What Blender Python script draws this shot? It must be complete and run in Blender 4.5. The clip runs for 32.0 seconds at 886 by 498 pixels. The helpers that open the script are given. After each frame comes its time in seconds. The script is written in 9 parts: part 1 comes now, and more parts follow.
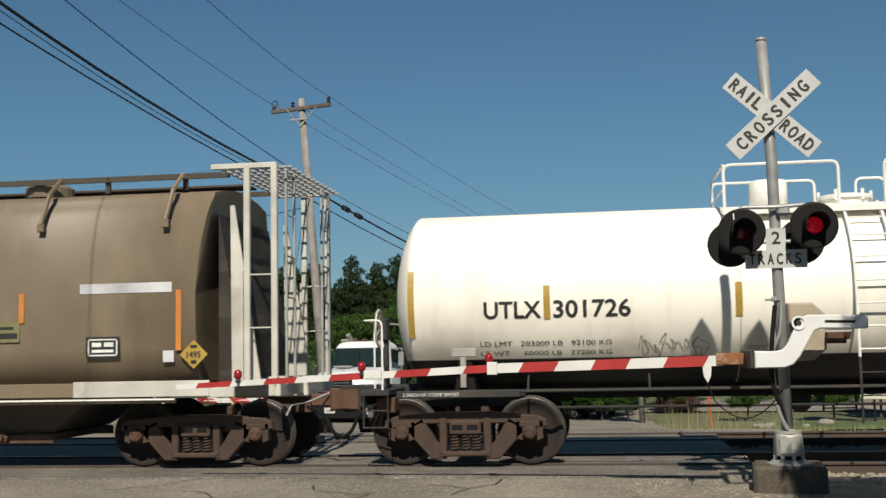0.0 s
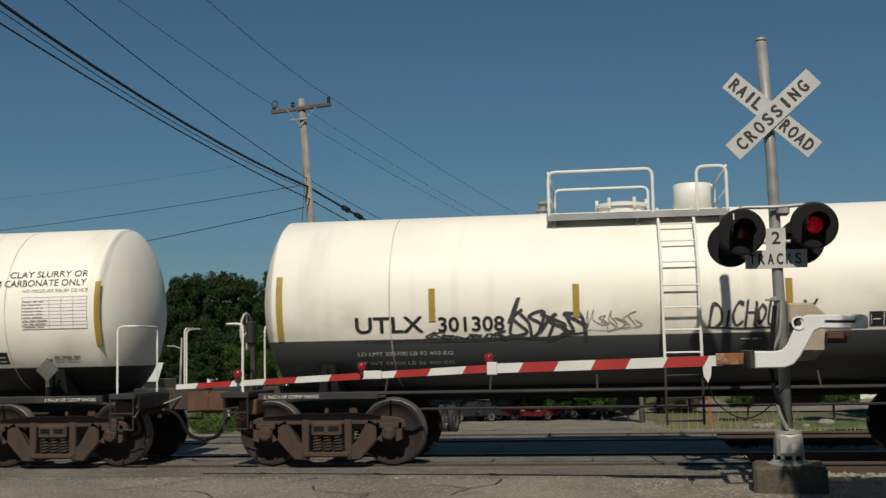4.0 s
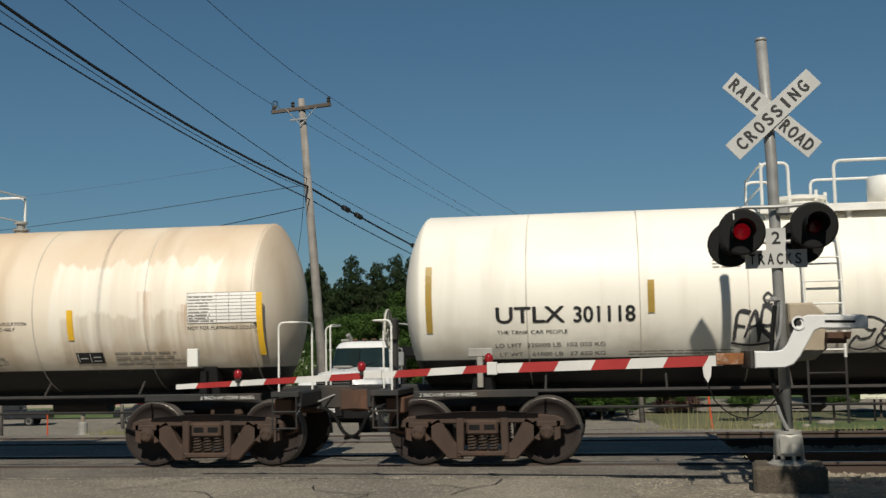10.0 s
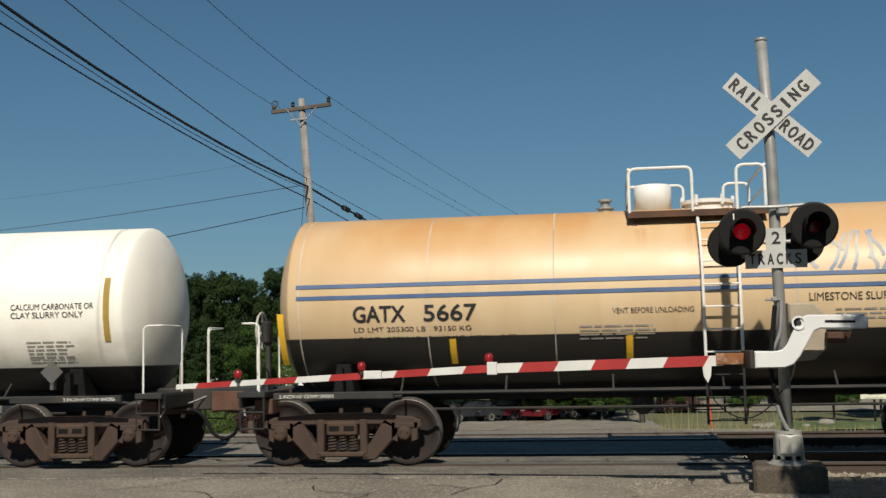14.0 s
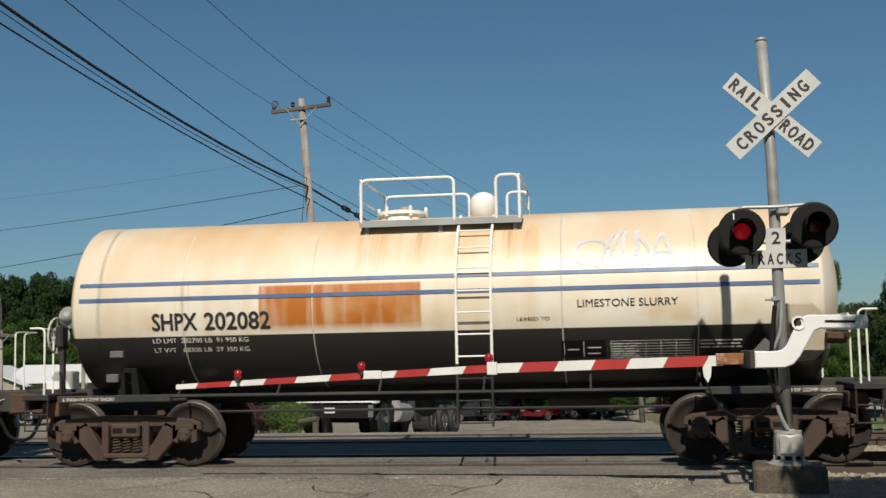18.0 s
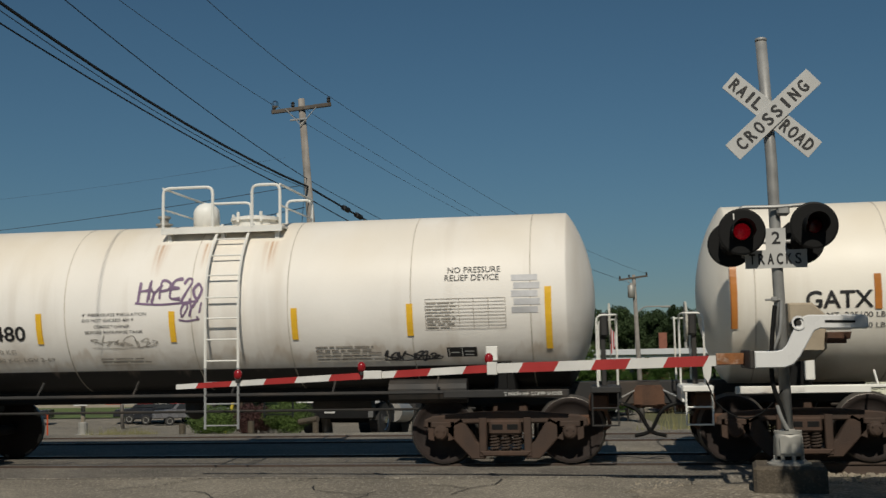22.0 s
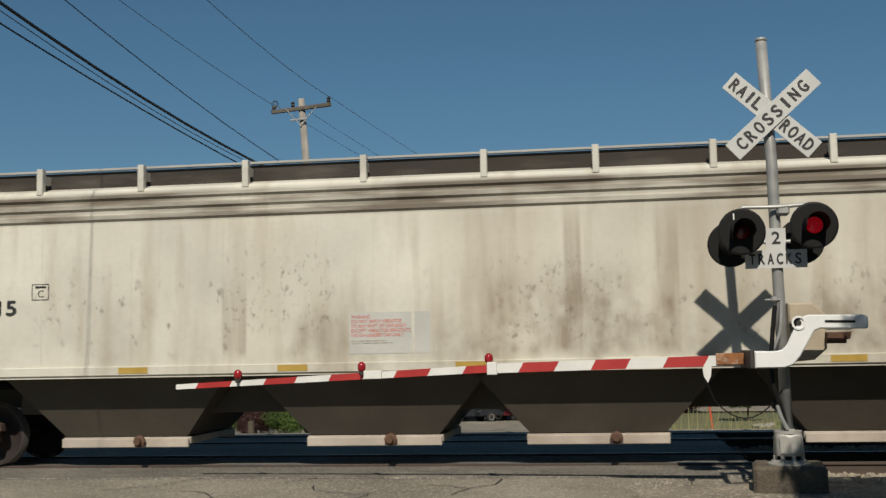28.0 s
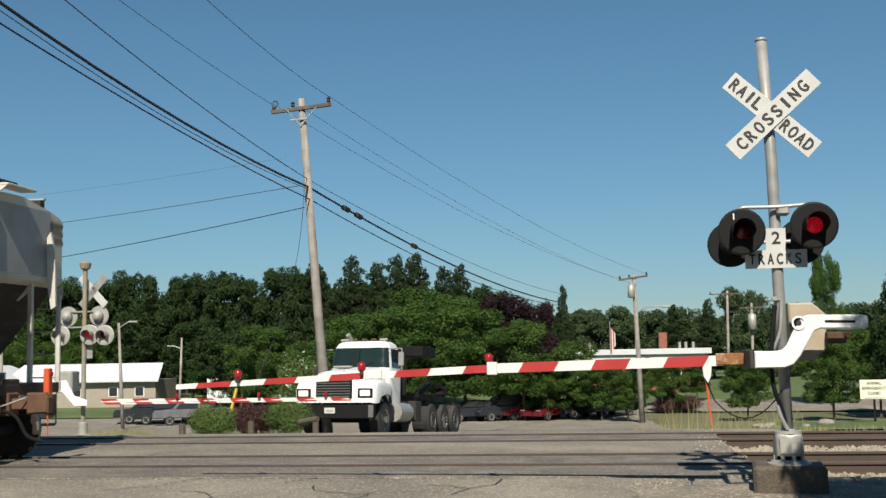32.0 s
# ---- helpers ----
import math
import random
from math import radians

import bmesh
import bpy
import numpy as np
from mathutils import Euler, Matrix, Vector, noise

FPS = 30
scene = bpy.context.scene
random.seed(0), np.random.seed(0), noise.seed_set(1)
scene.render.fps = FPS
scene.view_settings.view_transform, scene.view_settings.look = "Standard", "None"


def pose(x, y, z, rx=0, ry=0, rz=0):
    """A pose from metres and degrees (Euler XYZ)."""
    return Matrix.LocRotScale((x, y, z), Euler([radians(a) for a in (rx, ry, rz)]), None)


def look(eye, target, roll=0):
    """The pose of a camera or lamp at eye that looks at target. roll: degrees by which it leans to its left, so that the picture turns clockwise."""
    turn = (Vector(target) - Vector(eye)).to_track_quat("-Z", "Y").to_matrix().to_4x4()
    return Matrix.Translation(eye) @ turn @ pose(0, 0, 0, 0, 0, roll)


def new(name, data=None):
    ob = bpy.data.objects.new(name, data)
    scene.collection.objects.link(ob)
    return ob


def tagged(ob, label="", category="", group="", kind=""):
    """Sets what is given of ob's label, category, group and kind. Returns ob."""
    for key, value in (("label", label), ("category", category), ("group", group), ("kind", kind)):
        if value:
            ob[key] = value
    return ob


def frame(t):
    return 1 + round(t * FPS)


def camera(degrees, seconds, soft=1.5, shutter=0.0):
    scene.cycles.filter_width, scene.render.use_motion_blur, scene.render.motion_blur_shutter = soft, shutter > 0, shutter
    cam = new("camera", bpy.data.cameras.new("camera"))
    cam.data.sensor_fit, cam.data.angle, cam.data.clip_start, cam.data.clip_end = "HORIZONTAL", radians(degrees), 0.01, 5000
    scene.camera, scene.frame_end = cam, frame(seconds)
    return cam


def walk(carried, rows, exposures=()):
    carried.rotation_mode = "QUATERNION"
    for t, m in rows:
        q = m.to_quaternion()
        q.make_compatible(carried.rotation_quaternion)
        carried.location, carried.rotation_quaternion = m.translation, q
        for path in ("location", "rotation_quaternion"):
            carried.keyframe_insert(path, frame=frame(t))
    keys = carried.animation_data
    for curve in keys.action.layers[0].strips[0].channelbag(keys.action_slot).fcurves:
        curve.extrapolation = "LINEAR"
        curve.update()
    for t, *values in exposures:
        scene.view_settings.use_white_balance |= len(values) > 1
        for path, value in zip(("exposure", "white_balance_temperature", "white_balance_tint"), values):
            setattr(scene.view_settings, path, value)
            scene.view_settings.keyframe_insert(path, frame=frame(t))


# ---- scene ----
cam = camera(42.96, 32.0, soft=1.45, shutter=0.12)
EYE = (0.0, 0.0, 1.559)
YAW, PITCH, ROLL = radians(8.305), radians(5.249), -1.108
AIM = Vector((-math.sin(YAW) * math.cos(PITCH), math.cos(YAW) * math.cos(PITCH), math.sin(PITCH)))
STAND = look(EYE, Vector(EYE) + AIM * 10, ROLL)
walk(cam, [(0.0, STAND), (32.0, STAND)], exposures=[(0.0, 0.13), (0.3, -0.2), (1.0, -0.5), (2.0, -0.54), (3.0, -0.27), (3.5, -0.3), (5.5, -0.68), (6.0, -0.47), (7.0, -0.32), (8.0, -0.38), (9.0, -0.44), (10.0, -0.2), (11.0, -0.38), (12.0, -0.54), (13.0, -0.23), (14.0, -0.02), (17.0, 0.15), (18.0, 0.08), (20.0, -0.12), (21.0, -0.42), (22.0, -0.58), (23.0, -0.47), (24.0, -0.60), (25.0, -0.79), (28.0, -0.07), (30.0, 0.0), (31.0, 0.33), (32.0, 0.53)])

# ---- light ----
SUN_DIR = Vector((0.07, -0.72, 0.705)).normalized()
world = bpy.data.worlds.new("sky_world")
scene.world = world
world.use_nodes = True
wn = world.node_tree
sky = wn.nodes.new("ShaderNodeTexSky")
sky.sky_type = "NISHITA"
sky.sun_disc = False
sky.sun_elevation = math.asin(SUN_DIR.z)
sky.sun_rotation = math.atan2(SUN_DIR.x, SUN_DIR.y)
sky.air_density, sky.dust_density, sky.ozone_density = 1.0, 0.0, 2.5
wn.nodes["Background"].inputs["Strength"].default_value = 0.0505
tint = wn.nodes.new("ShaderNodeMix")
tint.data_type, tint.blend_type = "RGBA", "MULTIPLY"
tint.inputs["Factor"].default_value = 1.0
tint_a, tint_b = [i for i in tint.inputs if i.type == "RGBA"]
# the bright air low over the horizon is greyer than the blue overhead
grey = wn.nodes.new("ShaderNodeRGBToBW")
wn.links.new(sky.outputs["Color"], grey.inputs[0])
low_air = wn.nodes.new("ShaderNodeMapRange")
for key, v in zip(("From Min", "From Max", "To Min", "To Max"), (3.2, 9.5, 0.0, 1.0)):
    low_air.inputs[key].default_value = v
wn.links.new(grey.outputs[0], low_air.inputs["Value"])
hue = wn.nodes.new("ShaderNodeMix")
hue.data_type = "RGBA"
wn.links.new(low_air.outputs[0], hue.inputs["Factor"])
hue_a, hue_b = [i for i in hue.inputs if i.type == "RGBA"]
hue_a.default_value, hue_b.default_value = (0.71, 1.0, 1.04, 1), (0.56, 0.735, 0.875, 1)
wn.links.new([o for o in hue.outputs if o.type == "RGBA"][0], tint_b)
wn.links.new(sky.outputs["Color"], tint_a)
wn.links.new([o for o in tint.outputs if o.type == "RGBA"][0], wn.nodes["Background"].inputs["Color"])
sun_data = bpy.data.lights.new("sun", "SUN")
sun_data.energy, sun_data.angle, sun_data.color = 5.0, radians(0.53), (1.0, 0.93, 0.80)
sun = new("sun", sun_data)
sun.matrix_world = look(SUN_DIR * 60, (0, 0, 0))

# ---- materials ----
def mat(name, col, rough=0.7, metal=0.0, vary=0.25, scale=3.0, bump=0.15, fine=40.0, dirt=None, amount=0.0, streak=None, emit=0.0, coord="Object", spec=0.5):
    """A surface of one base colour with variation at two scales, fine relief, and optional dirt (a second colour in blotches or runs)."""
    m = bpy.data.materials.new(name)
    m.use_nodes = True
    t = m.node_tree
    n, ln = t.nodes, t.links
    b = n["Principled BSDF"]
    b.inputs["Metallic"].default_value = metal
    b.inputs["Specular IOR Level"].default_value = spec
    co = n.new("ShaderNodeTexCoord").outputs[coord]
    def noise_tex(s, detail=4.0, stretch=None):
        x = n.new("ShaderNodeTexNoise")
        x.inputs["Scale"].default_value, x.inputs["Detail"].default_value = s, detail
        if stretch:
            mp = n.new("ShaderNodeMapping")
            mp.inputs["Scale"].default_value = stretch
            ln.new(co, mp.inputs["Vector"])
            ln.new(mp.outputs[0], x.inputs["Vector"])
        else:
            ln.new(co, x.inputs["Vector"])
        return x.outputs["Fac"]
    def ramp(fac, lo, hi, a, bb):
        r = n.new("ShaderNodeMapRange")
        r.inputs["From Min"].default_value, r.inputs["From Max"].default_value = lo, hi
        r.inputs["To Min"].default_value, r.inputs["To Max"].default_value = a, bb
        ln.new(fac, r.inputs["Value"])
        return r.outputs[0]
    def mix(fac, a, c):
        x = n.new("ShaderNodeMix")
        x.data_type = "RGBA"
        ln.new(fac, x.inputs["Factor"])
        for s, v in (("A", a), ("B", c)):
            sock = [i for i in x.inputs if i.name == s and i.type == "RGBA"][0]
            if isinstance(v, tuple):
                sock.default_value = (*v[:3], 1)
            else:
                ln.new(v, sock)
        return [o for o in x.outputs if o.type == "RGBA"][0]
    dark = tuple(c * (1 - vary) for c in col)
    light = tuple(min(1, c * (1 + vary * 0.5)) for c in col)
    big = noise_tex(scale, 5)
    out = mix(ramp(big, 0.3, 0.7, 0, 1), dark, light)
    small = noise_tex(fine, 3)
    out = mix(ramp(small, 0.45, 0.75, 0, vary * 0.8), out, tuple(c * 0.6 for c in col))
    if dirt:
        d = noise_tex(1.0, 6, streak or (1.3, 1.3, 1.3))
        out = mix(ramp(d, 0.62 - amount * 0.4, 0.82 - amount * 0.25, 0, min(1, 0.35 + amount)), out, dirt)
    ln.new(out, b.inputs["Base Color"])
    ln.new(ramp(big, 0.2, 0.8, max(0.02, rough - 0.12), min(1, rough + 0.12)), b.inputs["Roughness"])
    if bump:
        bp = n.new("ShaderNodeBump")
        bp.inputs["Strength"].default_value, bp.inputs["Distance"].default_value = bump, 0.02
        ln.new(small, bp.inputs["Height"])
        ln.new(bp.outputs[0], b.inputs["Normal"])
    if emit:
        b.inputs["Emission Color"].default_value = (*col, 1)
        b.inputs["Emission Strength"].default_value = emit
    m["kit"] = 1
    return m

def tank_paint(name, top, low=None, cut=1.2, dirt=(0.3, 0.2, 0.12), amount=0.3, crown=None, rough=0.52, rust=None):
    """Gloss paint on a tank: two colours that meet at the height cut, runs of dirt down the flanks, a stained crown."""
    m = mat(name, top, rough, 0, 0.06, 0.8, 0.04, 30, dirt, amount, (2.2, 0.5, 0.22))
    t = m.node_tree
    n, ln = t.nodes, t.links
    b = n["Principled BSDF"]
    src = b.inputs["Base Color"].links[0].from_socket
    co = n.new("ShaderNodeTexCoord").outputs["Object"]
    sep = n.new("ShaderNodeSeparateXYZ")
    ln.new(co, sep.inputs[0])
    def step(sock, lo, hi, a=0.0, c=1.0):
        r = n.new("ShaderNodeMapRange")
        for k, v in zip(("From Min", "From Max", "To Min", "To Max"), (lo, hi, a, c)):
            r.inputs[k].default_value = v
        ln.new(sock, r.inputs["Value"])
        return r.outputs[0]
    def blend(fac, a, c):
        x = n.new("ShaderNodeMix")
        x.data_type = "RGBA"
        ln.new(fac, x.inputs["Factor"])
        sa, sb = [i for i in x.inputs if i.type == "RGBA"]
        ln.new(a, sa)
        if isinstance(c, tuple):
            sb.default_value = (*c, 1)
        else:
            ln.new(c, sb)
        return [o for o in x.outputs if o.type == "RGBA"][0]
    def times(a, c):
        x = n.new("ShaderNodeMath")
        x.operation = "MULTIPLY"
        ln.new(a, x.inputs[0])
        ln.new(c, x.inputs[1])
        return x.outputs[0]
    tex = n.new("ShaderNodeTexNoise")
    tex.inputs["Scale"].default_value, tex.inputs["Detail"].default_value = 1.0, 7
    mp = n.new("ShaderNodeMapping")
    mp.inputs["Scale"].default_value = (0.7, 0.5, 0.35)
    ln.new(co, mp.inputs["Vector"])
    ln.new(mp.outputs[0], tex.inputs["Vector"])
    if crown:
        f = times(step(sep.outputs["Z"], 2.3, 3.3), step(tex.outputs["Fac"], 0.3, 0.6, 0.25, 1.0))
        src = blend(f, src, crown)
    if rust:
        x0, x1, z0, z1, c = rust
        inside = times(times(step(sep.outputs["X"], x0, x0 + 0.03), step(sep.outputs["X"], x1, x1 - 0.03)), times(step(sep.outputs["Z"], z0, z0 + 0.12), step(sep.outputs["Z"], z1, z1 - 0.03)))
        runs = n.new("ShaderNodeTexNoise")
        runs.inputs["Scale"].default_value, runs.inputs["Detail"].default_value = 1.0, 6
        mp2 = n.new("ShaderNodeMapping")
        mp2.inputs["Scale"].default_value = (5.5, 0.5, 0.8)
        ln.new(co, mp2.inputs["Vector"])
        ln.new(mp2.outputs[0], runs.inputs["Vector"])
        src = blend(times(inside, step(runs.outputs["Fac"], 0.30, 0.52, 0.62, 1.0)), src, c)
    # grime that clings in patches above the lower edge of the paint
    film = n.new("ShaderNodeTexNoise")
    film.inputs["Scale"].default_value, film.inputs["Detail"].default_value = 1.0, 7
    mp3 = n.new("ShaderNodeMapping")
    mp3.inputs["Scale"].default_value = (1.6, 0.5, 2.4)
    ln.new(co, mp3.inputs["Vector"])
    ln.new(mp3.outputs[0], film.inputs["Vector"])
    band = times(step(sep.outputs["Z"], max(cut, 1.15), max(cut, 1.15) + 0.1), step(sep.outputs["Z"], max(cut, 1.15) + 0.75, max(cut, 1.15) + 0.2))
    src = blend(times(band, step(film.outputs["Fac"], 0.46, 0.70, 0.0, 0.55)), src, dirt)
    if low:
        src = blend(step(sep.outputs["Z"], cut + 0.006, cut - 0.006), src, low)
    ln.new(src, b.inputs["Base Color"])
    return m

def speckle(m, lightest, darkest, size, share=0.5):
    """Crushed stone showing in a surface: small light and dark grains with a little relief."""
    t = m.node_tree
    n, ln = t.nodes, t.links
    b = n["Principled BSDF"]
    src = b.inputs["Base Color"].links[0].from_socket
    vo = n.new("ShaderNodeTexVoronoi")
    vo.inputs["Scale"].default_value = 1.0 / size
    ln.new(n.new("ShaderNodeTexCoord").outputs["Object"], vo.inputs["Vector"])
    sep = n.new("ShaderNodeSeparateColor")
    ln.new(vo.outputs["Color"], sep.inputs[0])
    for sock, c, lo in ((sep.outputs[0], lightest, 0.72), (sep.outputs[1], darkest, 0.70)):
        r = n.new("ShaderNodeMapRange")
        for key, v in zip(("From Min", "From Max", "To Min", "To Max"), (lo, lo + 0.12, 0.0, share)):
            r.inputs[key].default_value = v
        ln.new(sock, r.inputs["Value"])
        x = n.new("ShaderNodeMix")
        x.data_type = "RGBA"
        ln.new(r.outputs[0], x.inputs["Factor"])
        sa, sb = [i for i in x.inputs if i.type == "RGBA"]
        ln.new(src, sa)
        sb.default_value = (*c, 1)
        src = [o for o in x.outputs if o.type == "RGBA"][0]
    ln.new(src, b.inputs["Base Color"])
    return m

def stained(m):
    """Brown product stains: bands caught on the ribs high on a hopper's side, and patches with vertical runs lower down."""
    t = m.node_tree
    n, ln = t.nodes, t.links
    b = n["Principled BSDF"]
    src = b.inputs["Base Color"].links[0].from_socket
    co = n.new("ShaderNodeTexCoord").outputs["Object"]
    sep = n.new("ShaderNodeSeparateXYZ")
    ln.new(co, sep.inputs[0])
    def rng(sock, lo, hi, a=0.0, c=1.0):
        r = n.new("ShaderNodeMapRange")
        for k, v in zip(("From Min", "From Max", "To Min", "To Max"), (lo, hi, a, c)):
            r.inputs[k].default_value = v
        ln.new(sock, r.inputs["Value"])
        return r.outputs[0]
    def mul(a, c):
        x = n.new("ShaderNodeMath")
        x.operation = "MULTIPLY"
        ln.new(a, x.inputs[0])
        ln.new(c, x.inputs[1])
        return x.outputs[0]
    def tex(scale):
        mp = n.new("ShaderNodeMapping")
        mp.inputs["Scale"].default_value = scale
        ln.new(co, mp.inputs["Vector"])
        x = n.new("ShaderNodeTexNoise")
        x.inputs["Scale"].default_value, x.inputs["Detail"].default_value = 1.0, 7
        ln.new(mp.outputs[0], x.inputs["Vector"])
        return x.outputs["Fac"]
    z = sep.outputs["Z"]
    ribs = mul(mul(rng(z, 3.46, 3.54), rng(z, 3.94, 3.86)), rng(tex((0.6, 1, 5)), 0.36, 0.60, 0.25, 0.92))
    # broad pale-brown washes that run down from the ribs, grime low on the sheets, and dark scuffs and dents
    along = rng(sep.outputs["X"], -5.0, 3.0, 0.30, 0.68)
    wash = mul(mul(mul(rng(z, 1.3, 2.4, 0.6, 1.0), rng(z, 3.6, 3.4)), along), mul(rng(tex((0.42, 1, 0.10)), 0.38, 0.60), rng(tex((3.2, 1, 0.25)), 0.3, 0.7, 0.25, 0.8)))
    low = mul(mul(rng(z, 2.8, 1.7, 0.0, 1.0), along), mul(rng(tex((0.9, 1, 1.0)), 0.42, 0.62), rng(tex((5, 1, 4)), 0.35, 0.65, 0.25, 0.95)))
    scuff = mul(mul(rng(tex((7.5, 1, 4.6)), 0.62, 0.72), mul(rng(z, 1.5, 1.75), rng(z, 2.95, 2.4))), rng(tex((0.33, 1, 0.3)), 0.42, 0.56, 0.0, 0.62))
    x = sep.outputs["X"]
    fine, runs, dots = rng(tex((2.6, 1, 2.2)), 0.40, 0.62), rng(tex((7.0, 1, 0.7)), 0.30, 0.66, 0.2, 1.0), rng(tex((15, 1, 10)), 0.59, 0.78)
    grime = []
    for x0, x1, z0, z1, share, kind in ((0.2, 2.9, 1.45, 2.55, 0.75, "wash"), (1.35, 1.62, 1.45, 3.5, 0.5, "run"), (2.55, 2.9, 1.45, 3.4, 0.4, "run"), (4.5, 5.2, 1.5, 2.45, 0.8, "wash"), (5.2, 5.95, 1.5, 2.7, 0.55, "wash"),
                                        (-6.2, -5.0, 2.0, 2.75, 0.75, "dots"), (-3.5, -1.7, 1.8, 3.1, 0.8, "dots"), (0.3, 2.2, 1.6, 2.9, 0.8, "dots"), (-3.4, -3.0, 1.5, 2.6, 0.5, "run"), (-2.4, -1.6, 1.5, 2.3, 0.5, "wash")):
        edge = 0.06 if kind == "run" else 0.22
        win = mul(mul(rng(x, x0, x0 + edge), rng(x, x1, x1 - edge * 0.6)), mul(rng(z, z0, z0 + 0.15), rng(z, z1 + 0.2, z1 - 0.35, 0.0, share)))
        grime.append((mul(win, dots if kind == "dots" else mul(fine, runs) if kind == "wash" else runs), (0.10, 0.078, 0.055) if kind == "dots" else (0.17, 0.125, 0.08)))
    for fac, c in grime + [(wash, (0.27, 0.205, 0.135)), (ribs, (0.105, 0.080, 0.056)), (low, (0.19, 0.155, 0.11)), (scuff, (0.11, 0.088, 0.064))]:
        x = n.new("ShaderNodeMix")
        x.data_type = "RGBA"
        ln.new(fac, x.inputs["Factor"])
        sa, sb = [i for i in x.inputs if i.type == "RGBA"]
        ln.new(src, sa)
        sb.default_value = (*c, 1)
        src = [o for o in x.outputs if o.type == "RGBA"][0]
    ln.new(src, b.inputs["Base Color"])
    return m

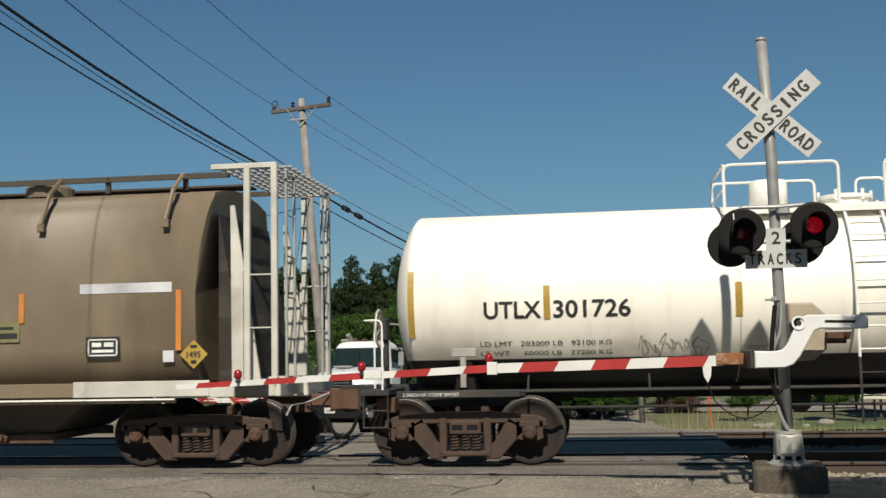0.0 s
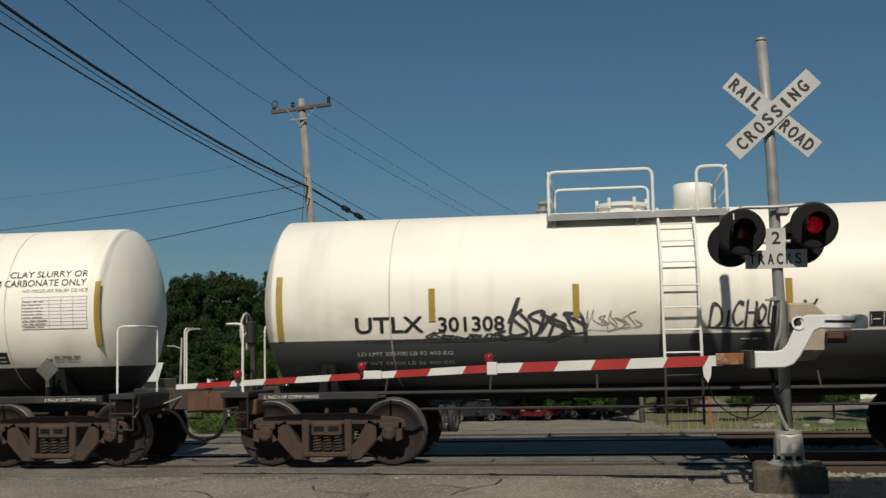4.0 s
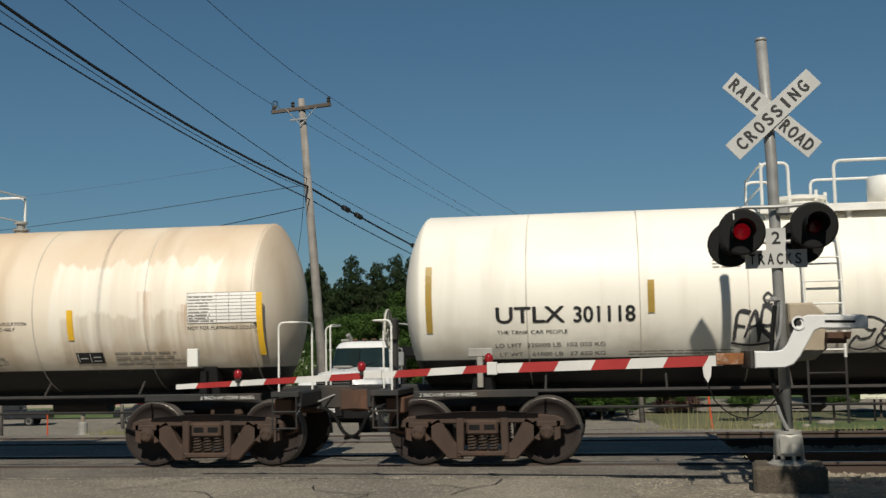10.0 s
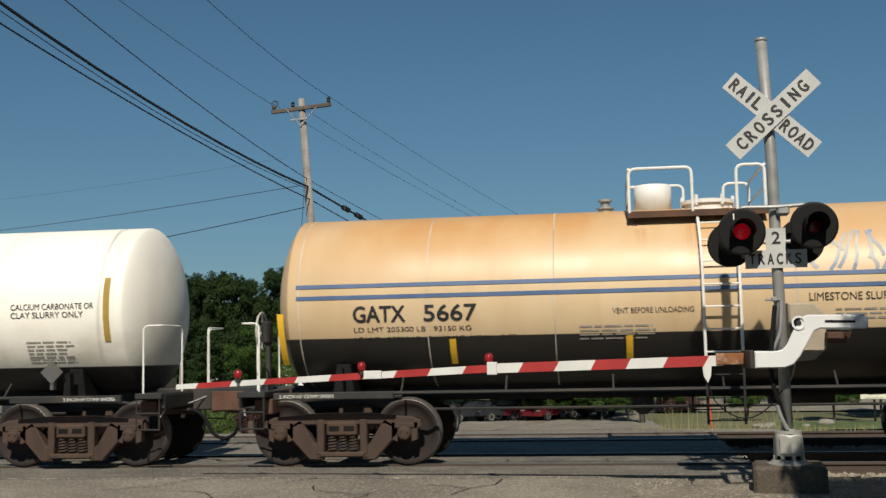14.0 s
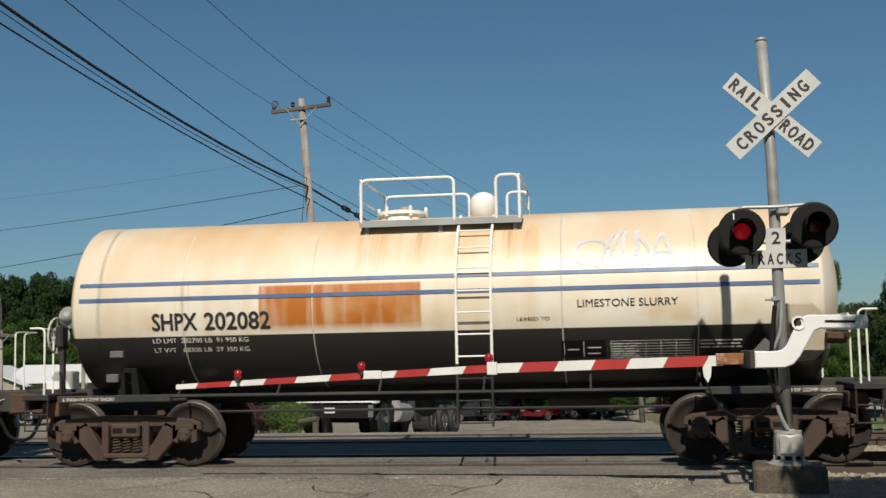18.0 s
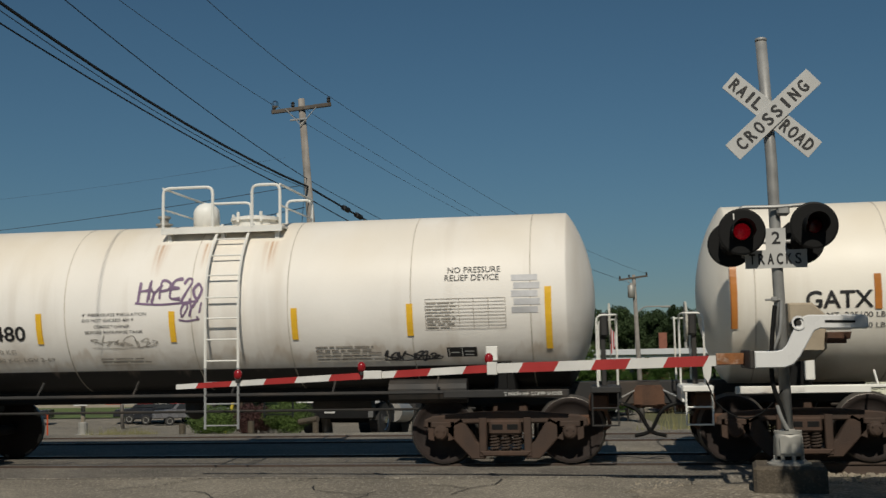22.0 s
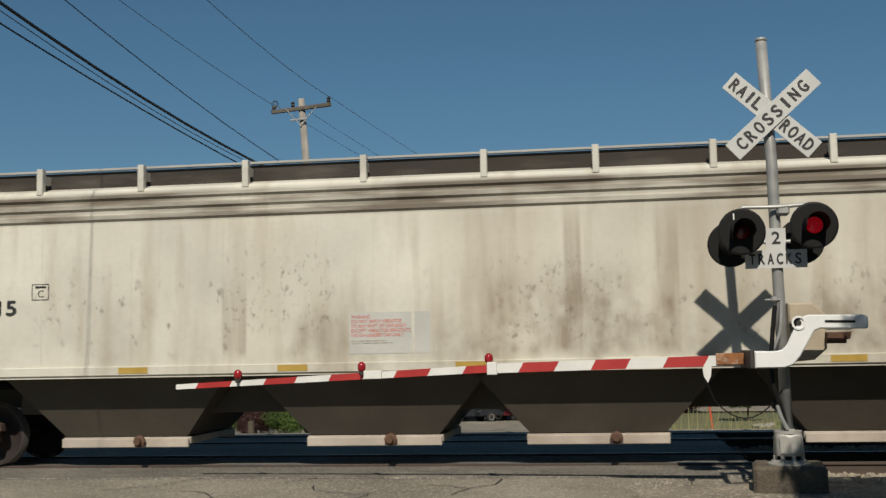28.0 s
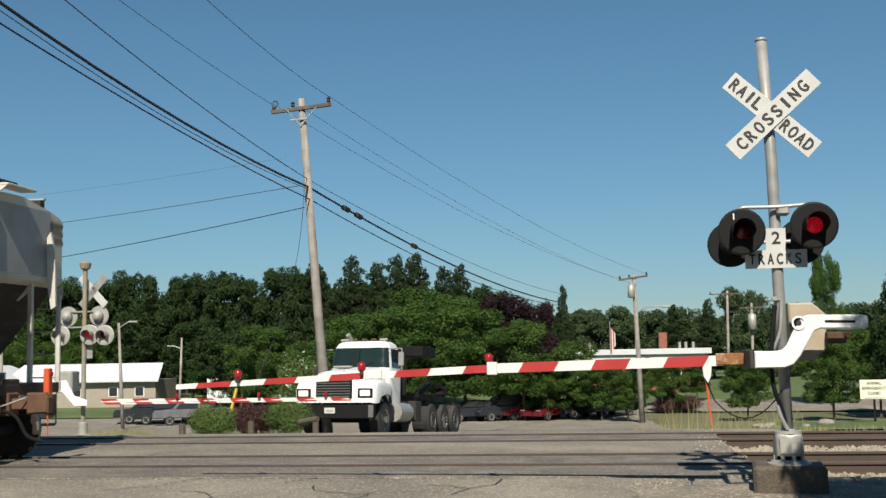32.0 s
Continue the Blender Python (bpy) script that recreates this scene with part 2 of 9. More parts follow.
WHITE = (0.80, 0.79, 0.74)
M = dict(
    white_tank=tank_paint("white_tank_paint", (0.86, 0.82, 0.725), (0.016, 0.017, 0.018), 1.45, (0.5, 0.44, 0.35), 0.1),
    half_tank=tank_paint("white_over_black_paint", (0.85, 0.81, 0.715), (0.065, 0.069, 0.073), 1.75, (0.5, 0.45, 0.36), 0.1),
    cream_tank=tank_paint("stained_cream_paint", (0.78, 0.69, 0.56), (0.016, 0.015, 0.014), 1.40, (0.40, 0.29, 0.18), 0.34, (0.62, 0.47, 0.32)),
    orange_tank=tank_paint("weathered_tan_paint", (0.64, 0.48, 0.295), (0.02, 0.018, 0.016), 1.78, (0.54, 0.37, 0.20), 0.3, (0.53, 0.29, 0.115), 0.44),
    rust_tank=tank_paint("rust_stained_white_paint", (0.69, 0.635, 0.535), (0.018, 0.017, 0.016), 1.86, (0.55, 0.38, 0.2), 0.25, (0.56, 0.385, 0.225), 0.42, (-2.47, -0.12, 1.88, 2.56, (0.40, 0.125, 0.014))),
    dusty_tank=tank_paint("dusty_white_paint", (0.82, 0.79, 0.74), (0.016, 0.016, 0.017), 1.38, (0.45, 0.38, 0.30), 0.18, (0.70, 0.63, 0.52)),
    clean_tank=tank_paint("off_white_paint", (0.88, 0.84, 0.75), (0.70, 0.68, 0.62), 0.6, (0.55, 0.47, 0.36), 0.14, (0.75, 0.68, 0.56)),
    grey_hopper=stained(mat("dirty_pale_grey_paint", (0.555, 0.53, 0.455), 0.55, 0, 0.16, 0.7, 0.06, 12, (0.30, 0.25, 0.18), 0.30, (2.6, 0.6, 0.35))),
    hopper_trim=mat("grey_white_trim_paint", (0.52, 0.50, 0.44), 0.55, 0, 0.2, 2, 0.06, 30, (0.2, 0.14, 0.09), 0.2),
    faded_tan=mat("faded_tan_paint", (0.50, 0.40, 0.24), 0.6, 0, 0.2, 4, 0.02, 30, (0.6, 0.52, 0.4), 0.3),
    decal_yellow=mat("pale_yellow_decal", (0.74, 0.56, 0.09), 0.5, 0, 0.08, 2, 0.02, 30),
    dusty_trim=mat("dull_grey_ladder_paint", (0.33, 0.325, 0.30), 0.6, 0, 0.25, 2, 0.06, 30, (0.16, 0.10, 0.06), 0.3),
    gate_dust=mat("dusty_gate_steel", (0.40, 0.345, 0.29), 0.75, 0, 0.2, 2, 0.08, 30, (0.22, 0.17, 0.13), 0.35),
    # grime on the roof; on the car ends the same dark stands for shade
    roof_grime=mat("dark_brown_grime_and_shade", (0.028, 0.022, 0.017), 0.85, 0, 0.4, 1.2, 0.2, 25, (0.10, 0.085, 0.07), 0.3, (0.8, 1, 4)),
    case_beige=mat("beige_case_paint", (0.36, 0.30, 0.22), 0.6, 0, 0.2, 3, 0.1, 30, (0.16, 0.12, 0.08), 0.25),
    # brown-grey underside paint, its base colour darkened to carry the underside's shade
    under_hopper=mat("shade_darkened_brown_grey_paint", (0.060, 0.050, 0.037), 0.8, 0, 0.3, 0.9, 0.1, 25, (0.04, 0.03, 0.022), 0.3),
    tan_hopper=mat("brown_dusted_grey_paint", (0.180, 0.136, 0.088), 0.55, 0, 0.25, 0.6, 0.06, 25, (0.30, 0.235, 0.155), 0.34, (1.2, 0.5, 0.3)),
    white_steel=mat("white_painted_steel", (0.78, 0.77, 0.72), 0.5, 0, 0.1, 2, 0.05, 40, (0.35, 0.22, 0.12), 0.12),
    grey_steel=mat("grey_painted_steel", (0.30, 0.31, 0.31), 0.6, 0, 0.2, 2, 0.08, 40, (0.2, 0.14, 0.09), 0.2),
    black_steel=mat("black_grimy_steel", (0.022, 0.021, 0.02), 0.65, 0, 0.35, 2, 0.1, 40, (0.07, 0.05, 0.035), 0.3),
    truck_cast=mat("brown_cast_steel", (0.062, 0.035, 0.023), 0.8, 0, 0.35, 3, 0.25, 50, (0.035, 0.026, 0.02), 0.3),
    wheel_steel=mat("rusty_wheel_steel", (0.017, 0.010, 0.008), 0.85, 0.0, 0.3, 4, 0.15, 50, (0.03, 0.022, 0.018), 0.35),
    tread=mat("polished_tread_steel", (0.17, 0.155, 0.14), 0.42, 0.6, 0.2, 4, 0.03, 60),
    rust=mat("rusty_coupler_iron", (0.105, 0.052, 0.030), 0.85, 0, 0.4, 4, 0.3, 45, (0.04, 0.025, 0.018), 0.3),
    rail=mat("brown_rail_steel", (0.070, 0.048, 0.036), 0.75, 0.1, 0.3, 2, 0.2, 40),
    rail_top=mat("worn_rail_head", (0.30, 0.26, 0.23), 0.35, 0.8, 0.2, 3, 0.05, 50),
    tie=mat("old_timber_tie", (0.075, 0.056, 0.042), 0.9, 0, 0.4, 3, 0.5, 30),
    asphalt=speckle(mat("weathered_asphalt", (0.218, 0.193, 0.152), 0.9, 0, 0.38, 0.5, 1.0, 38, (0.12, 0.104, 0.083), 0.42, (0.5, 0.9, 1)), (0.42, 0.38, 0.31), (0.09, 0.08, 0.065), 0.022),
    dark_asphalt=speckle(mat("crossing_asphalt", (0.13, 0.115, 0.096), 0.9, 0, 0.35, 0.7, 0.9, 40, (0.23, 0.205, 0.165), 0.35), (0.34, 0.31, 0.26), (0.05, 0.045, 0.038), 0.022),
    seal=mat("tar_seal", (0.025, 0.024, 0.023), 0.7, 0, 0.2, 5, 0.1, 40),
    gravel=mat("pale_ballast_stone", (0.30, 0.26, 0.20), 0.9, 0, 0.4, 9, 0.6, 60, (0.16, 0.12, 0.08), 0.2),
    dirt=speckle(mat("gravelly_dirt", (0.22, 0.188, 0.142), 0.95, 0, 0.45, 1.5, 1.0, 26, (0.12, 0.10, 0.07), 0.35), (0.44, 0.40, 0.33), (0.06, 0.05, 0.038), 0.03),
    grass=mat("mown_grass", (0.075, 0.115, 0.03), 0.9, 0, 0.35, 0.4, 0.6, 30, (0.17, 0.15, 0.07), 0.25),
    field=mat("dry_grass_ground", (0.13, 0.125, 0.06), 0.95, 0, 0.35, 0.15, 0.5, 10, (0.09, 0.11, 0.035), 0.4),
    # old concrete, base colour darkened to stand for the shade over the footing
    concrete=speckle(mat("old_concrete_with_shade", (0.090, 0.072, 0.051), 0.9, 0, 0.35, 3, 0.6, 30, (0.045, 0.038, 0.03), 0.35), (0.2, 0.165, 0.12), (0.05, 0.04, 0.03), 0.02, 0.2),
    galv=mat("galvanised_steel", (0.30, 0.30, 0.29), 0.5, 0.25, 0.2, 5, 0.05, 60, (0.25, 0.2, 0.16), 0.15),
    alum=mat("aluminium_paint", (0.34, 0.33, 0.30), 0.5, 0.25, 0.15, 5, 0.05, 50),
    gate_white=mat("gate_white_sheeting", (0.62, 0.61, 0.58), 0.5, 0, 0.08, 4, 0.04, 40, (0.5, 0.45, 0.38), 0.1),
    gate_red=mat("gate_red_sheeting", (0.35, 0.024, 0.022), 0.5, 0, 0.12, 4, 0.04, 40),
    sign_white=mat("sign_white_sheeting", (0.46, 0.46, 0.445), 0.5, 0, 0.08, 4, 0.03, 50, (0.45, 0.40, 0.33), 0.1),
    black=mat("flat_black_paint", (0.007, 0.007, 0.007), 0.65, 0, 0.3, 5, 0.05, 40, spec=0.2),
    ink=mat("black_lettering", (0.018, 0.018, 0.019), 0.6, 0, 0.3, 6, 0.0, 30),
    pale_ink=mat("grey_lettering", (0.33, 0.30, 0.26), 0.6, 0, 0.3, 6, 0.0, 30),
    white_ink=mat("white_lettering", (0.70, 0.69, 0.65), 0.6, 0, 0.15, 6, 0.0, 30),
    graf=mat("spray_paint_black", (0.05, 0.05, 0.055), 0.6, 0, 0.3, 6, 0.0, 30),
    graf_purple=mat("spray_paint_purple", (0.20, 0.13, 0.22), 0.6, 0, 0.3, 6, 0.0, 30),
    yellow=mat("yellow_reflective_tape", (0.80, 0.47, 0.03), 0.4, 0, 0.1, 5, 0.03, 40),
    ochre=mat("dull_ochre_tape", (0.38, 0.25, 0.05), 0.4, 0, 0.15, 5, 0.03, 40),
    orange=mat("orange_brown_tape", (0.50, 0.19, 0.04), 0.4, 0, 0.15, 5, 0.03, 40),
    blue=mat("blue_stripe_paint", (0.075, 0.125, 0.24), 0.45, 0, 0.15, 3, 0.02, 40),
    logo=mat("faded_grey_logo_paint", (0.52, 0.52, 0.53), 0.5, 0, 0.3, 2, 0.02, 20),
    blue_logo=mat("faded_blue_logo_paint", (0.20, 0.26, 0.36), 0.5, 0, 0.4, 2, 0.02, 20, (0.75, 0.62, 0.42), 0.3),
    pale_primer=mat("pale_grey_primer", (0.42, 0.415, 0.385), 0.6, 0, 0.12, 2, 0.03, 30),
    stained_mast=mat("rust_stained_mast", (0.27, 0.25, 0.20), 0.6, 0.1, 0.25, 3, 0.1, 40, (0.26, 0.15, 0.06), 0.42, (5, 5, 0.7)),
    patch=mat("grey_primer_patch", (0.34, 0.33, 0.31), 0.65, 0, 0.15, 1.5, 0.03, 40),
    chart=mat("white_chart_decal", (0.86, 0.84, 0.80), 0.5, 0, 0.05, 3, 0.0, 40),
    pale_patch=tank_paint("washed_cream_paint", (0.81, 0.755, 0.65), None, 1.2, (0.50, 0.38, 0.25), 0.22),
    red_text=mat("red_lettering", (0.55, 0.10, 0.08), 0.6, 0, 0.2, 5, 0.0, 40),
    blue_dot=mat("blue_paint_dot", (0.05, 0.14, 0.40), 0.5, 0, 0.1, 5, 0.0, 40),
    lamp_red=mat("lit_red_lens", (0.50, 0.006, 0.016), 0.25, 0, 0.6, 26, 0.2, 60, emit=0.24),
    lamp_dim=mat("dim_red_lens", (0.10, 0.005, 0.008), 0.2, 0, 0.3, 20, 0.1, 90),
    red_plastic=mat("red_lamp_plastic", (0.25, 0.009, 0.013), 0.22, 0, 0.1, 10, 0.05, 60, emit=0.03),
    pole_wood=mat("grey_pole_timber", (0.285, 0.262, 0.235), 0.9, 0, 0.4, 2, 0.5, 30, (0.13, 0.11, 0.09), 0.35, (6, 6, 0.4)),
    wire=mat("black_cable", (0.012, 0.012, 0.013), 0.6, 0, 0.2, 3, 0.0, 30),
    thin_wire=mat("bare_wire", (0.06, 0.065, 0.07), 0.6, 0.3, 0.2, 3, 0.0, 30),
    cab_white=mat("truck_white_paint", (0.68, 0.68, 0.67), 0.3, 0, 0.05, 2, 0.02, 40, (0.5, 0.46, 0.4), 0.08),
    rubber=mat("tyre_rubber", (0.022, 0.021, 0.020), 0.85, 0, 0.3, 6, 0.2, 40, (0.08, 0.07, 0.06), 0.2),
    chrome=mat("polished_metal", (0.70, 0.70, 0.70), 0.18, 1.0, 0.1, 4, 0.02, 40),
    glass=mat("dark_windscreen", (0.012, 0.022, 0.022), 0.08, 0, 0.1, 3, 0.0, 20, spec=0.35),
    roof_white=mat("white_metal_roof", (0.52, 0.53, 0.54), 0.5, 0, 0.06, 1, 0.1, 20),
    siding=mat("grey_tan_siding", (0.30, 0.26, 0.21), 0.85, 0, 0.12, 2, 0.2, 20),
    brick_red=mat("red_brick_far", (0.22, 0.085, 0.055), 0.9, 0, 0.25, 4, 0.3, 20),
    window_dark=mat("dark_window_pane", (0.02, 0.025, 0.03), 0.08, 0, 0.1, 2, 0.0, 20, spec=0.7),
    bark=mat("grey_bark", (0.085, 0.065, 0.048), 0.95, 0, 0.35, 4, 0.5, 30),
    leaf_a=mat("mid_green_leaves", (0.042, 0.084, 0.016), 0.7, 0, 0.55, 0.3, 0.0, 4, (0.095, 0.150, 0.027), 0.36, spec=0.12),
    leaf_b=mat("deep_green_leaves", (0.022, 0.042, 0.012), 0.7, 0, 0.55, 0.3, 0.0, 4, (0.046, 0.076, 0.020), 0.34, spec=0.12),
    # paler leaf green for the skyline, distance haze put into the colour
    leaf_d=mat("haze_paled_leaves", (0.045, 0.072, 0.030), 0.75, 0, 0.5, 0.3, 0.0, 4, (0.072, 0.105, 0.040), 0.34, spec=0.12),
    leaf_c=mat("pine_needles", (0.020, 0.034, 0.012), 0.8, 0, 0.45, 0.6, 0.0, 8, spec=0.12),
    leaf_red=mat("dark_purple_leaves", (0.022, 0.012, 0.014), 0.8, 0, 0.4, 0.8, 0.0, 8, spec=0.12),
    worn_white=mat("worn_white_over_rust", (0.24, 0.095, 0.032), 0.85, 0, 0.4, 8, 0.3, 40, (0.62, 0.57, 0.49), 0.42, (7, 7, 9)),
    leaf_bush=mat("hedge_leaves", (0.070, 0.115, 0.020), 0.8, 0, 0.4, 1.2, 0.0, 15),
    leaf_maroon=mat("maroon_shrub_leaves", (0.055, 0.020, 0.017), 0.8, 0, 0.4, 1.2, 0.0, 15),
    weed=mat("dry_weed", (0.20, 0.19, 0.085), 0.9, 0, 0.4, 2, 0.0, 15),
    # red lowered in the base colour to imitate the trees' shade
    car_red=mat("shade_dimmed_red_paint", (0.12, 0.008, 0.014), 0.25, 0, 0.08, 2, 0.0, 20),
    car_dark=mat("dark_car_paint", (0.02, 0.022, 0.027), 0.25, 0, 0.08, 2, 0.0, 20),
    car_silver=mat("grey_car_paint", (0.17, 0.17, 0.18), 0.3, 0.3, 0.08, 2, 0.0, 20),
    orange_sign=mat("orange_paint", (0.52, 0.075, 0.022), 0.5, 0, 0.1, 3, 0.05, 30),
    yellow_guard=mat("yellow_plastic", (0.55, 0.42, 0.05), 0.5, 0, 0.1, 3, 0.05, 30),
    flag_red=mat("flag_red_cloth", (0.40, 0.06, 0.06), 0.8, 0, 0.1, 3, 0.0, 30),
    cream_board=mat("cream_sign_board", (0.66, 0.64, 0.50), 0.6, 0, 0.06, 2, 0.02, 30),
    tank_metal=mat("dull_polished_aluminium", (0.34, 0.33, 0.31), 0.4, 0.4, 0.1, 3, 0.02, 30),
    spring_steel=mat("dark_rusty_spring", (0.055, 0.036, 0.026), 0.8, 0, 0.3, 4, 0.1, 40),
    dull_steel=mat("dull_dark_steel", (0.10, 0.10, 0.098), 0.6, 0, 0.25, 3, 0.08, 40, (0.06, 0.045, 0.03), 0.25),
    seam=mat("dull_jacket_seam", (0.57, 0.515, 0.44), 0.7, 0, 0.4, 1.5, 0.0, 20),
    arm_wood=mat("dark_crossarm_timber", (0.11, 0.092, 0.075), 0.9, 0, 0.4, 3, 0.4, 30),
    rock=mat("pale_field_stone", (0.24, 0.22, 0.18), 0.9, 0, 0.3, 3, 0.3, 30),
)

# ---- mesh tools ----
def part(name, bm, material, parent=None, label="", smooth=False, at=None):
    me = bpy.data.meshes.new(name)
    bm.normal_update()
    bm.to_mesh(me)
    bm.free()
    mats = material if isinstance(material, (list, tuple)) else [material]
    for m in mats:
        me.materials.append(M[m])
    if smooth:
        for p in me.polygons:
            p.use_smooth = len(p.vertices) <= 4
    ob = new(name, me)
    if parent is not None:
        ob.parent = parent
    if at is not None:
        ob.matrix_basis = at
    if label:
        ob["label"] = label
    return ob

def alike(name, src, parent, m):
    """A further piece on the same mesh."""
    ob = new(name, src.data)
    ob.parent = parent
    ob.matrix_basis = m
    return ob

def thing(name, m, label, category, group="", kind=""):
    ob = new(name)
    ob.empty_display_size = 0.2
    ob.matrix_basis = m
    return tagged(ob, label, category, group, kind)

def box(bm, c, s, bevel=0.0, rot=None, mi=0):
    r = bmesh.ops.create_cube(bm, size=1.0)
    vs = r["verts"]
    mx = Matrix.Translation(c) @ (rot.to_4x4() if rot is not None else Matrix.Identity(4)) @ Matrix.Diagonal((*s, 1))
    bmesh.ops.transform(bm, matrix=mx, verts=vs)
    fs = {f for v in vs for f in v.link_faces}
    for f in fs:
        f.material_index = mi
    if bevel:
        es = {e for v in vs for e in v.link_edges}
        bmesh.ops.bevel(bm, geom=list(es), offset=bevel, segments=1, affect="EDGES", profile=0.7)
    return vs

def cyl(bm, a, b, r, seg=10, r2=None, mi=0, caps=True):
    a, b = Vector(a), Vector(b)
    d = b - a
    res = bmesh.ops.create_cone(bm, cap_ends=caps, segments=seg, radius1=r, radius2=r if r2 is None else r2, depth=d.length)
    mx = Matrix.Translation((a + b) / 2) @ d.to_track_quat("Z", "Y").to_matrix().to_4x4()
    bmesh.ops.transform(bm, matrix=mx, verts=res["verts"])
    if mi:
        for f in {f for v in res["verts"] for f in v.link_faces}:
            f.material_index = mi
    return res["verts"]

def tube(bm, pts, r, seg=8, mi=0, closed=False):
    """A bent pipe through pts."""
    pts = [Vector(p) for p in pts]
    rings = []
    k = len(pts)
    ref = None
    for i, p in enumerate(pts):
        if closed:
            t = pts[(i + 1) % k] - pts[i - 1]
        else:
            t = pts[min(i + 1, k - 1)] - pts[max(i - 1, 0)]
        t.normalize()
        if ref is None:
            ref = t.orthogonal().normalized()
        ref = (ref - t * ref.dot(t))
        ref = ref.normalized() if ref.length > 1e-6 else t.orthogonal().normalized()
        s = t.cross(ref)
        rings.append([bm.verts.new(p + r * (math.cos(6.28318 * j / seg) * ref + math.sin(6.28318 * j / seg) * s)) for j in range(seg)])
    n = k if closed else k - 1
    for i in range(n):
        a, b = rings[i], rings[(i + 1) % k]
        for j in range(seg):
            f = bm.faces.new((a[j], a[(j + 1) % seg], b[(j + 1) % seg], b[j]))
            f.material_index = mi
    if not closed:
        bm.faces.new(list(reversed(rings[0]))).material_index = mi
        bm.faces.new(rings[-1]).material_index = mi

def bend(pts, r=0.12, n=5):
    """Rounds the corners of a path."""
    pts = [Vector(p) for p in pts]
    out = [pts[0]]
    for a, b, c in zip(pts, pts[1:], pts[2:]):
        d1, d2 = (a - b), (c - b)
        k = min(r, d1.length * 0.49, d2.length * 0.49)
        p, q = b + d1.normalized() * k, b + d2.normalized() * k
        for i in range(n + 1):
            t = i / n
            out.append((1 - t) ** 2 * p + 2 * t * (1 - t) * b + t * t * q)
    return out + [pts[-1]]

def prism(bm, poly, y0, y1, mi=0, bevel=0.0):
    """A polygon in x, z, carried from y0 to y1."""
    a = [bm.verts.new((x, y0, z)) for x, z in poly]
    b = [bm.verts.new((x, y1, z)) for x, z in poly]
    fs = [bm.faces.new(a), bm.faces.new(list(reversed(b)))]
    n = len(poly)
    for i in range(n):
        fs.append(bm.faces.new((a[i], b[i], b[(i + 1) % n], a[(i + 1) % n])))
    for f in fs:
        f.material_index = mi
    bmesh.ops.recalc_face_normals(bm, faces=fs)
    if bevel:
        bmesh.ops.bevel(bm, geom=list({e for f in fs[:2] for e in f.edges}), offset=bevel, segments=1, affect="EDGES", profile=0.7)
    return a + b

def lathe(bm, prof, axis="x", seg=32, c=(0, 0, 0), mi=0):
    """Turns a profile of (along, radius) about an axis through c."""
    rings = []
    for u, r in prof:
        ring = []
        for j in range(seg):
            w = 6.2831853 * j / seg
            p = {"x": (u, r * math.cos(w), r * math.sin(w)), "y": (r * math.cos(w), u, r * math.sin(w)), "z": (r * math.cos(w), r * math.sin(w), u)}[axis]
            ring.append(bm.verts.new((p[0] + c[0], p[1] + c[1], p[2] + c[2])))
        rings.append(ring)
    fs = []
    for a, b in zip(rings, rings[1:]):
        for j in range(seg):
            fs.append(bm.faces.new((a[j], a[(j + 1) % seg], b[(j + 1) % seg], b[j])))
    fs.append(bm.faces.new(rings[0]))
    fs.append(bm.faces.new(rings[-1]))
    for f in fs:
        f.material_index = mi
    bmesh.ops.recalc_face_normals(bm, faces=fs)

def letters(text, h, width=None, bold=0.0, spacing=1.0):
    """Flat lettering from the origin, h high, in x and y, as a bmesh."""
    cu = bpy.data.curves.new("lettering", "FONT")
    cu.body, cu.size, cu.space_character, cu.resolution_u = text, h / 0.69, spacing, 3
    ob = bpy.data.objects.new("lettering", cu)
    me = bpy.data.meshes.new_from_object(ob)
    bm = bmesh.new()
    bm.from_mesh(me)
    bpy.data.objects.remove(ob)
    bpy.data.curves.remove(cu)
    bpy.data.meshes.remove(me)
    if bm.verts:
        x0 = min(v.co.x for v in bm.verts)
        x1 = max(v.co.x for v in bm.verts)
        k = width / (x1 - x0) if width else 1
        for v in bm.verts:
            v.co.x = (v.co.x - x0) * k
    if bold and bm.verts:
        # a heavier face: the same outlines laid over one another, a little aside
        me = bpy.data.meshes.new("lettering")
        bm.to_mesh(me)
        for i, (dx, dy) in enumerate(((1, 0), (-1, 0), (0, 0.8), (0, -0.8))):
            n = len(bm.verts)
            bm.from_mesh(me)
            bm.verts.ensure_lookup_table()
            for v in bm.verts[n:]:
                v.co += Vector((dx * bold * h, dy * bold * h, 0.0005 * (i + 1)))
        bpy.data.meshes.remove(me)
    return bm

def spaced(text, h, each, step, bold):
    """Narrow letters set one by one at an even step."""
    out = bmesh.new()
    for i, ch in enumerate(text):
        b = letters(ch, h, each if ch != "I" else each * 0.3, bold)
        for v in b.verts:
            v.co.x += i * step + (each * 0.35 if ch == "I" else 0)
        me = bpy.data.meshes.new("letter")
        b.to_mesh(me)
        b.free()
        out.from_mesh(me)
        bpy.data.meshes.remove(me)
    return out

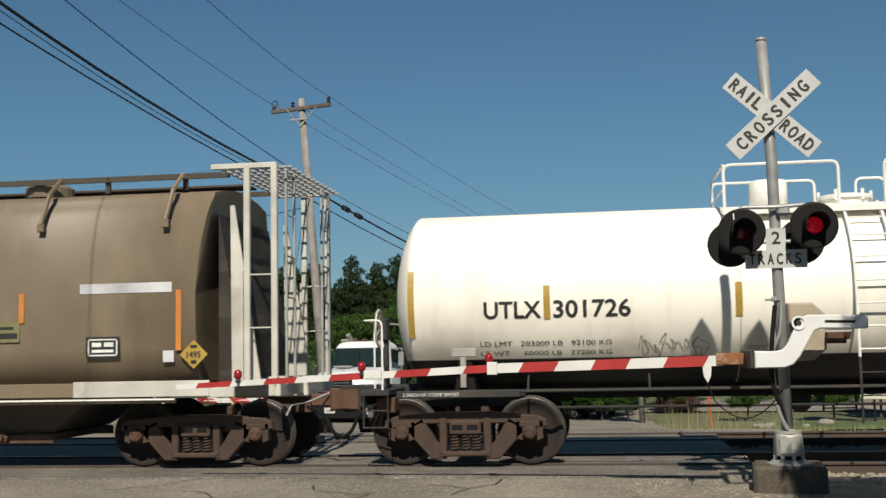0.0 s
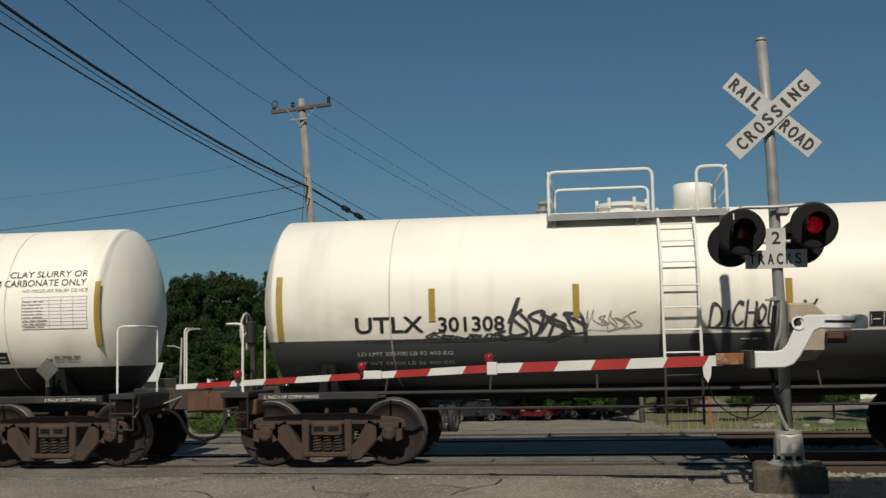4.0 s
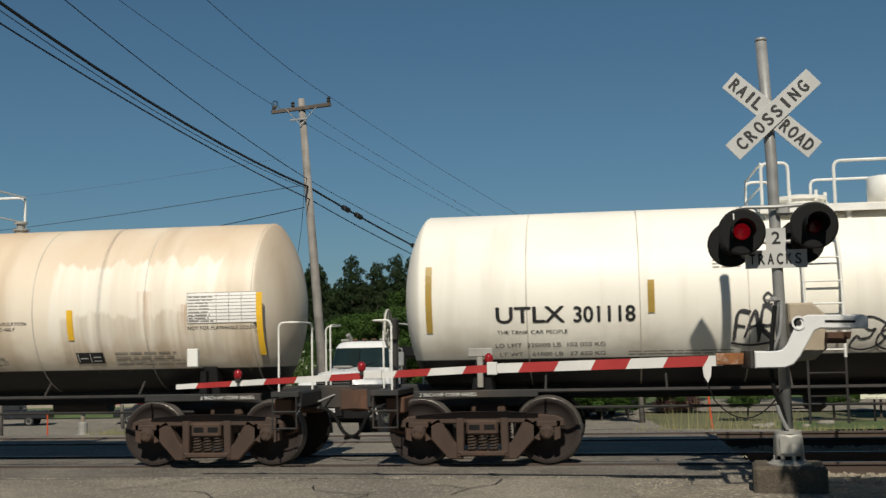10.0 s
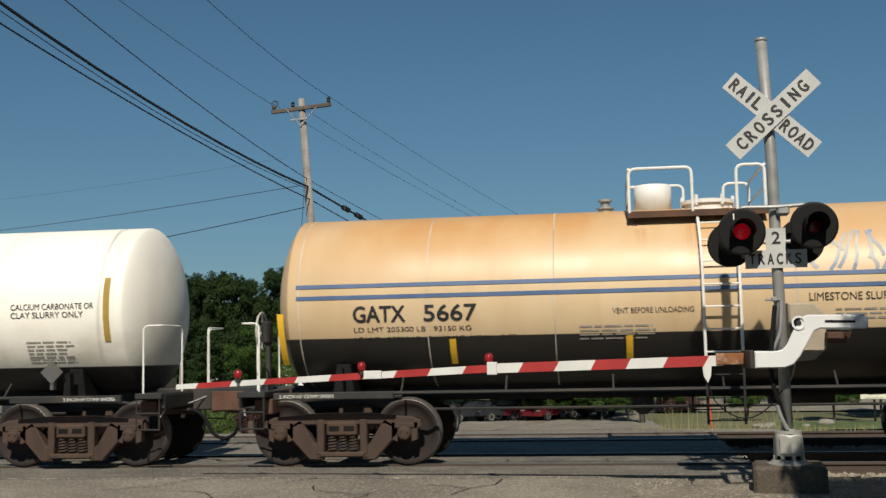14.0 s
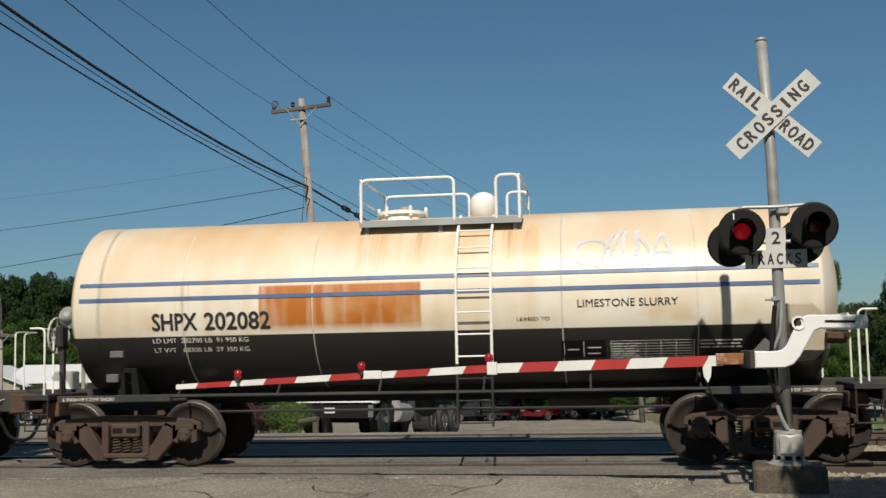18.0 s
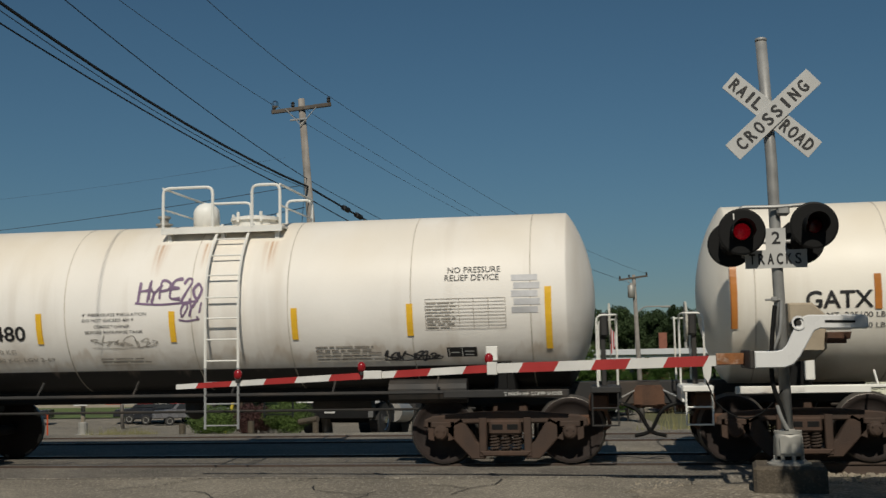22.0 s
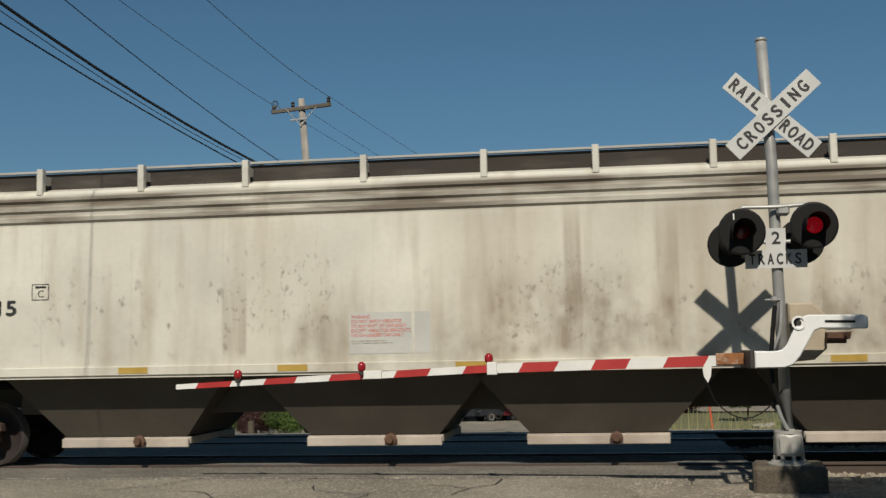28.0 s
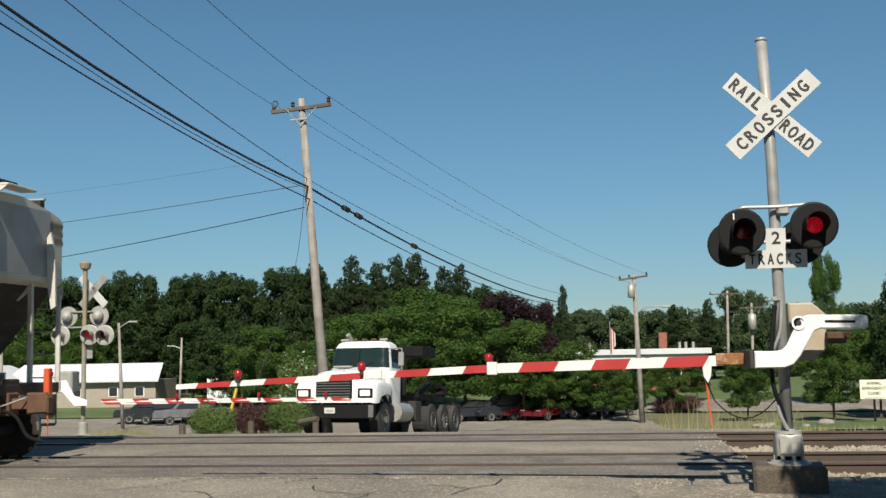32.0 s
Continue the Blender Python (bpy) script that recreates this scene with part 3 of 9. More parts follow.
def one_by_one(bm):
    """Parts a line of large lettering into its letters, by the gaps between them."""
    spans = sorted((min(v.co.x for v in f.verts), max(v.co.x for v in f.verts), f.index) for f in bm.faces)
    groups, edge = [], -1e9
    for lo, hi, i in spans:
        if lo > edge + 1e-5:
            groups.append([])
        groups[-1].append(i)
        edge = max(edge, hi)
    bm.faces.ensure_lookup_table()
    out = []
    for g in groups:
        b = bmesh.new()
        for i in g:
            b.faces.new([b.verts.new(v.co) for v in bm.faces[i].verts])
        out.append(b)
    bm.free()
    return out

def rects(rows, thick=0.0):
    """Flat rectangles (x, y, width, height) from their lower left corners."""
    bm = bmesh.new()
    for x, y, w, h in rows:
        bm.faces.new([bm.verts.new(p) for p in ((x, y, 0), (x + w, y, 0), (x + w, y + h, 0), (x, y + h, 0))])
    return bm

def bars(w, h, lines, seed=0, fill=0.40):
    """Lines of small unreadable print as plain bars, word by word."""
    rnd = random.Random(seed)
    step = h / lines
    out = []
    for i in range(lines):
        x, end = 0.0, w * rnd.uniform(0.75, 1.0)
        while x < end:
            k = min(end - x, step * rnd.uniform(1.2, 4.5))
            out.append((x, h - (i + 1) * step, k, step * fill))
            x += k + step * 0.5
    return rects(out)

def stroke(pts, w):
    """A flat ribbon along pts, as of a spray can."""
    bm = bmesh.new()
    pts = [Vector((*p, 0)) for p in pts]
    prev = None
    for i, p in enumerate(pts):
        t = (pts[min(i + 1, len(pts) - 1)] - pts[max(i - 1, 0)]).normalized()
        s = Vector((-t.y, t.x, 0)) * w / 2
        cur = (bm.verts.new(p + s), bm.verts.new(p - s))
        if prev:
            bm.faces.new((prev[0], cur[0], cur[1], prev[1]))
        prev = cur
    return bm

def scrawl(w, h, seed, turns=7, size=0.03):
    """A sprayed tag of abstract strokes, w by h: crowded stems, zigzags, bows and hooks."""
    rnd = random.Random(seed)
    out = bmesh.new()
    def add(pts, width):
        b = stroke(pts, width)
        me = bpy.data.meshes.new("tag")
        b.to_mesh(me)
        b.free()
        out.from_mesh(me)
        bpy.data.meshes.remove(me)
    # one running line of peaks, dips and small loops, rounded off
    way = [(0.0, h * 0.4)]
    for k in range(turns):
        x0, cw = w * k / turns, w / turns
        way.append((x0 + cw * rnd.uniform(-0.1, 1.0), h * rnd.uniform(0.45, 1.15)))
        if rnd.random() < 0.6:
            way += [(x0 - cw * rnd.uniform(0, 0.5), h * rnd.uniform(0.4, 0.8)), (x0 + cw * rnd.uniform(0.3, 1.2), h * rnd.uniform(0.25, 0.55))]
        way.append((x0 + cw * rnd.uniform(0.0, 1.3), h * rnd.uniform(-0.2, 0.35)))
        if rnd.random() < 0.6:
            way += [(x0 + cw * rnd.uniform(1.1, 1.9), h * rnd.uniform(0.1, 0.5)), (x0 + cw * rnd.uniform(0.3, 0.9), h * rnd.uniform(0.4, 0.7))]
    line = []
    for p, q, r, t in zip([way[0]] + way, way, way[1:], way[2:] + [way[-1]]):
        for i in range(6):
            u = i / 6
            line.append(tuple(0.5 * (2 * q[c] + (r[c] - p[c]) * u + (2 * p[c] - 5 * q[c] + 4 * r[c] - t[c]) * u * u + (3 * q[c] - p[c] - 3 * r[c] + t[c]) * u ** 3) for c in (0, 1)))
    add(line, size)
    add([(-0.04 * w, h * 0.02), (w * 0.4, -h * 0.06), (w * 1.04, h * 0.1), (w * 1.08, h * 0.32), (w * 0.98, h * 0.4)], size * 0.7)
    return out

def wrap(bm, x, z, R, zc, off=0.005, step=0.1):
    """Lays flat work on the near flank of a tank: its origin at x along the car and the height z."""
    bmesh.ops.triangulate(bm, faces=bm.faces[:])
    bm.faces.index_update()
    vs = [v.co.y for v in bm.verts]
    lo, hi = min(vs), max(vs)
    k = lo + step
    while k < hi:
        bmesh.ops.bisect_plane(bm, geom=bm.verts[:] + bm.edges[:] + bm.faces[:], plane_co=(0, k, 0), plane_no=(0, 1, 0))
        k += step
    a0 = math.asin(max(-1, min(1, (z - zc) / R)))
    for v in bm.verts:
        a = a0 + v.co.y / R
        up = R + off + v.co.z
        v.co = (x + v.co.x, -up * math.cos(a), zc + up * math.sin(a))
    return bm

def flat(bm, x, z, y):
    """Lays flat work on a wall that faces the camera at y."""
    for v in bm.verts:
        v.co = (x + v.co.x, y - v.co.z, z + v.co.y)
    return bm

# ---- ground, road, tracks ----
TRACK_Y = 16.64
TRACK2_Y = TRACK_Y + 4.15
PROFILE = ((-5000, -0.4), (0, -0.3), (9, -0.16), (13.2, -0.11), (14.6, -0.037), (14.9, -0.26), (22.4, -0.26), (22.7, -0.07), (24.0, -0.15), (29.0, -0.55), (34, -0.9), (62, -2.75), (78, -3.2), (95, -2.85), (110, -2.6), (5000, -2.6))

def ground_z(y):
    for (a, za), (b, zb) in zip(PROFILE, PROFILE[1:]):
        if a <= y <= b:
            return za + (zb - za) * (y - a) / (b - a)
    return PROFILE[-1][1]

def sheet(name, corners, material, lift, label, category, nx=8, ny=24, kind="structure"):
    """A surface over a four-cornered patch of plan, laid on the lie of the land, lift above it."""
    (ax, ay), (bx, by), (cx, cy), (dx, dy) = corners
    verts, faces = [], []
    for j in range(ny + 1):
        v = j / ny
        for i in range(nx + 1):
            u = i / nx
            x = (ax * (1 - u) + bx * u) * (1 - v) + (dx * (1 - u) + cx * u) * v
            y = (ay * (1 - u) + by * u) * (1 - v) + (dy * (1 - u) + cy * u) * v
            verts.append((x, y, ground_z(y) + lift))
    for j in range(ny):
        for i in range(nx):
            k = j * (nx + 1) + i
            faces.append((k, k + 1, k + nx + 2, k + nx + 1))
    me = bpy.data.meshes.new(name)
    me.from_pydata(verts, [], faces)
    me.materials.append(M[material])
    ob = new(name, me)
    return tagged(ob, label, category, kind=kind)

def make_ground():
    ys = [-3000, -200, -40, 0, 9, 13.2, 14.6, 14.9, 18, 22.4, 22.7, 24, 26, 29, 34, 40, 50, 62, 78, 95, 110, 200, 500, 4000]
    xs = [-4000, -600, -150, -60, -30, -15, -5, 0, 5, 15, 30, 60, 150, 600, 4000]
    verts = [(x, y, ground_z(y) - 0.05) for y in ys for x in xs]
    n = len(xs)
    faces = [(j * n + i, j * n + i + 1, (j + 1) * n + i + 1, (j + 1) * n + i) for j in range(len(ys) - 1) for i in range(n - 1)]
    me = bpy.data.meshes.new("ground")
    me.from_pydata(verts, [], faces)
    me.materials.append(M["field"])
    tagged(new("ground", me), "dry grassy ground that falls away behind the tracks", "ground", kind="structure")
    sheet("road", [(-40, -20), (1.15, -20), (1.55, 14.6), (-40, 14.6)], "asphalt", -0.01, "pale weathered asphalt road before the crossing", "road", 10, 30)
    sheet("ground_verge", [(1.1, -10), (30, -10), (30, 14.75), (1.1, 14.6)], "dirt", -0.015, "dry dirt and gravel verge beside the road", "ground", 10, 20)
    sheet("road_beyond", [(-12.2, 22.7), (3.6, 22.7), (5.6, 62), (-18, 62)], "asphalt", 0.0, "pale asphalt road that falls away beyond the tracks", "road", 8, 40)
    sheet("parking_lot", [(-45, 23.5), (-12.4, 23.5), (-22, 84), (-66, 84)], "asphalt", -0.005, "worn pale asphalt of a parking lot", "parking lot", 8, 40)
    sheet("parking_lot_far", [(-20, 60.5), (3.0, 60.5), (2, 84), (-24, 84)], "asphalt", 0.012, "asphalt parking lot under trees", "parking lot", 6, 12)
    sheet("lawn", [(-11.6, 24.6), (-7.2, 24.0), (-7.6, 29.0), (-11.8, 29.5)], "grass", 0.03, "small lawn beside the crossing", "lawn", 6, 10)
    sheet("lawn_far", [(-68, 84.5), (60, 84.5), (160, 240), (-160, 240)], "grass", 0.02, "far lawns behind the road", "lawn", 8, 20)
    sheet("lawn_right", [(4.2, 24.6), (40, 24.6), (60, 70.0), (9.4, 70.0)], "grass", 0.01, "rough grass beside the tracks", "lawn", 8, 30)
    sheet("driveway", [(1.5, 84), (60, 80), (60, 90), (4, 98)], "asphalt", 0.05, "pale driveway across the lawns", "road", 8, 8)

def rail_section(bm, x0, x1, y):
    """A flat-bottomed rail along x, its head at z 0."""
    poly = [(-0.07, -0.17), (0.07, -0.17), (0.07, -0.158), (0.01, -0.135), (0.01, -0.045), (0.036, -0.035), (0.036, -0.006), (0.03, 0.0), (-0.03, 0.0), (-0.036, -0.006), (-0.036, -0.035), (-0.01, -0.045), (-0.01, -0.135), (-0.07, -0.158)]
    a = [bm.verts.new((x0, y + p, z)) for p, z in poly]
    b = [bm.verts.new((x1, y + p, z)) for p, z in poly]
    n = len(poly)
    for i in range(n):
        f = bm.faces.new((a[i], b[i], b[(i + 1) % n], a[(i + 1) % n]))
        f.material_index = 1 if i in (7,) else 0
    bm.faces.new(a)
    bm.faces.new(list(reversed(b)))
    bmesh.ops.recalc_face_normals(bm, faces=bm.faces[:])

def make_track(y, name, label):
    t = thing(name, pose(0, y, 0), label, "railway track", "railway tracks", "structure")
    for s in (-0.7525, 0.7525):
        bm = bmesh.new()
        rail_section(bm, -150, 150, s)
        part("rail", bm, ["rail", "rail_top"], t, "brown steel rail with a worn head")
    bm = bmesh.new()
    box(bm, (0, 0, -0.262), (0.225, 2.6, 0.17), 0.012)
    tie = part("tie", bm, "tie", t, at=pose(1.9, 0, 0))
    for i in range(1, 13):
        alike("tie", tie, t, pose(1.9 + i * 0.56 + 0.04 * math.sin(i * 7), 0.03 * math.sin(i * 5), 0, 0, 0, math.sin(i * 3)))
    return t

def make_ballast():
    rnd = random.Random(5)
    verts, faces = [], []
    def stone(x, y, z, s):
        k = len(verts)
        for d in ((-1, -0.7, -0.4), (0.9, -0.9, -0.4), (1, 0.8, -0.3), (-0.8, 1, -0.4), (-0.5, -0.4, 0.7), (0.6, -0.3, 0.6), (0.2, 0.6, 0.75)):
            verts.append((x + s * d[0] * rnd.uniform(0.6, 1.2), y + s * d[1] * rnd.uniform(0.6, 1.2), z + s * d[2] * rnd.uniform(0.6, 1.1)))
        for f in ((0, 1, 5, 4), (1, 2, 6, 5), (2, 3, 6), (3, 0, 4, 6), (4, 5, 6)):
            faces.append(tuple(k + q for q in f))
    for _ in range(11000):
        x = rnd.uniform(1.25, 9.0)
        y = rnd.uniform(TRACK_Y - 1.9, TRACK2_Y + 2.0)
        if min(abs(y - TRACK_Y - s) for s in (-0.75, 0.75)) < 0.09 or min(abs(y - TRACK2_Y - s) for s in (-0.75, 0.75)) < 0.09:
            continue
        low = -0.19 if abs(y - TRACK_Y) < 0.8 or abs(y - TRACK2_Y) < 0.8 else -0.17
        stone(x, y, low + rnd.uniform(-0.01, 0.03), rnd.uniform(0.022, 0.05))
    # stones kicked onto the road's edge and the verge
    for _ in range(160):
        y = rnd.uniform(14.6, 22.6)
        if min(abs(y - a - s) for a in (TRACK_Y, TRACK2_Y) for s in (-0.75, 0.75)) > 0.15:
            stone(1.9 - abs(rnd.gauss(0, 0.35)), y, -0.026, rnd.uniform(0.008, 0.022))
    for _ in range(700):
        y = rnd.uniform(12.0, 14.7)
        stone(rnd.uniform(0.2, 3.4), y, ground_z(y) - 0.005, rnd.uniform(0.006, 0.018))
    me = bpy.data.meshes.new("ballast")
    me.from_pydata(verts, [], faces)
    me.materials.append(M["gravel"])
    tagged(new("ballast", me), "loose pale ballast stones between the rails", "ballast", kind="stuff")
    bm = bmesh.new()
    for x0, x1 in ((1.86, 150), (-150, -13.2)):
        box(bm, ((x0 + x1) / 2, (TRACK_Y + TRACK2_Y) / 2, -0.29), (x1 - x0, 9.2, 0.16))
    ob = part("ballast_bed", bm, "gravel")
    tagged(ob, "gravel bed under the tracks", "ballast", kind="structure")

def split_lines():
    """Wandering hairline splits in the old asphalt."""
    rnd = random.Random(31)
    out = []
    for x, y, a, n in ((-5.6, 12.4, 0.5, 9), (-3.2, 12.3, 1.2, 8), (-0.6, 12.2, 0.9, 9), (0.2, 13.1, 0.25, 6), (-6.4, 13.6, 0.1, 8), (-2.9, 13.3, 2.6, 6), (-4.7, 13.0, 2.2, 5)):
        pts = [(x, y)]
        for _ in range(n):
            a += rnd.uniform(-0.55, 0.55)
            x, y = x + 0.22 * math.cos(a), min(14.5, y + 0.16 * math.sin(a))
            pts.append((x, y))
        out.append(tuple(pts))
    return out

def make_crossing():
    """Asphalt panels between and beside the rails, with open flangeways."""
    t = thing("crossing_surface", pose(0, 0, 0), "dark asphalt panels laid between the rails of the crossing", "road", kind="structure")
    rails = [TRACK_Y - 0.7525, TRACK_Y + 0.7525, TRACK2_Y - 0.7525, TRACK2_Y + 0.7525]
    strips = [(14.5, rails[0] - 0.06, "dark_asphalt", -0.03), (rails[0] + 0.13, rails[1] - 0.13, "dark_asphalt", -0.025), (rails[1] + 0.06, rails[2] - 0.06, "asphalt", -0.03), (rails[2] + 0.13, rails[3] - 0.13, "dark_asphalt", -0.025), (rails[3] + 0.06, 22.7, "asphalt", -0.035)]
    for y0, y1, m, z in strips:
        bm = bmesh.new()
        x1 = 1.85 if y1 < 22 else 3.4
        box(bm, ((x1 - 13.15) / 2, (y0 + y1) / 2, z - 0.1), (x1 + 13.15, y1 - y0, 0.2), 0.01)
        part("panel", bm, m, t)
    s = thing("road_cracks", pose(0, 0, 0), "fine black cracks in the road surface", "road crack", kind="structure")
    for k, pts in enumerate((((-4.2, 14.2), (-4.0, 14.4), (-3.75, 14.55), (-3.6, 14.7)), ((-1.9, 13.3), (-1.75, 13.7), (-1.45, 14.0), (-1.4, 14.4), (-1.1, 14.7)), ((-1.75, 13.7), (-2.0, 13.9), (-2.3, 14.0)), *split_lines())):
        b = stroke(pts, 0.018)
        for v in b.verts:
            v.co.z = ground_z(v.co.y) + 0.004
        part("crack", b, "seal", s)

make_ground()
make_track(TRACK_Y, "track", "near railway track of brown rails on timber ties")
make_track(TRACK2_Y, "track", "second railway track of brown rails on timber ties")
make_crossing()
make_ballast()

# ---- train ----
def train_shift(t):
    """How far along x the train stands at t, from where its first moment puts it."""
    s = (t - 16) / 16
    c = (-64.85201521, -3.82965994, -0.98355208, 3.00176196, 0.59826374, -0.91127519)
    return sum(k * s ** (i + 1) for i, k in enumerate(c))

AXLE = 1.778
WHEEL_R = 0.457
wheelsets = []
cars = []

def make_bogie(car, x, bolster="truck_cast", cap="truck_cast"):
    """A three-piece freight bogie: cast side frames, springs, bearing caps, two wheelsets."""
    h = AXLE / 2
    bm = bmesh.new()
    box(bm, (0, 0, 0.52), (0.44, 2.24, 0.20), 0.025)
    box(bm, (0, 0, 0.75), (0.5, 0.5, 0.14), 0.02)
    body = part("bogie", bm, "truck_cast", car, "brown cast-steel freight bogie", at=pose(x, 0, 0))
    for s in (-1, 1):
        bm = bmesh.new()
        y0, y1 = s * 1.08, s * 0.93
        top = [(-h - 0.25, 0.53), (-h - 0.23, 0.63), (-h - 0.12, 0.68), (-h + 0.12, 0.70), (-0.35, 0.735), (0.35, 0.735), (h - 0.12, 0.70), (h + 0.12, 0.68), (h + 0.23, 0.63), (h + 0.25, 0.53),
               (h + 0.15, 0.50), (h - 0.17, 0.52), (0.62, 0.57), (-0.62, 0.57), (-h + 0.17, 0.52), (-h - 0.15, 0.50)]
        prism(bm, top, y0, y1, bevel=0.02)
        for q in (-1, 1):
            prism(bm, [(q * 0.60, 0.66), (q * 0.85, 0.51), (q * 0.80, 0.45), (q * 0.47, 0.09), (q * 0.28, 0.09), (q * 0.33, 0.27), (q * 0.40, 0.33)], y0, y1, bevel=0.015)
            prism(bm, [(q * 0.36, 0.66), (q * 0.25, 0.66), (q * 0.26, 0.12), (q * 0.36, 0.12)], s * 1.095, y1, bevel=0.012)
            prism(bm, [(q * h - 0.18, 0.60), (q * h - 0.10, 0.60), (q * h - 0.10, 0.34), (q * h - 0.18, 0.37)], y0, y1)
            prism(bm, [(q * h + 0.18, 0.60), (q * h + 0.10, 0.60), (q * h + 0.10, 0.34), (q * h + 0.18, 0.37)], y0, y1)
            box(bm, (q * h, s * 1.01, 0.56), (0.28, 0.17, 0.08), 0.012)
        prism(bm, [(-0.36, 0.20), (0.36, 0.20), (0.30, 0.13), (-0.30, 0.13)], s * 1.11, s * 0.9, bevel=0.015)
        part("side_frame", bm, "truck_cast", body)
    for s in (-1, 1):
        bm = bmesh.new()
        for i in range(3):
            cx = -0.15 + 0.15 * i
            pts = [(cx + 0.062 * math.cos(k * 0.785), s * 1.02 + 0.062 * math.sin(k * 0.785), 0.205 + 0.21 * k / 40) for k in range(41)]
            tube(bm, pts, 0.0135, 5)
        part("spring", bm, "spring_steel", body)
        # thin raised black plates stand for the shade inside two pockets
        for u in (-0.105, 0.105):
            bm = bmesh.new()
            box(bm, (u, s * 1.118, 0.525), (0.15, 0.012, 0.075), 0.004)
            part("pocket_shade", bm, "black", body)
    for q in (-1, 1):
        for s in (-1, 1):
            bm = bmesh.new()
            lathe(bm, [(s * 0.94, 0.10), (s * 1.10, 0.105), (s * 1.12, 0.09), (s * 1.14, 0.085), (s * 1.15, 0.05)], "y", 14, (q * h, 0, WHEEL_R))
            for k in range(3):
                w = k * 2.094 + 0.4
                cyl(bm, (q * h + 0.055 * math.cos(w), s * 1.13, WHEEL_R + 0.055 * math.sin(w)), (q * h + 0.055 * math.cos(w), s * 1.165, WHEEL_R + 0.055 * math.sin(w)), 0.014, 6)
            part("bearing_cap", bm, cap, body)
        wheel = make_wheelset(body, q * h)
        wheelsets.append(wheel)
    return body

WHEEL_MESH = []

def make_wheelset(body, x):
    if not WHEEL_MESH:
        bm = bmesh.new()
        for s in (-1, 1):
            prof = [(s * 0.66, 0.1), (s * 0.68, 0.30), (s * 0.675, 0.36), (s * 0.68, 0.44), (s * 0.682, 0.482), (s * 0.70, 0.484), (s * 0.72, 0.461), (s * 0.82, 0.453), (s * 0.825, 0.445), (s * 0.825, 0.395), (s * 0.80, 0.375), (s * 0.755, 0.28), (s * 0.775, 0.17), (s * 0.84, 0.12), (s * 0.85, 0.09)]
            lathe(bm, prof, "y", 40)
        cyl(bm, (0, -1.1, 0), (0, 1.1, 0), 0.08, 12)
        for f in bm.faces:
            r = max(math.hypot(v.co.x, v.co.z) for v in f.verts)
            lo = min(math.hypot(v.co.x, v.co.z) for v in f.verts)
            if lo > 0.44:
                f.material_index = 1
        ob = part("wheelset", bm, ["wheel_steel", "tread"], body, "rusty brown steel wheels with a polished tread", smooth=True, at=pose(x, 0, WHEEL_R))
        WHEEL_MESH.append(ob)
        return ob
    return alike("wheelset", WHEEL_MESH[0], body, pose(x, 0, WHEEL_R))

def make_coupler(car, x, s):
    """Draft box, shank, knuckle head, lever and air hose at one end of a car; s is the way out."""
    bm = bmesh.new()
    box(bm, (x - s * 0.35, 0, 0.88), (0.7, 0.33, 0.36), 0.02)
    cp = part("coupler", bm, "rust", car, "rusty iron coupler at the car's end")
    bm = bmesh.new()
    box(bm, (x + s * 0.16, 0, 0.88), (0.36, 0.15, 0.18), 0.02)
    prism(bm, [(x + s * 0.30, 0.72), (x + s * 0.30, 1.06), (x + s * 0.60, 1.06), (x + s * 0.66, 0.98), (x + s * 0.66, 0.74)], -0.19, 0.02, bevel=0.03)
    prism(bm, [(x + s * 0.48, 0.70), (x + s * 0.48, 1.02), (x + s * 0.62, 1.02), (x + s * 0.62, 0.70)], 0.02, 0.2, bevel=0.03)
    part("knuckle", bm, "rust", cp)
    bm = bmesh.new()
    tube(bm, bend([(x, -0.35, 0.80), (x + s * 0.25, -0.37, 0.72), (x + s * 0.42, -0.36, 0.38), (x + s * 0.64, -0.3, 0.33)], 0.2, 5), 0.028, 7)
    part("air_hose", bm, "black", cp, "black rubber air hose")
    bm = bmesh.new()
    tube(bm, bend([(x - s * 0.05, -1.25, 0.72), (x, -1.2, 0.86), (x, -0.4, 0.86), (x + s * 0.3, -0.1, 1.0)], 0.08, 3), 0.013, 6)
    part("uncoupling_lever", bm, "grey_steel", cp)

def car_root(name, x, label, category="railway car"):
    ob = thing(name, pose(x, TRACK_Y, 0), label, category, "cars of the freight train")
    cars.append((ob, x))
    return ob

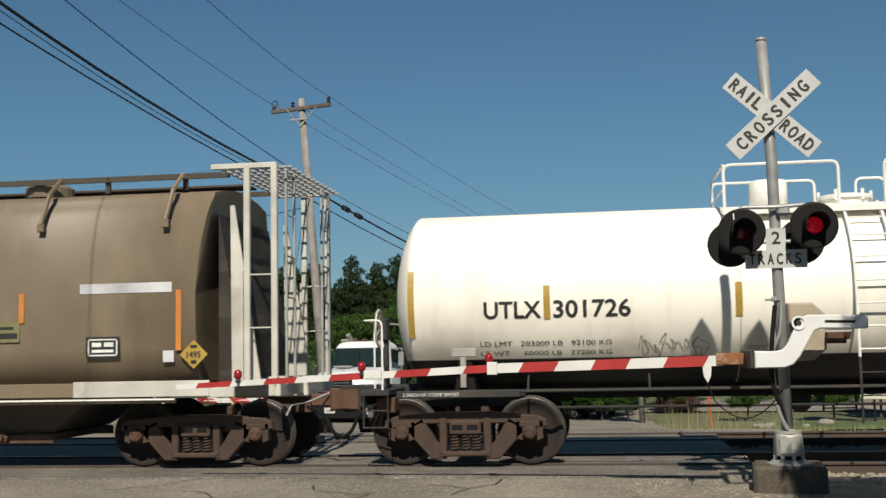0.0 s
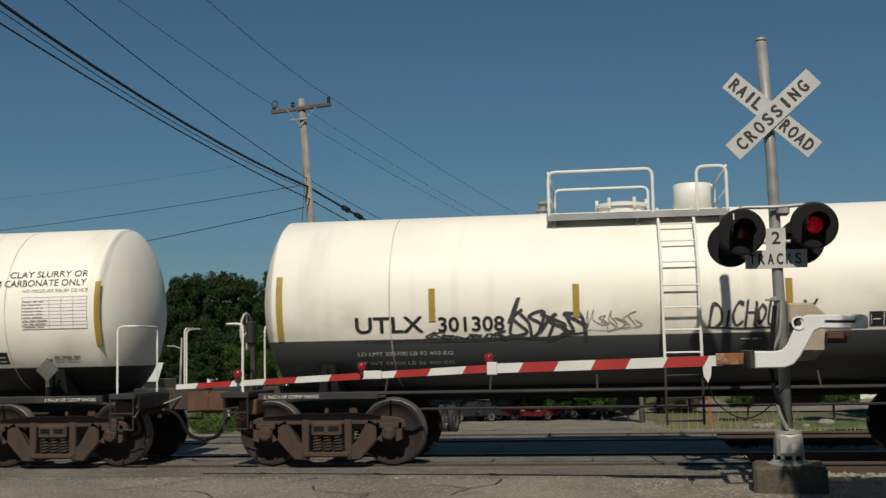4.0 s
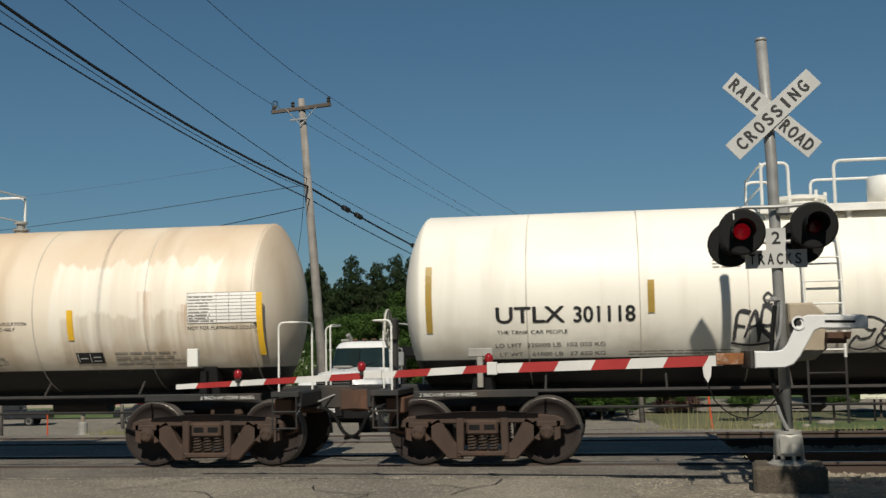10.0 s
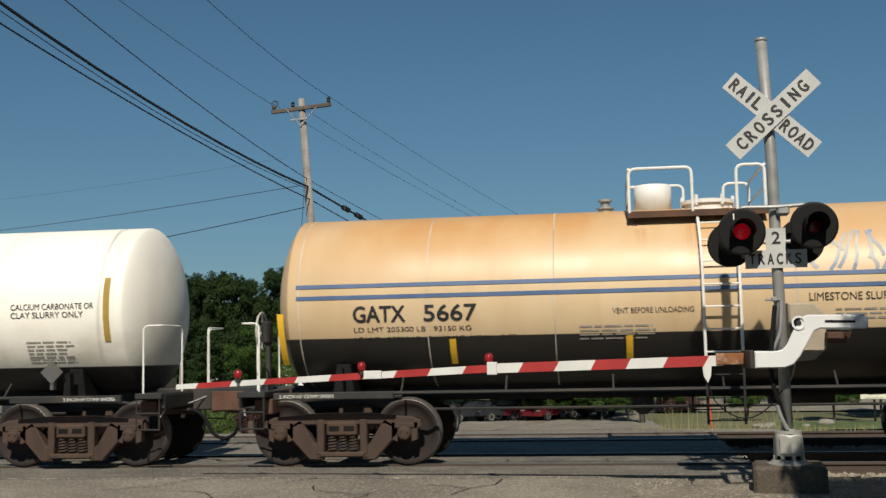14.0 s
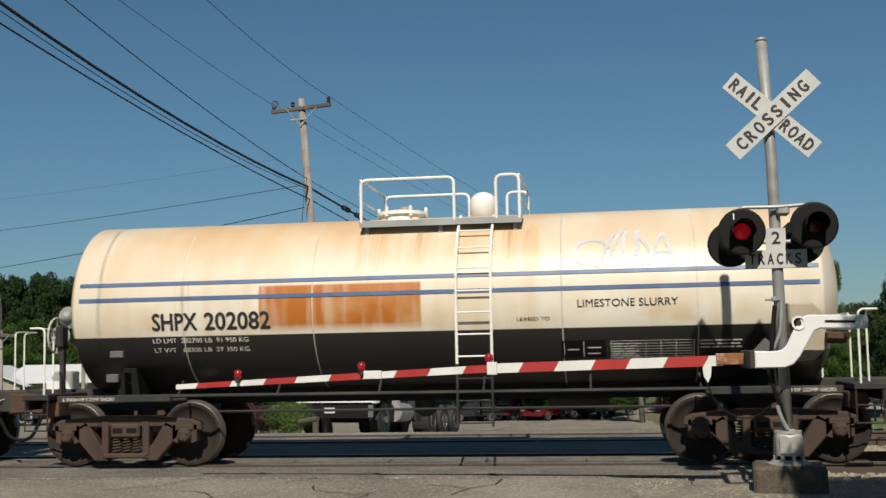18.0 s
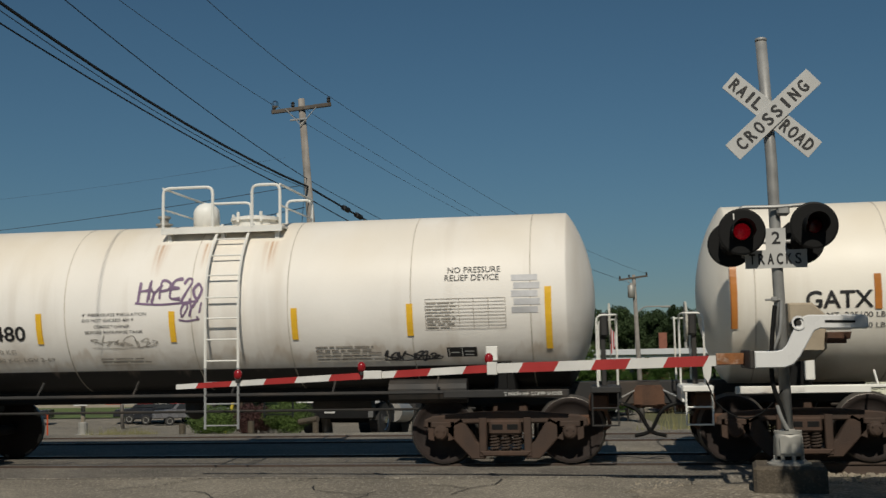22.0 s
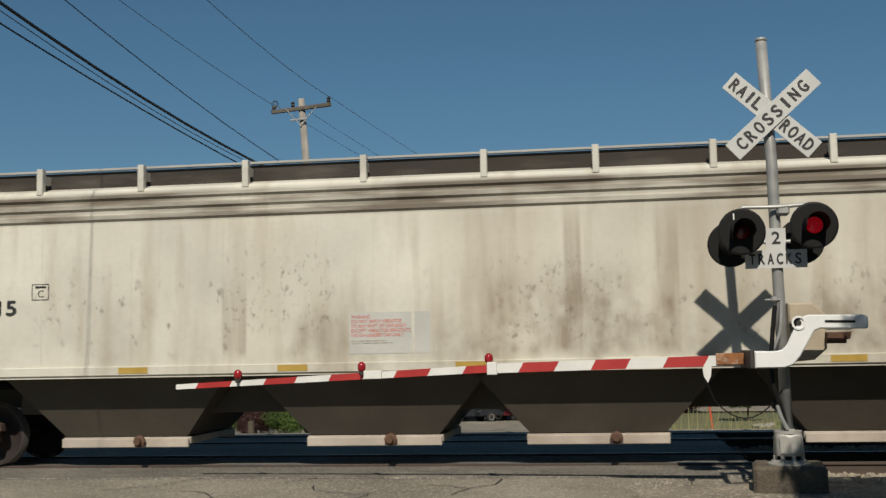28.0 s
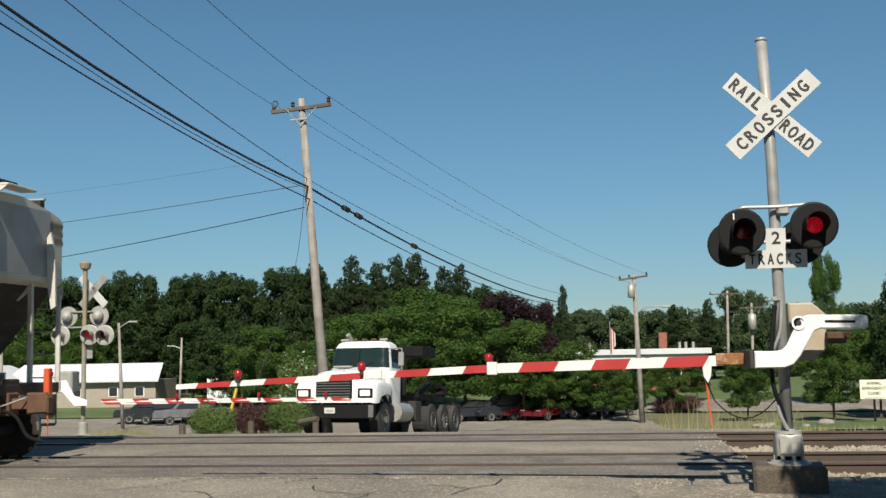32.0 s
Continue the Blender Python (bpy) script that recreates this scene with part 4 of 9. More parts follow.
def make_tank_car(x, half, body, label, bogies=(-4.5, 4.5), R=1.27, zc=2.30, bands=(), platform=(0.0, 1.1, "white_steel"), ladder=0.0, housing=(0.4, "drum"), rails="low", trim="white_steel", side="black_steel", cap="truck_cast", hatch=-0.2, valve=None, foot=None, belly=True, dome=0.15, brake=-1):
    """A stub-sill tank car on two bogies; x is its middle, half its tank's half length."""
    car = car_root("tank_car", x, label, "tank car")
    bm = bmesh.new()
    hd = 0.385
    # a shallow dished head inside the sharp edge of the jacket; dome rounds the edge off
    rho = (R * R + hd * hd) / (2 * hd)
    prof = []
    for k in range(15):
        r = R * 0.992 * math.sin(math.pi / 2 * k / 14)
        dish, bowl = rho - math.sqrt(rho * rho - r * r), hd * (1 - math.sqrt(max(0.0, 1 - (r / R) ** 2)))
        prof.append((-half + dish + (bowl - dish) * dome, max(0.02, r)))
    prof += [(-half + hd - 0.004, R * 0.996), (-half + hd + 0.004, R)]
    mid = [(-half + hd + (2 * half - 2 * hd) * i / 6, R) for i in range(1, 6)]
    full = prof + mid + [(-u, r) for u, r in reversed(prof)]
    lathe(bm, full, "x", 64, (0, 0, zc))
    tank = part("tank", bm, body, car, smooth=True)
    for b in bands:
        bm = bmesh.new()
        lathe(bm, [(b - 0.008, R + 0.001), (b - 0.005, R + 0.004), (b + 0.005, R + 0.004), (b + 0.008, R + 0.001)], "x", 64, (0, 0, zc))
        bmesh.ops.delete(bm, geom=[f for f in bm.faces if len(f.verts) > 4], context="FACES")
        part("jacket_seam", bm, "seam", tank, smooth=True)
    for s, bx in zip((-1, 1), bogies):
        make_bogie(car, bx, cap=cap)
        end = s * (half + 0.30)
        bm = bmesh.new()
        box(bm, ((bx + end) / 2 - s * 0.2, 0, 0.93), (abs(end - bx) + 1.6, 0.36, 0.34), 0.02)
        part("stub_sill", bm, "black_steel", car)
        bm = bmesh.new()
        prism(bm, [(bx - 0.16, 0.98), (bx + 0.16, 0.98), (bx + 0.10, 1.42), (bx - 0.10, 1.42)], -0.95, 0.95, bevel=0.01)
        for q in (-1, 1):
            prism(bm, [(bx - 0.05, 1.02), (bx + 0.06, 1.02), (bx + 0.05, 1.36), (bx - 0.03, 1.36)], q * 1.12, q * 1.24)
        part("saddle", bm, "black", car)
        bm = bmesh.new()
        for q in (-1, 1):
            box(bm, (bx + s * 0.05, q * 1.36, 0.99), (1.7, 0.07, 0.10), 0.01)
        box(bm, (s * (half + 0.12), 0, 1.02), (0.40, 2.8, 0.08), 0.01)
        box(bm, (s * (half + 0.3), 0, 0.94), (0.06, 2.6, 0.20), 0.01)
        part("end_platform", bm, side, car)
        part("stencil", flat(letters("2 INCH HF COMP SHOES", 0.046, 0.78), bx + s * 0.42 - 0.39, 0.965, -1.402), "white_ink", car, "white stencilled line")
        make_coupler(car, end, s)
        bm = bmesh.new()
        box(bm, (s * (half + 0.02), 0, 0.84), (0.26, 2.3, 0.22), 0.02)
        part("end_sill", bm, "rust", car, "rusty steel end sill")
        bm = bmesh.new()
        tube(bm, bend([(s * (half + 0.10), -0.9, 0.74), (s * (half + 0.18), -0.85, 0.50), (s * (half - 0.15), -0.7, 0.40), (s * (half - 0.6), -0.7, 0.45)], 0.1, 4), 0.028, 6)
        box(bm, (s * (half - 0.25), -0.95, 0.60), (0.30, 0.12, 0.14), 0.02)
        part("brake_lever", bm, "rust", car)
        for q in (-1, 1):
            bm = bmesh.new()
            ex = s * (half + 0.24)
            tube(bm, bend([(ex - s * 0.22, q * 1.33, 1.0), (ex - s * 0.22, q * 1.33, 2.02), (ex + s * 0.05, q * 1.30, 2.02), (ex + s * 0.05, q * 0.55, 2.02), (ex + s * 0.05, q * 0.55, 1.02)], 0.09, 4), 0.0135, 7)
            part("end_handrail", bm, trim, car, "white pipe handrail")
            bm = bmesh.new()
            for z in (0.55, 0.78):
                tube(bm, [(ex - s * 0.30, q * 1.38, z), (ex + s * 0.04, q * 1.38, z)], 0.012, 6)
            for u in (-0.30, 0.04):
                tube(bm, [(ex + s * u, q * 1.38, 0.54), (ex + s * u, q * 1.38, 1.0)], 0.012, 6)
            part("step", bm, "black_steel" if side == "black_steel" else trim, car)
    for q in (-1, 1):
        bm = bmesh.new()
        tube(bm, [(bogies[0], q * 1.36, 1.02), (bogies[1], q * 1.36, 1.02)], 0.026, 7)
        for k in range(6):
            u = bogies[0] + 0.9 + (bogies[1] - bogies[0] - 1.8) * k / 5
            tube(bm, [(u, q * 1.36, 1.02), (u, q * 1.15, 1.22)], 0.016, 5)
        part("side_rail", bm, side, car)
    # ladder up the flank, platform, rails, hatch, valve housing
    for q in (-1, 1):
        lad = bmesh.new()
        for dx in (-0.24, 0.24):
            pts = [(ladder + dx, q * (R + 0.10), 1.40 if foot else 0.55), (ladder + dx, q * (R + 0.10), 2.2)]
            for k in range(1, 8):
                a = math.radians(6 + 56 * k / 7)
                pts.append((ladder + dx, q * (R + 0.10) * math.cos(a), zc + (R + 0.10) * math.sin(a)))
            tube(lad, pts, 0.020, 6)
        lo = part("ladder", lad, trim, car, "white steel side ladder")
        if foot:
            bm = bmesh.new()
            for dx in (-0.24, 0.24):
                tube(bm, [(ladder + dx, q * (R + 0.10), 0.55), (ladder + dx, q * (R + 0.10), 1.40)], 0.018, 6)
            for z in (0.60, 0.90, 1.20):
                cyl(bm, (ladder - 0.24, q * (R + 0.10), z), (ladder + 0.24, q * (R + 0.10), z), 0.010, 6)
            part("ladder_foot", bm, foot, lo, "dark lower end of the ladder")
        zs = [0.60 + 0.30 * k for k in range(6)][3 if foot else 0:]
        spots = [(q * (R + 0.10), z) for z in zs]
        for k in range(5):
            a = math.radians(4 + 13.5 * k)
            spots.append((q * (R + 0.10) * math.cos(a), zc + (R + 0.10) * math.sin(a)))
        bm = bmesh.new()
        cyl(bm, (-0.24, 0, 0), (0.24, 0, 0), 0.012, 6)
        rung = None
        for y, z in spots:
            if rung is None:
                rung = part("rung", bm, trim, lo, at=pose(ladder, y, z))
            else:
                alike("rung", rung, lo, pose(ladder, y, z))
    pc, pl, pm = platform
    top = zc + R
    if belly:
        bm = bmesh.new()
        box(bm, (0, 0, 1.0), (bogies[1] - bogies[0] - 1.2, 0.62, 0.26), 0.04)
        part("belly_sill", bm, "black", car, "black sill under the tank's belly")
    decks = []
    for q in (-1, 1):
        bm = bmesh.new()
        box(bm, (pc, q * 0.72, top - 0.14), (2 * pl, 0.34, 0.03))
        deck = part("platform", bm, pm, car, "steel platform round the hatch")
        decks.append(deck)
        bm = bmesh.new()
        box(bm, (pc, q * 0.90, top - 0.16), (2 * pl, 0.03, 0.09))
        part("toe_board", bm, pm, deck)
        for u in (-pl + 0.1, 0, pl - 0.1):
            bm = bmesh.new()
            box(bm, (pc + u, q * 0.78, top - 0.24), (0.06, 0.10, 0.26))
            part("bracket", bm, pm, deck)
    hr = {"low": 0.62, "high": 0.85}[rails]
    for q in (-1, 1):
        for a, b in ((pc - pl + 0.03, ladder - 0.30), (ladder + 0.30, pc + pl - 0.03)):
            yq = q * 0.90
            z0, z1 = top - 0.14, top - 0.14 + hr
            if b - a > 0.25:
                bm = bmesh.new()
                tube(bm, bend([(a, yq, z0), (a, yq, z1), (b, yq, z1), (b, yq, z0)], 0.10, 4), 0.022, 7)
                part("handrail", bm, trim, deck)
    for e in (pc - pl + 0.03, pc + pl - 0.03):
        bm = bmesh.new()
        tube(bm, [(e, -0.9, top - 0.14 + hr), (e, 0.9, top - 0.14 + hr)], 0.018, 6)
        tube(bm, [(e, -0.9, top - 0.14 + hr * 0.5), (e, 0.9, top - 0.14 + hr * 0.5)], 0.014, 6)
        part("handrail", bm, trim, deck)
    bm = bmesh.new()
    lathe(bm, [(top - 0.06, 0.34), (top + 0.05, 0.34), (top + 0.05, 0.38), (top + 0.10, 0.38), (top + 0.13, 0.2), (top + 0.13, 0.02)], "z", 20, (hatch, 0, 0))
    for k in range(6):
        w = k * 1.047
        cyl(bm, (hatch + 0.36 * math.cos(w), 0.36 * math.sin(w), top + 0.02), (hatch + 0.36 * math.cos(w), 0.36 * math.sin(w), top + 0.17), 0.025, 6)
    part("hatch", bm, trim, car, "round bolted hatch")
    hx, hk = housing
    bm = bmesh.new()
    if hk == "drum":
        lathe(bm, [(top - 0.06, 0.27), (top + 0.34, 0.27), (top + 0.36, 0.25), (top + 0.36, 0.02)], "z", 24, (hx, 0, 0))
    else:
        lathe(bm, [(top - 0.06, 0.20), (top + 0.20, 0.20)] + [(top + 0.20 + 0.17 * math.sin(a), max(0.01, 0.20 * math.cos(a))) for a in [math.pi / 2 * i / 6 for i in range(1, 7)]], "z", 20, (hx, 0, 0))
    part("valve_housing", bm, trim, car, "white round valve housing", smooth=True)
    if valve is not None:
        bm = bmesh.new()
        lathe(bm, [(top - 0.05, 0.10), (top + 0.04, 0.10), (top + 0.04, 0.13), (top + 0.065, 0.13), (top + 0.07, 0.065), (top + 0.14, 0.065), (top + 0.15, 0.10), (top + 0.18, 0.10), (top + 0.20, 0.02)], "z", 14, (valve, 0, 0))
        part("safety_valve", bm, "alum", car, "dull metal safety valve")
    # hand brake at one end
    hb = brake * (half + 0.20)
    bm = bmesh.new()
    tube(bm, [(hb, -0.62 + 0.27 * math.cos(k * 0.3142), 1.92 + 0.27 * math.sin(k * 0.3142)) for k in range(20)], 0.016, 6, closed=True)
    for k in range(3):
        w = 0.5 + k * 1.0472
        cyl(bm, (hb, -0.62 - 0.27 * math.cos(w), 1.92 - 0.27 * math.sin(w)), (hb, -0.62 + 0.27 * math.cos(w), 1.92 + 0.27 * math.sin(w)), 0.012, 6)
    wheel = part("brake_wheel", bm, "hopper_trim", car, "pale spoked hand brake wheel")
    bm = bmesh.new()
    box(bm, (hb - brake * 0.08, -0.62, 1.90), (0.12, 0.22, 0.34), 0.03)
    box(bm, (hb - brake * 0.10, -0.62, 1.42), (0.07, 0.09, 0.80), 0.01)
    part("brake_box", bm, "black_steel", wheel)
    # pipes and levers under each end
    for s in (-1, 1):
        bm = bmesh.new()
        tube(bm, bend([(s * (half - 1.9), -0.75, 0.95), (s * (half - 0.6), -0.75, 0.92), (s * (half + 0.1), -0.5, 0.80), (s * (half + 0.35), -0.4, 0.78)], 0.15, 4), 0.022, 6)
        part("train_pipe", bm, "black_steel", car)
    # brake gear under the middle
    bm = bmesh.new()
    cyl(bm, (1.5, 0.3, 0.86), (2.4, 0.3, 0.86), 0.16, 14)
    part("air_reservoir", bm, "black_steel", car)
    bm = bmesh.new()
    tube(bm, [(bogies[0] + 0.5, -0.25, 0.74), (bogies[1] - 0.5, -0.25, 0.74)], 0.02, 6)
    part("brake_rod", bm, "black_steel", car)
    bm = bmesh.new()
    lathe(bm, [(0.62, 0.06), (0.70, 0.16), (0.98, 0.16), (1.06, 0.2)], "z", 14, (-0.3, 0, 0))
    part("bottom_outlet", bm, "black_steel", car)
    return car, tank, R, zc

def stripes(tc, rows, material):
    """Reflective strips on a tank's flank: (x, top z, length)."""
    car, tank, R, zc = tc
    for x, z, ln in rows:
        part("reflective_strip", wrap(rects([(-0.045, -ln, 0.09, ln)]), x, z, R, zc, 0.013), material, tank)

def mark(tc, text, x, z, width, h, ink="ink", bold=0.035, name="lettering"):
    car, tank, R, zc = tc
    bm = letters(text, h, width, bold)
    bm.faces.index_update()
    for b in one_by_one(bm) if h >= 0.08 else [bm]:
        part("letter" if h >= 0.08 else name, wrap(b, x, z, R, zc, 0.006), ink, tank)

def print_block(tc, x, z, w, h, lines, seed, ink="pale_ink"):
    car, tank, R, zc = tc
    part("small_print", wrap(bars(w, h, lines, seed), x, z, R, zc, 0.006), ink, tank)

def chart(tc, x, z, w, h, white=True, ink="pale_ink", cols=(0.42, 0.6, 0.78)):
    """A ruled data table decal."""
    car, tank, R, zc = tc
    if white:
        part("data_chart", wrap(rects([(0, 0, w, h)]), x, z, R, zc, 0.005), "chart", tank)
    rows = [(0, h * k / 9, w, 0.007) for k in range(10)] + [(w * c, 0, 0.007, h) for c in (0, *cols, 0.993)]
    part("chart_rules", wrap(rects(rows), x, z, R, zc, 0.008), ink, tank)
    part("small_print", wrap(bars(w * 0.38, h * 0.9, 9, int(x * 10), 0.45), x + 0.02, z + 0.02, R, zc, 0.008), ink, tank)

def info_box(tc, x, z, w, h, ink="ink", panes="white_ink"):
    """A black consolidated stencil panel with ruled white cells."""
    car, tank, R, zc = tc
    part("stencil_panel", wrap(rects([(0, 0, w, h)]), x, z, R, zc, 0.006), ink, tank)
    rows = [(w * 0.06, h * 0.12, 0.008, h * 0.76), (w * 0.5, h * 0.06, 0.01, h * 0.88), (w * 0.6, h * 0.2, w * 0.28, h * 0.08), (w * 0.14, h * 0.45, w * 0.26, h * 0.08), (w * 0.6, h * 0.55, w * 0.3, h * 0.08)]
    part("stencil_rules", wrap(rects(rows), x, z, R, zc, 0.009), panes, tank)

def tag_spray(tc, x, z, w, h, seed, turns=6, size=0.03, ink="graf"):
    car, tank, R, zc = tc
    part("graffiti", wrap(scrawl(w, h, seed, turns, size), x, z, R, zc, 0.007), ink, tank, "sprayed graffiti scrawl")

# strokes of hand lettering, each point as two digits on a grid of nine
HAND = {"A": "00 49 80,13 75", "C": "88 39 04 30 81", "D": "00 19 78 93 50 00", "E": "89 28 15 65 15 11 81", "F": "10 19 89,15 65", "G": "88 39 04 20 72 75 45", "H": "19 10,15 85,89 80", "I": "58 50", "J": "29 89 82 40 12", "L": "19 10 80", "M": "00 19 43 89 90", "N": "10 18 81 89", "O": "49 15 30 63 76 49", "P": "10 19 78 75 14", "R": "10 19 78 75 14 81", "Y": "09 45 99,45 30", "2": "17 49 77 10 80", "0": "49 15 40 75 49", "!": "69 53,41 40"}

def smooth_line(way, n=5):
    """A rounded line through the points of way."""
    out = []
    for a, b, c, d in zip([way[0]] + way, way, way[1:], way[2:] + [way[-1]]):
        for i in range(n):
            u = i / n
            out.append(tuple(0.5 * (2 * b[k] + (c[k] - a[k]) * u + (2 * a[k] - 5 * b[k] + 4 * c[k] - d[k]) * u * u + (3 * b[k] - a[k] - 3 * c[k] + d[k]) * u ** 3) for k in (0, 1)))
    return out + [way[-1]]

def hand_tag(tc, text, x, z, w, h, seed, size=0.03, ink="graf", slant=0.18, crowd=1.15, hollow=0.0):
    """A word sprayed by hand, its letters leaning and uneven; hollow draws them as bubble outlines."""
    car, tank, R, zc = tc
    rnd = random.Random(seed)
    out = bmesh.new()
    def add(pts):
        b = stroke(pts, size)
        me = bpy.data.meshes.new("tag")
        b.to_mesh(me)
        b.free()
        out.from_mesh(me)
        bpy.data.meshes.remove(me)
    step = w / len(text)
    for i, ch in enumerate(text):
        lift, tall = h * rnd.uniform(-0.16, 0.12), h * rnd.uniform(0.8, 1.3)
        for line in HAND[ch].split(","):
            way = [(i * step + int(q[0]) / 9 * step * crowd + slant * int(q[1]) / 9 * tall + rnd.uniform(-0.03, 0.03) * step, lift + int(q[1]) / 9 * tall) for q in line.split()]
            pts = smooth_line(way)
            if not hollow:
                add(pts)
                dx, dz = step * rnd.uniform(0.04, 0.12), h * rnd.uniform(-0.08, 0.08)
                add(smooth_line([(p[0] + dx + rnd.uniform(-0.05, 0.05) * step, p[1] + dz + rnd.uniform(-0.08, 0.08) * h) for p in way]))
                continue
            sides = ([], [])
            for k, p in enumerate(pts):
                d = Vector(pts[min(k + 1, len(pts) - 1)]) - Vector(pts[max(k - 1, 0)])
                nrm = Vector((-d.y, d.x)).normalized() * hollow * h if d.length > 1e-6 else Vector((0, hollow * h))
                sides[0].append((p[0] + nrm.x, p[1] + nrm.y))
                sides[1].append((p[0] - nrm.x, p[1] - nrm.y))
            ring = sides[0][::3] + sides[1][::-3]
            add(smooth_line(ring + ring[:2], 4))
    if not hollow:
        add(smooth_line([(-0.02 * w, -h * 0.12), (w * 0.4, -h * 0.22), (w * 0.95, -h * 0.08)]))
    part("graffiti", wrap(out, x, z, R, zc, 0.007), ink, tank, "sprayed graffiti tag")

def patch(tc, x, z, w, h, material, name="paint_patch"):
    car, tank, R, zc = tc
    part(name, wrap(rects([(0, 0, w, h)]), x, z, R, zc, 0.0055), material, tank)

def placard(car, x, z, y=-1.33, m="alum"):
    """A diamond placard holder on a bracket."""
    bm = bmesh.new()
    prism(bm, [(x - 0.17, z), (x, z + 0.17), (x + 0.17, z), (x, z - 0.17)], y - 0.01, y + 0.01)
    box(bm, (x, y + 0.05, z - 0.05), (0.05, 0.10, 0.4))
    part("placard_holder", bm, m, car)

def logo_strokes(tc, x, z, w, h, material):
    """A faded logo as plain fanned brush shapes over a bar."""
    car, tank, R, zc = tc
    out = bmesh.new()
    def add(pts, width):
        b = stroke(pts, width)
        me = bpy.data.meshes.new("s")
        b.to_mesh(me)
        b.free()
        out.from_mesh(me)
        bpy.data.meshes.remove(me)
    add([(w * (0.19 - 0.17 * math.cos(a)), h * (0.36 + 0.34 * math.sin(a))) for a in [math.radians(-60 + 15 * k) for k in range(16)]], w * 0.04)
    for u0, u1, lo, hi in ((0.22, 0.42, 0.0, 0.9), (0.30, 0.50, 0.05, 0.98), (0.44, 0.54, 0.0, 0.95), (0.60, 0.66, 0.25, 0.98), (0.74, 0.62, 0.3, 0.95), (0.66, 0.64, 0.0, 0.4), (0.72, 0.88, 0.0, 0.85), (0.97, 0.90, 0.0, 0.85)):
        add([(w * (u0 + (u1 - u0) * k / 6 + 0.015 * math.sin(k)), h * (lo + (hi - lo) * k / 6)) for k in range(7)], w * 0.035)
    add([(w * 0.80, h * 0.32), (w * 0.96, h * 0.32)], h * 0.07)
    part("faded_logo", wrap(out, x, z, R, zc, 0.006), material, tank)

def paint_over(tc, shape, colour):
    """Lays a further colour over a tank's paint; shape builds the share of it from the surface's own place."""
    m = tc[1].data.materials[0]
    n, ln = m.node_tree.nodes, m.node_tree.links
    base = n["Principled BSDF"].inputs["Base Color"]
    src = base.links[0].from_socket
    co = n.new("ShaderNodeTexCoord").outputs["Object"]
    sep = n.new("ShaderNodeSeparateXYZ")
    ln.new(co, sep.inputs[0])
    def rng(sock, lo, hi, a=0.0, c=1.0):
        r = n.new("ShaderNodeMapRange")
        for k, v in zip(("From Min", "From Max", "To Min", "To Max"), (lo, hi, a, c)):
            r.inputs[k].default_value = v
        ln.new(sock, r.inputs["Value"])
        return r.outputs[0]
    def calc(op, a, c):
        x = n.new("ShaderNodeMath")
        x.operation = op
        for sock, v in zip(x.inputs, (a, c)):
            if isinstance(v, (int, float)):
                sock.default_value = v
            else:
                ln.new(v, sock)
        return x.outputs[0]
    def tex(scale, shift=0.0):
        mp = n.new("ShaderNodeMapping")
        mp.inputs["Scale"].default_value = scale
        mp.inputs["Location"].default_value = (shift, shift, shift)
        ln.new(co, mp.inputs["Vector"])
        x = n.new("ShaderNodeTexNoise")
        x.inputs["Scale"].default_value, x.inputs["Detail"].default_value = 1.0, 6
        ln.new(mp.outputs[0], x.inputs["Vector"])
        return x.outputs["Fac"]
    fac = shape(sep.outputs["X"], sep.outputs["Z"], rng, calc, tex)
    x = n.new("ShaderNodeMix")
    x.data_type = "RGBA"
    ln.new(fac, x.inputs["Factor"])
    sa, sb = [i for i in x.inputs if i.type == "RGBA"]
    ln.new(src, sa)
    sb.default_value = (*colour, 1)
    ln.new([o for o in x.outputs if o.type == "RGBA"][0], base)

def rust_runs(tc, rows, seed=1, colour=(0.42, 0.20, 0.07), share=0.8):
    """Thin rust stains that run down from fittings and fade: (x, top z, length)."""
    def shape(x, z, rng, calc, tex):
        fine = rng(tex((24.0, 0.5, 0.9), seed), 0.40, 0.62, 0.05, 1.0)
        total = None
        for x0, z0, ln in rows:
            side = rng(calc("ABSOLUTE", calc("SUBTRACT", x, x0), 0), 0.13, 0.02)
            f = calc("MULTIPLY", side, calc("MULTIPLY", rng(z, z0 - ln, z0 - 0.05), rng(z, z0 + 0.03, z0)))
            total = f if total is None else calc("MAXIMUM", total, f)
        return calc("MULTIPLY", calc("MULTIPLY", total, fine), share)
    paint_over(tc, shape, colour)

def washed(tc, x0, x1, z0, z1, colour, share=0.8, streaks=0.5, seed=0.0):
    """A stretch of flank that has been rubbed clean or soiled, with ragged edges and vertical streaks."""
    def shape(x, z, rng, calc, tex):
        rag = calc("MULTIPLY", calc("SUBTRACT", tex((2.4, 0.5, 0.8), seed), 0.5), 0.5)
        u, v = calc("ADD", x, rag), calc("ADD", z, calc("MULTIPLY", calc("SUBTRACT", tex((5.0, 0.5, 0.6), seed + 3), 0.5), 0.7))
        f = calc("MULTIPLY", calc("MULTIPLY", rng(u, x0, x0 + 0.06), rng(u, x1, x1 - 0.06)), calc("MULTIPLY", rng(v, z0, z0 + 0.12), rng(v, z1, z1 - 0.06)))
        return calc("MULTIPLY", f, rng(tex((7.0, 0.5, 0.35), seed + 7), 0.35, 0.65, share * (1 - streaks), share))
    paint_over(tc, shape, colour)

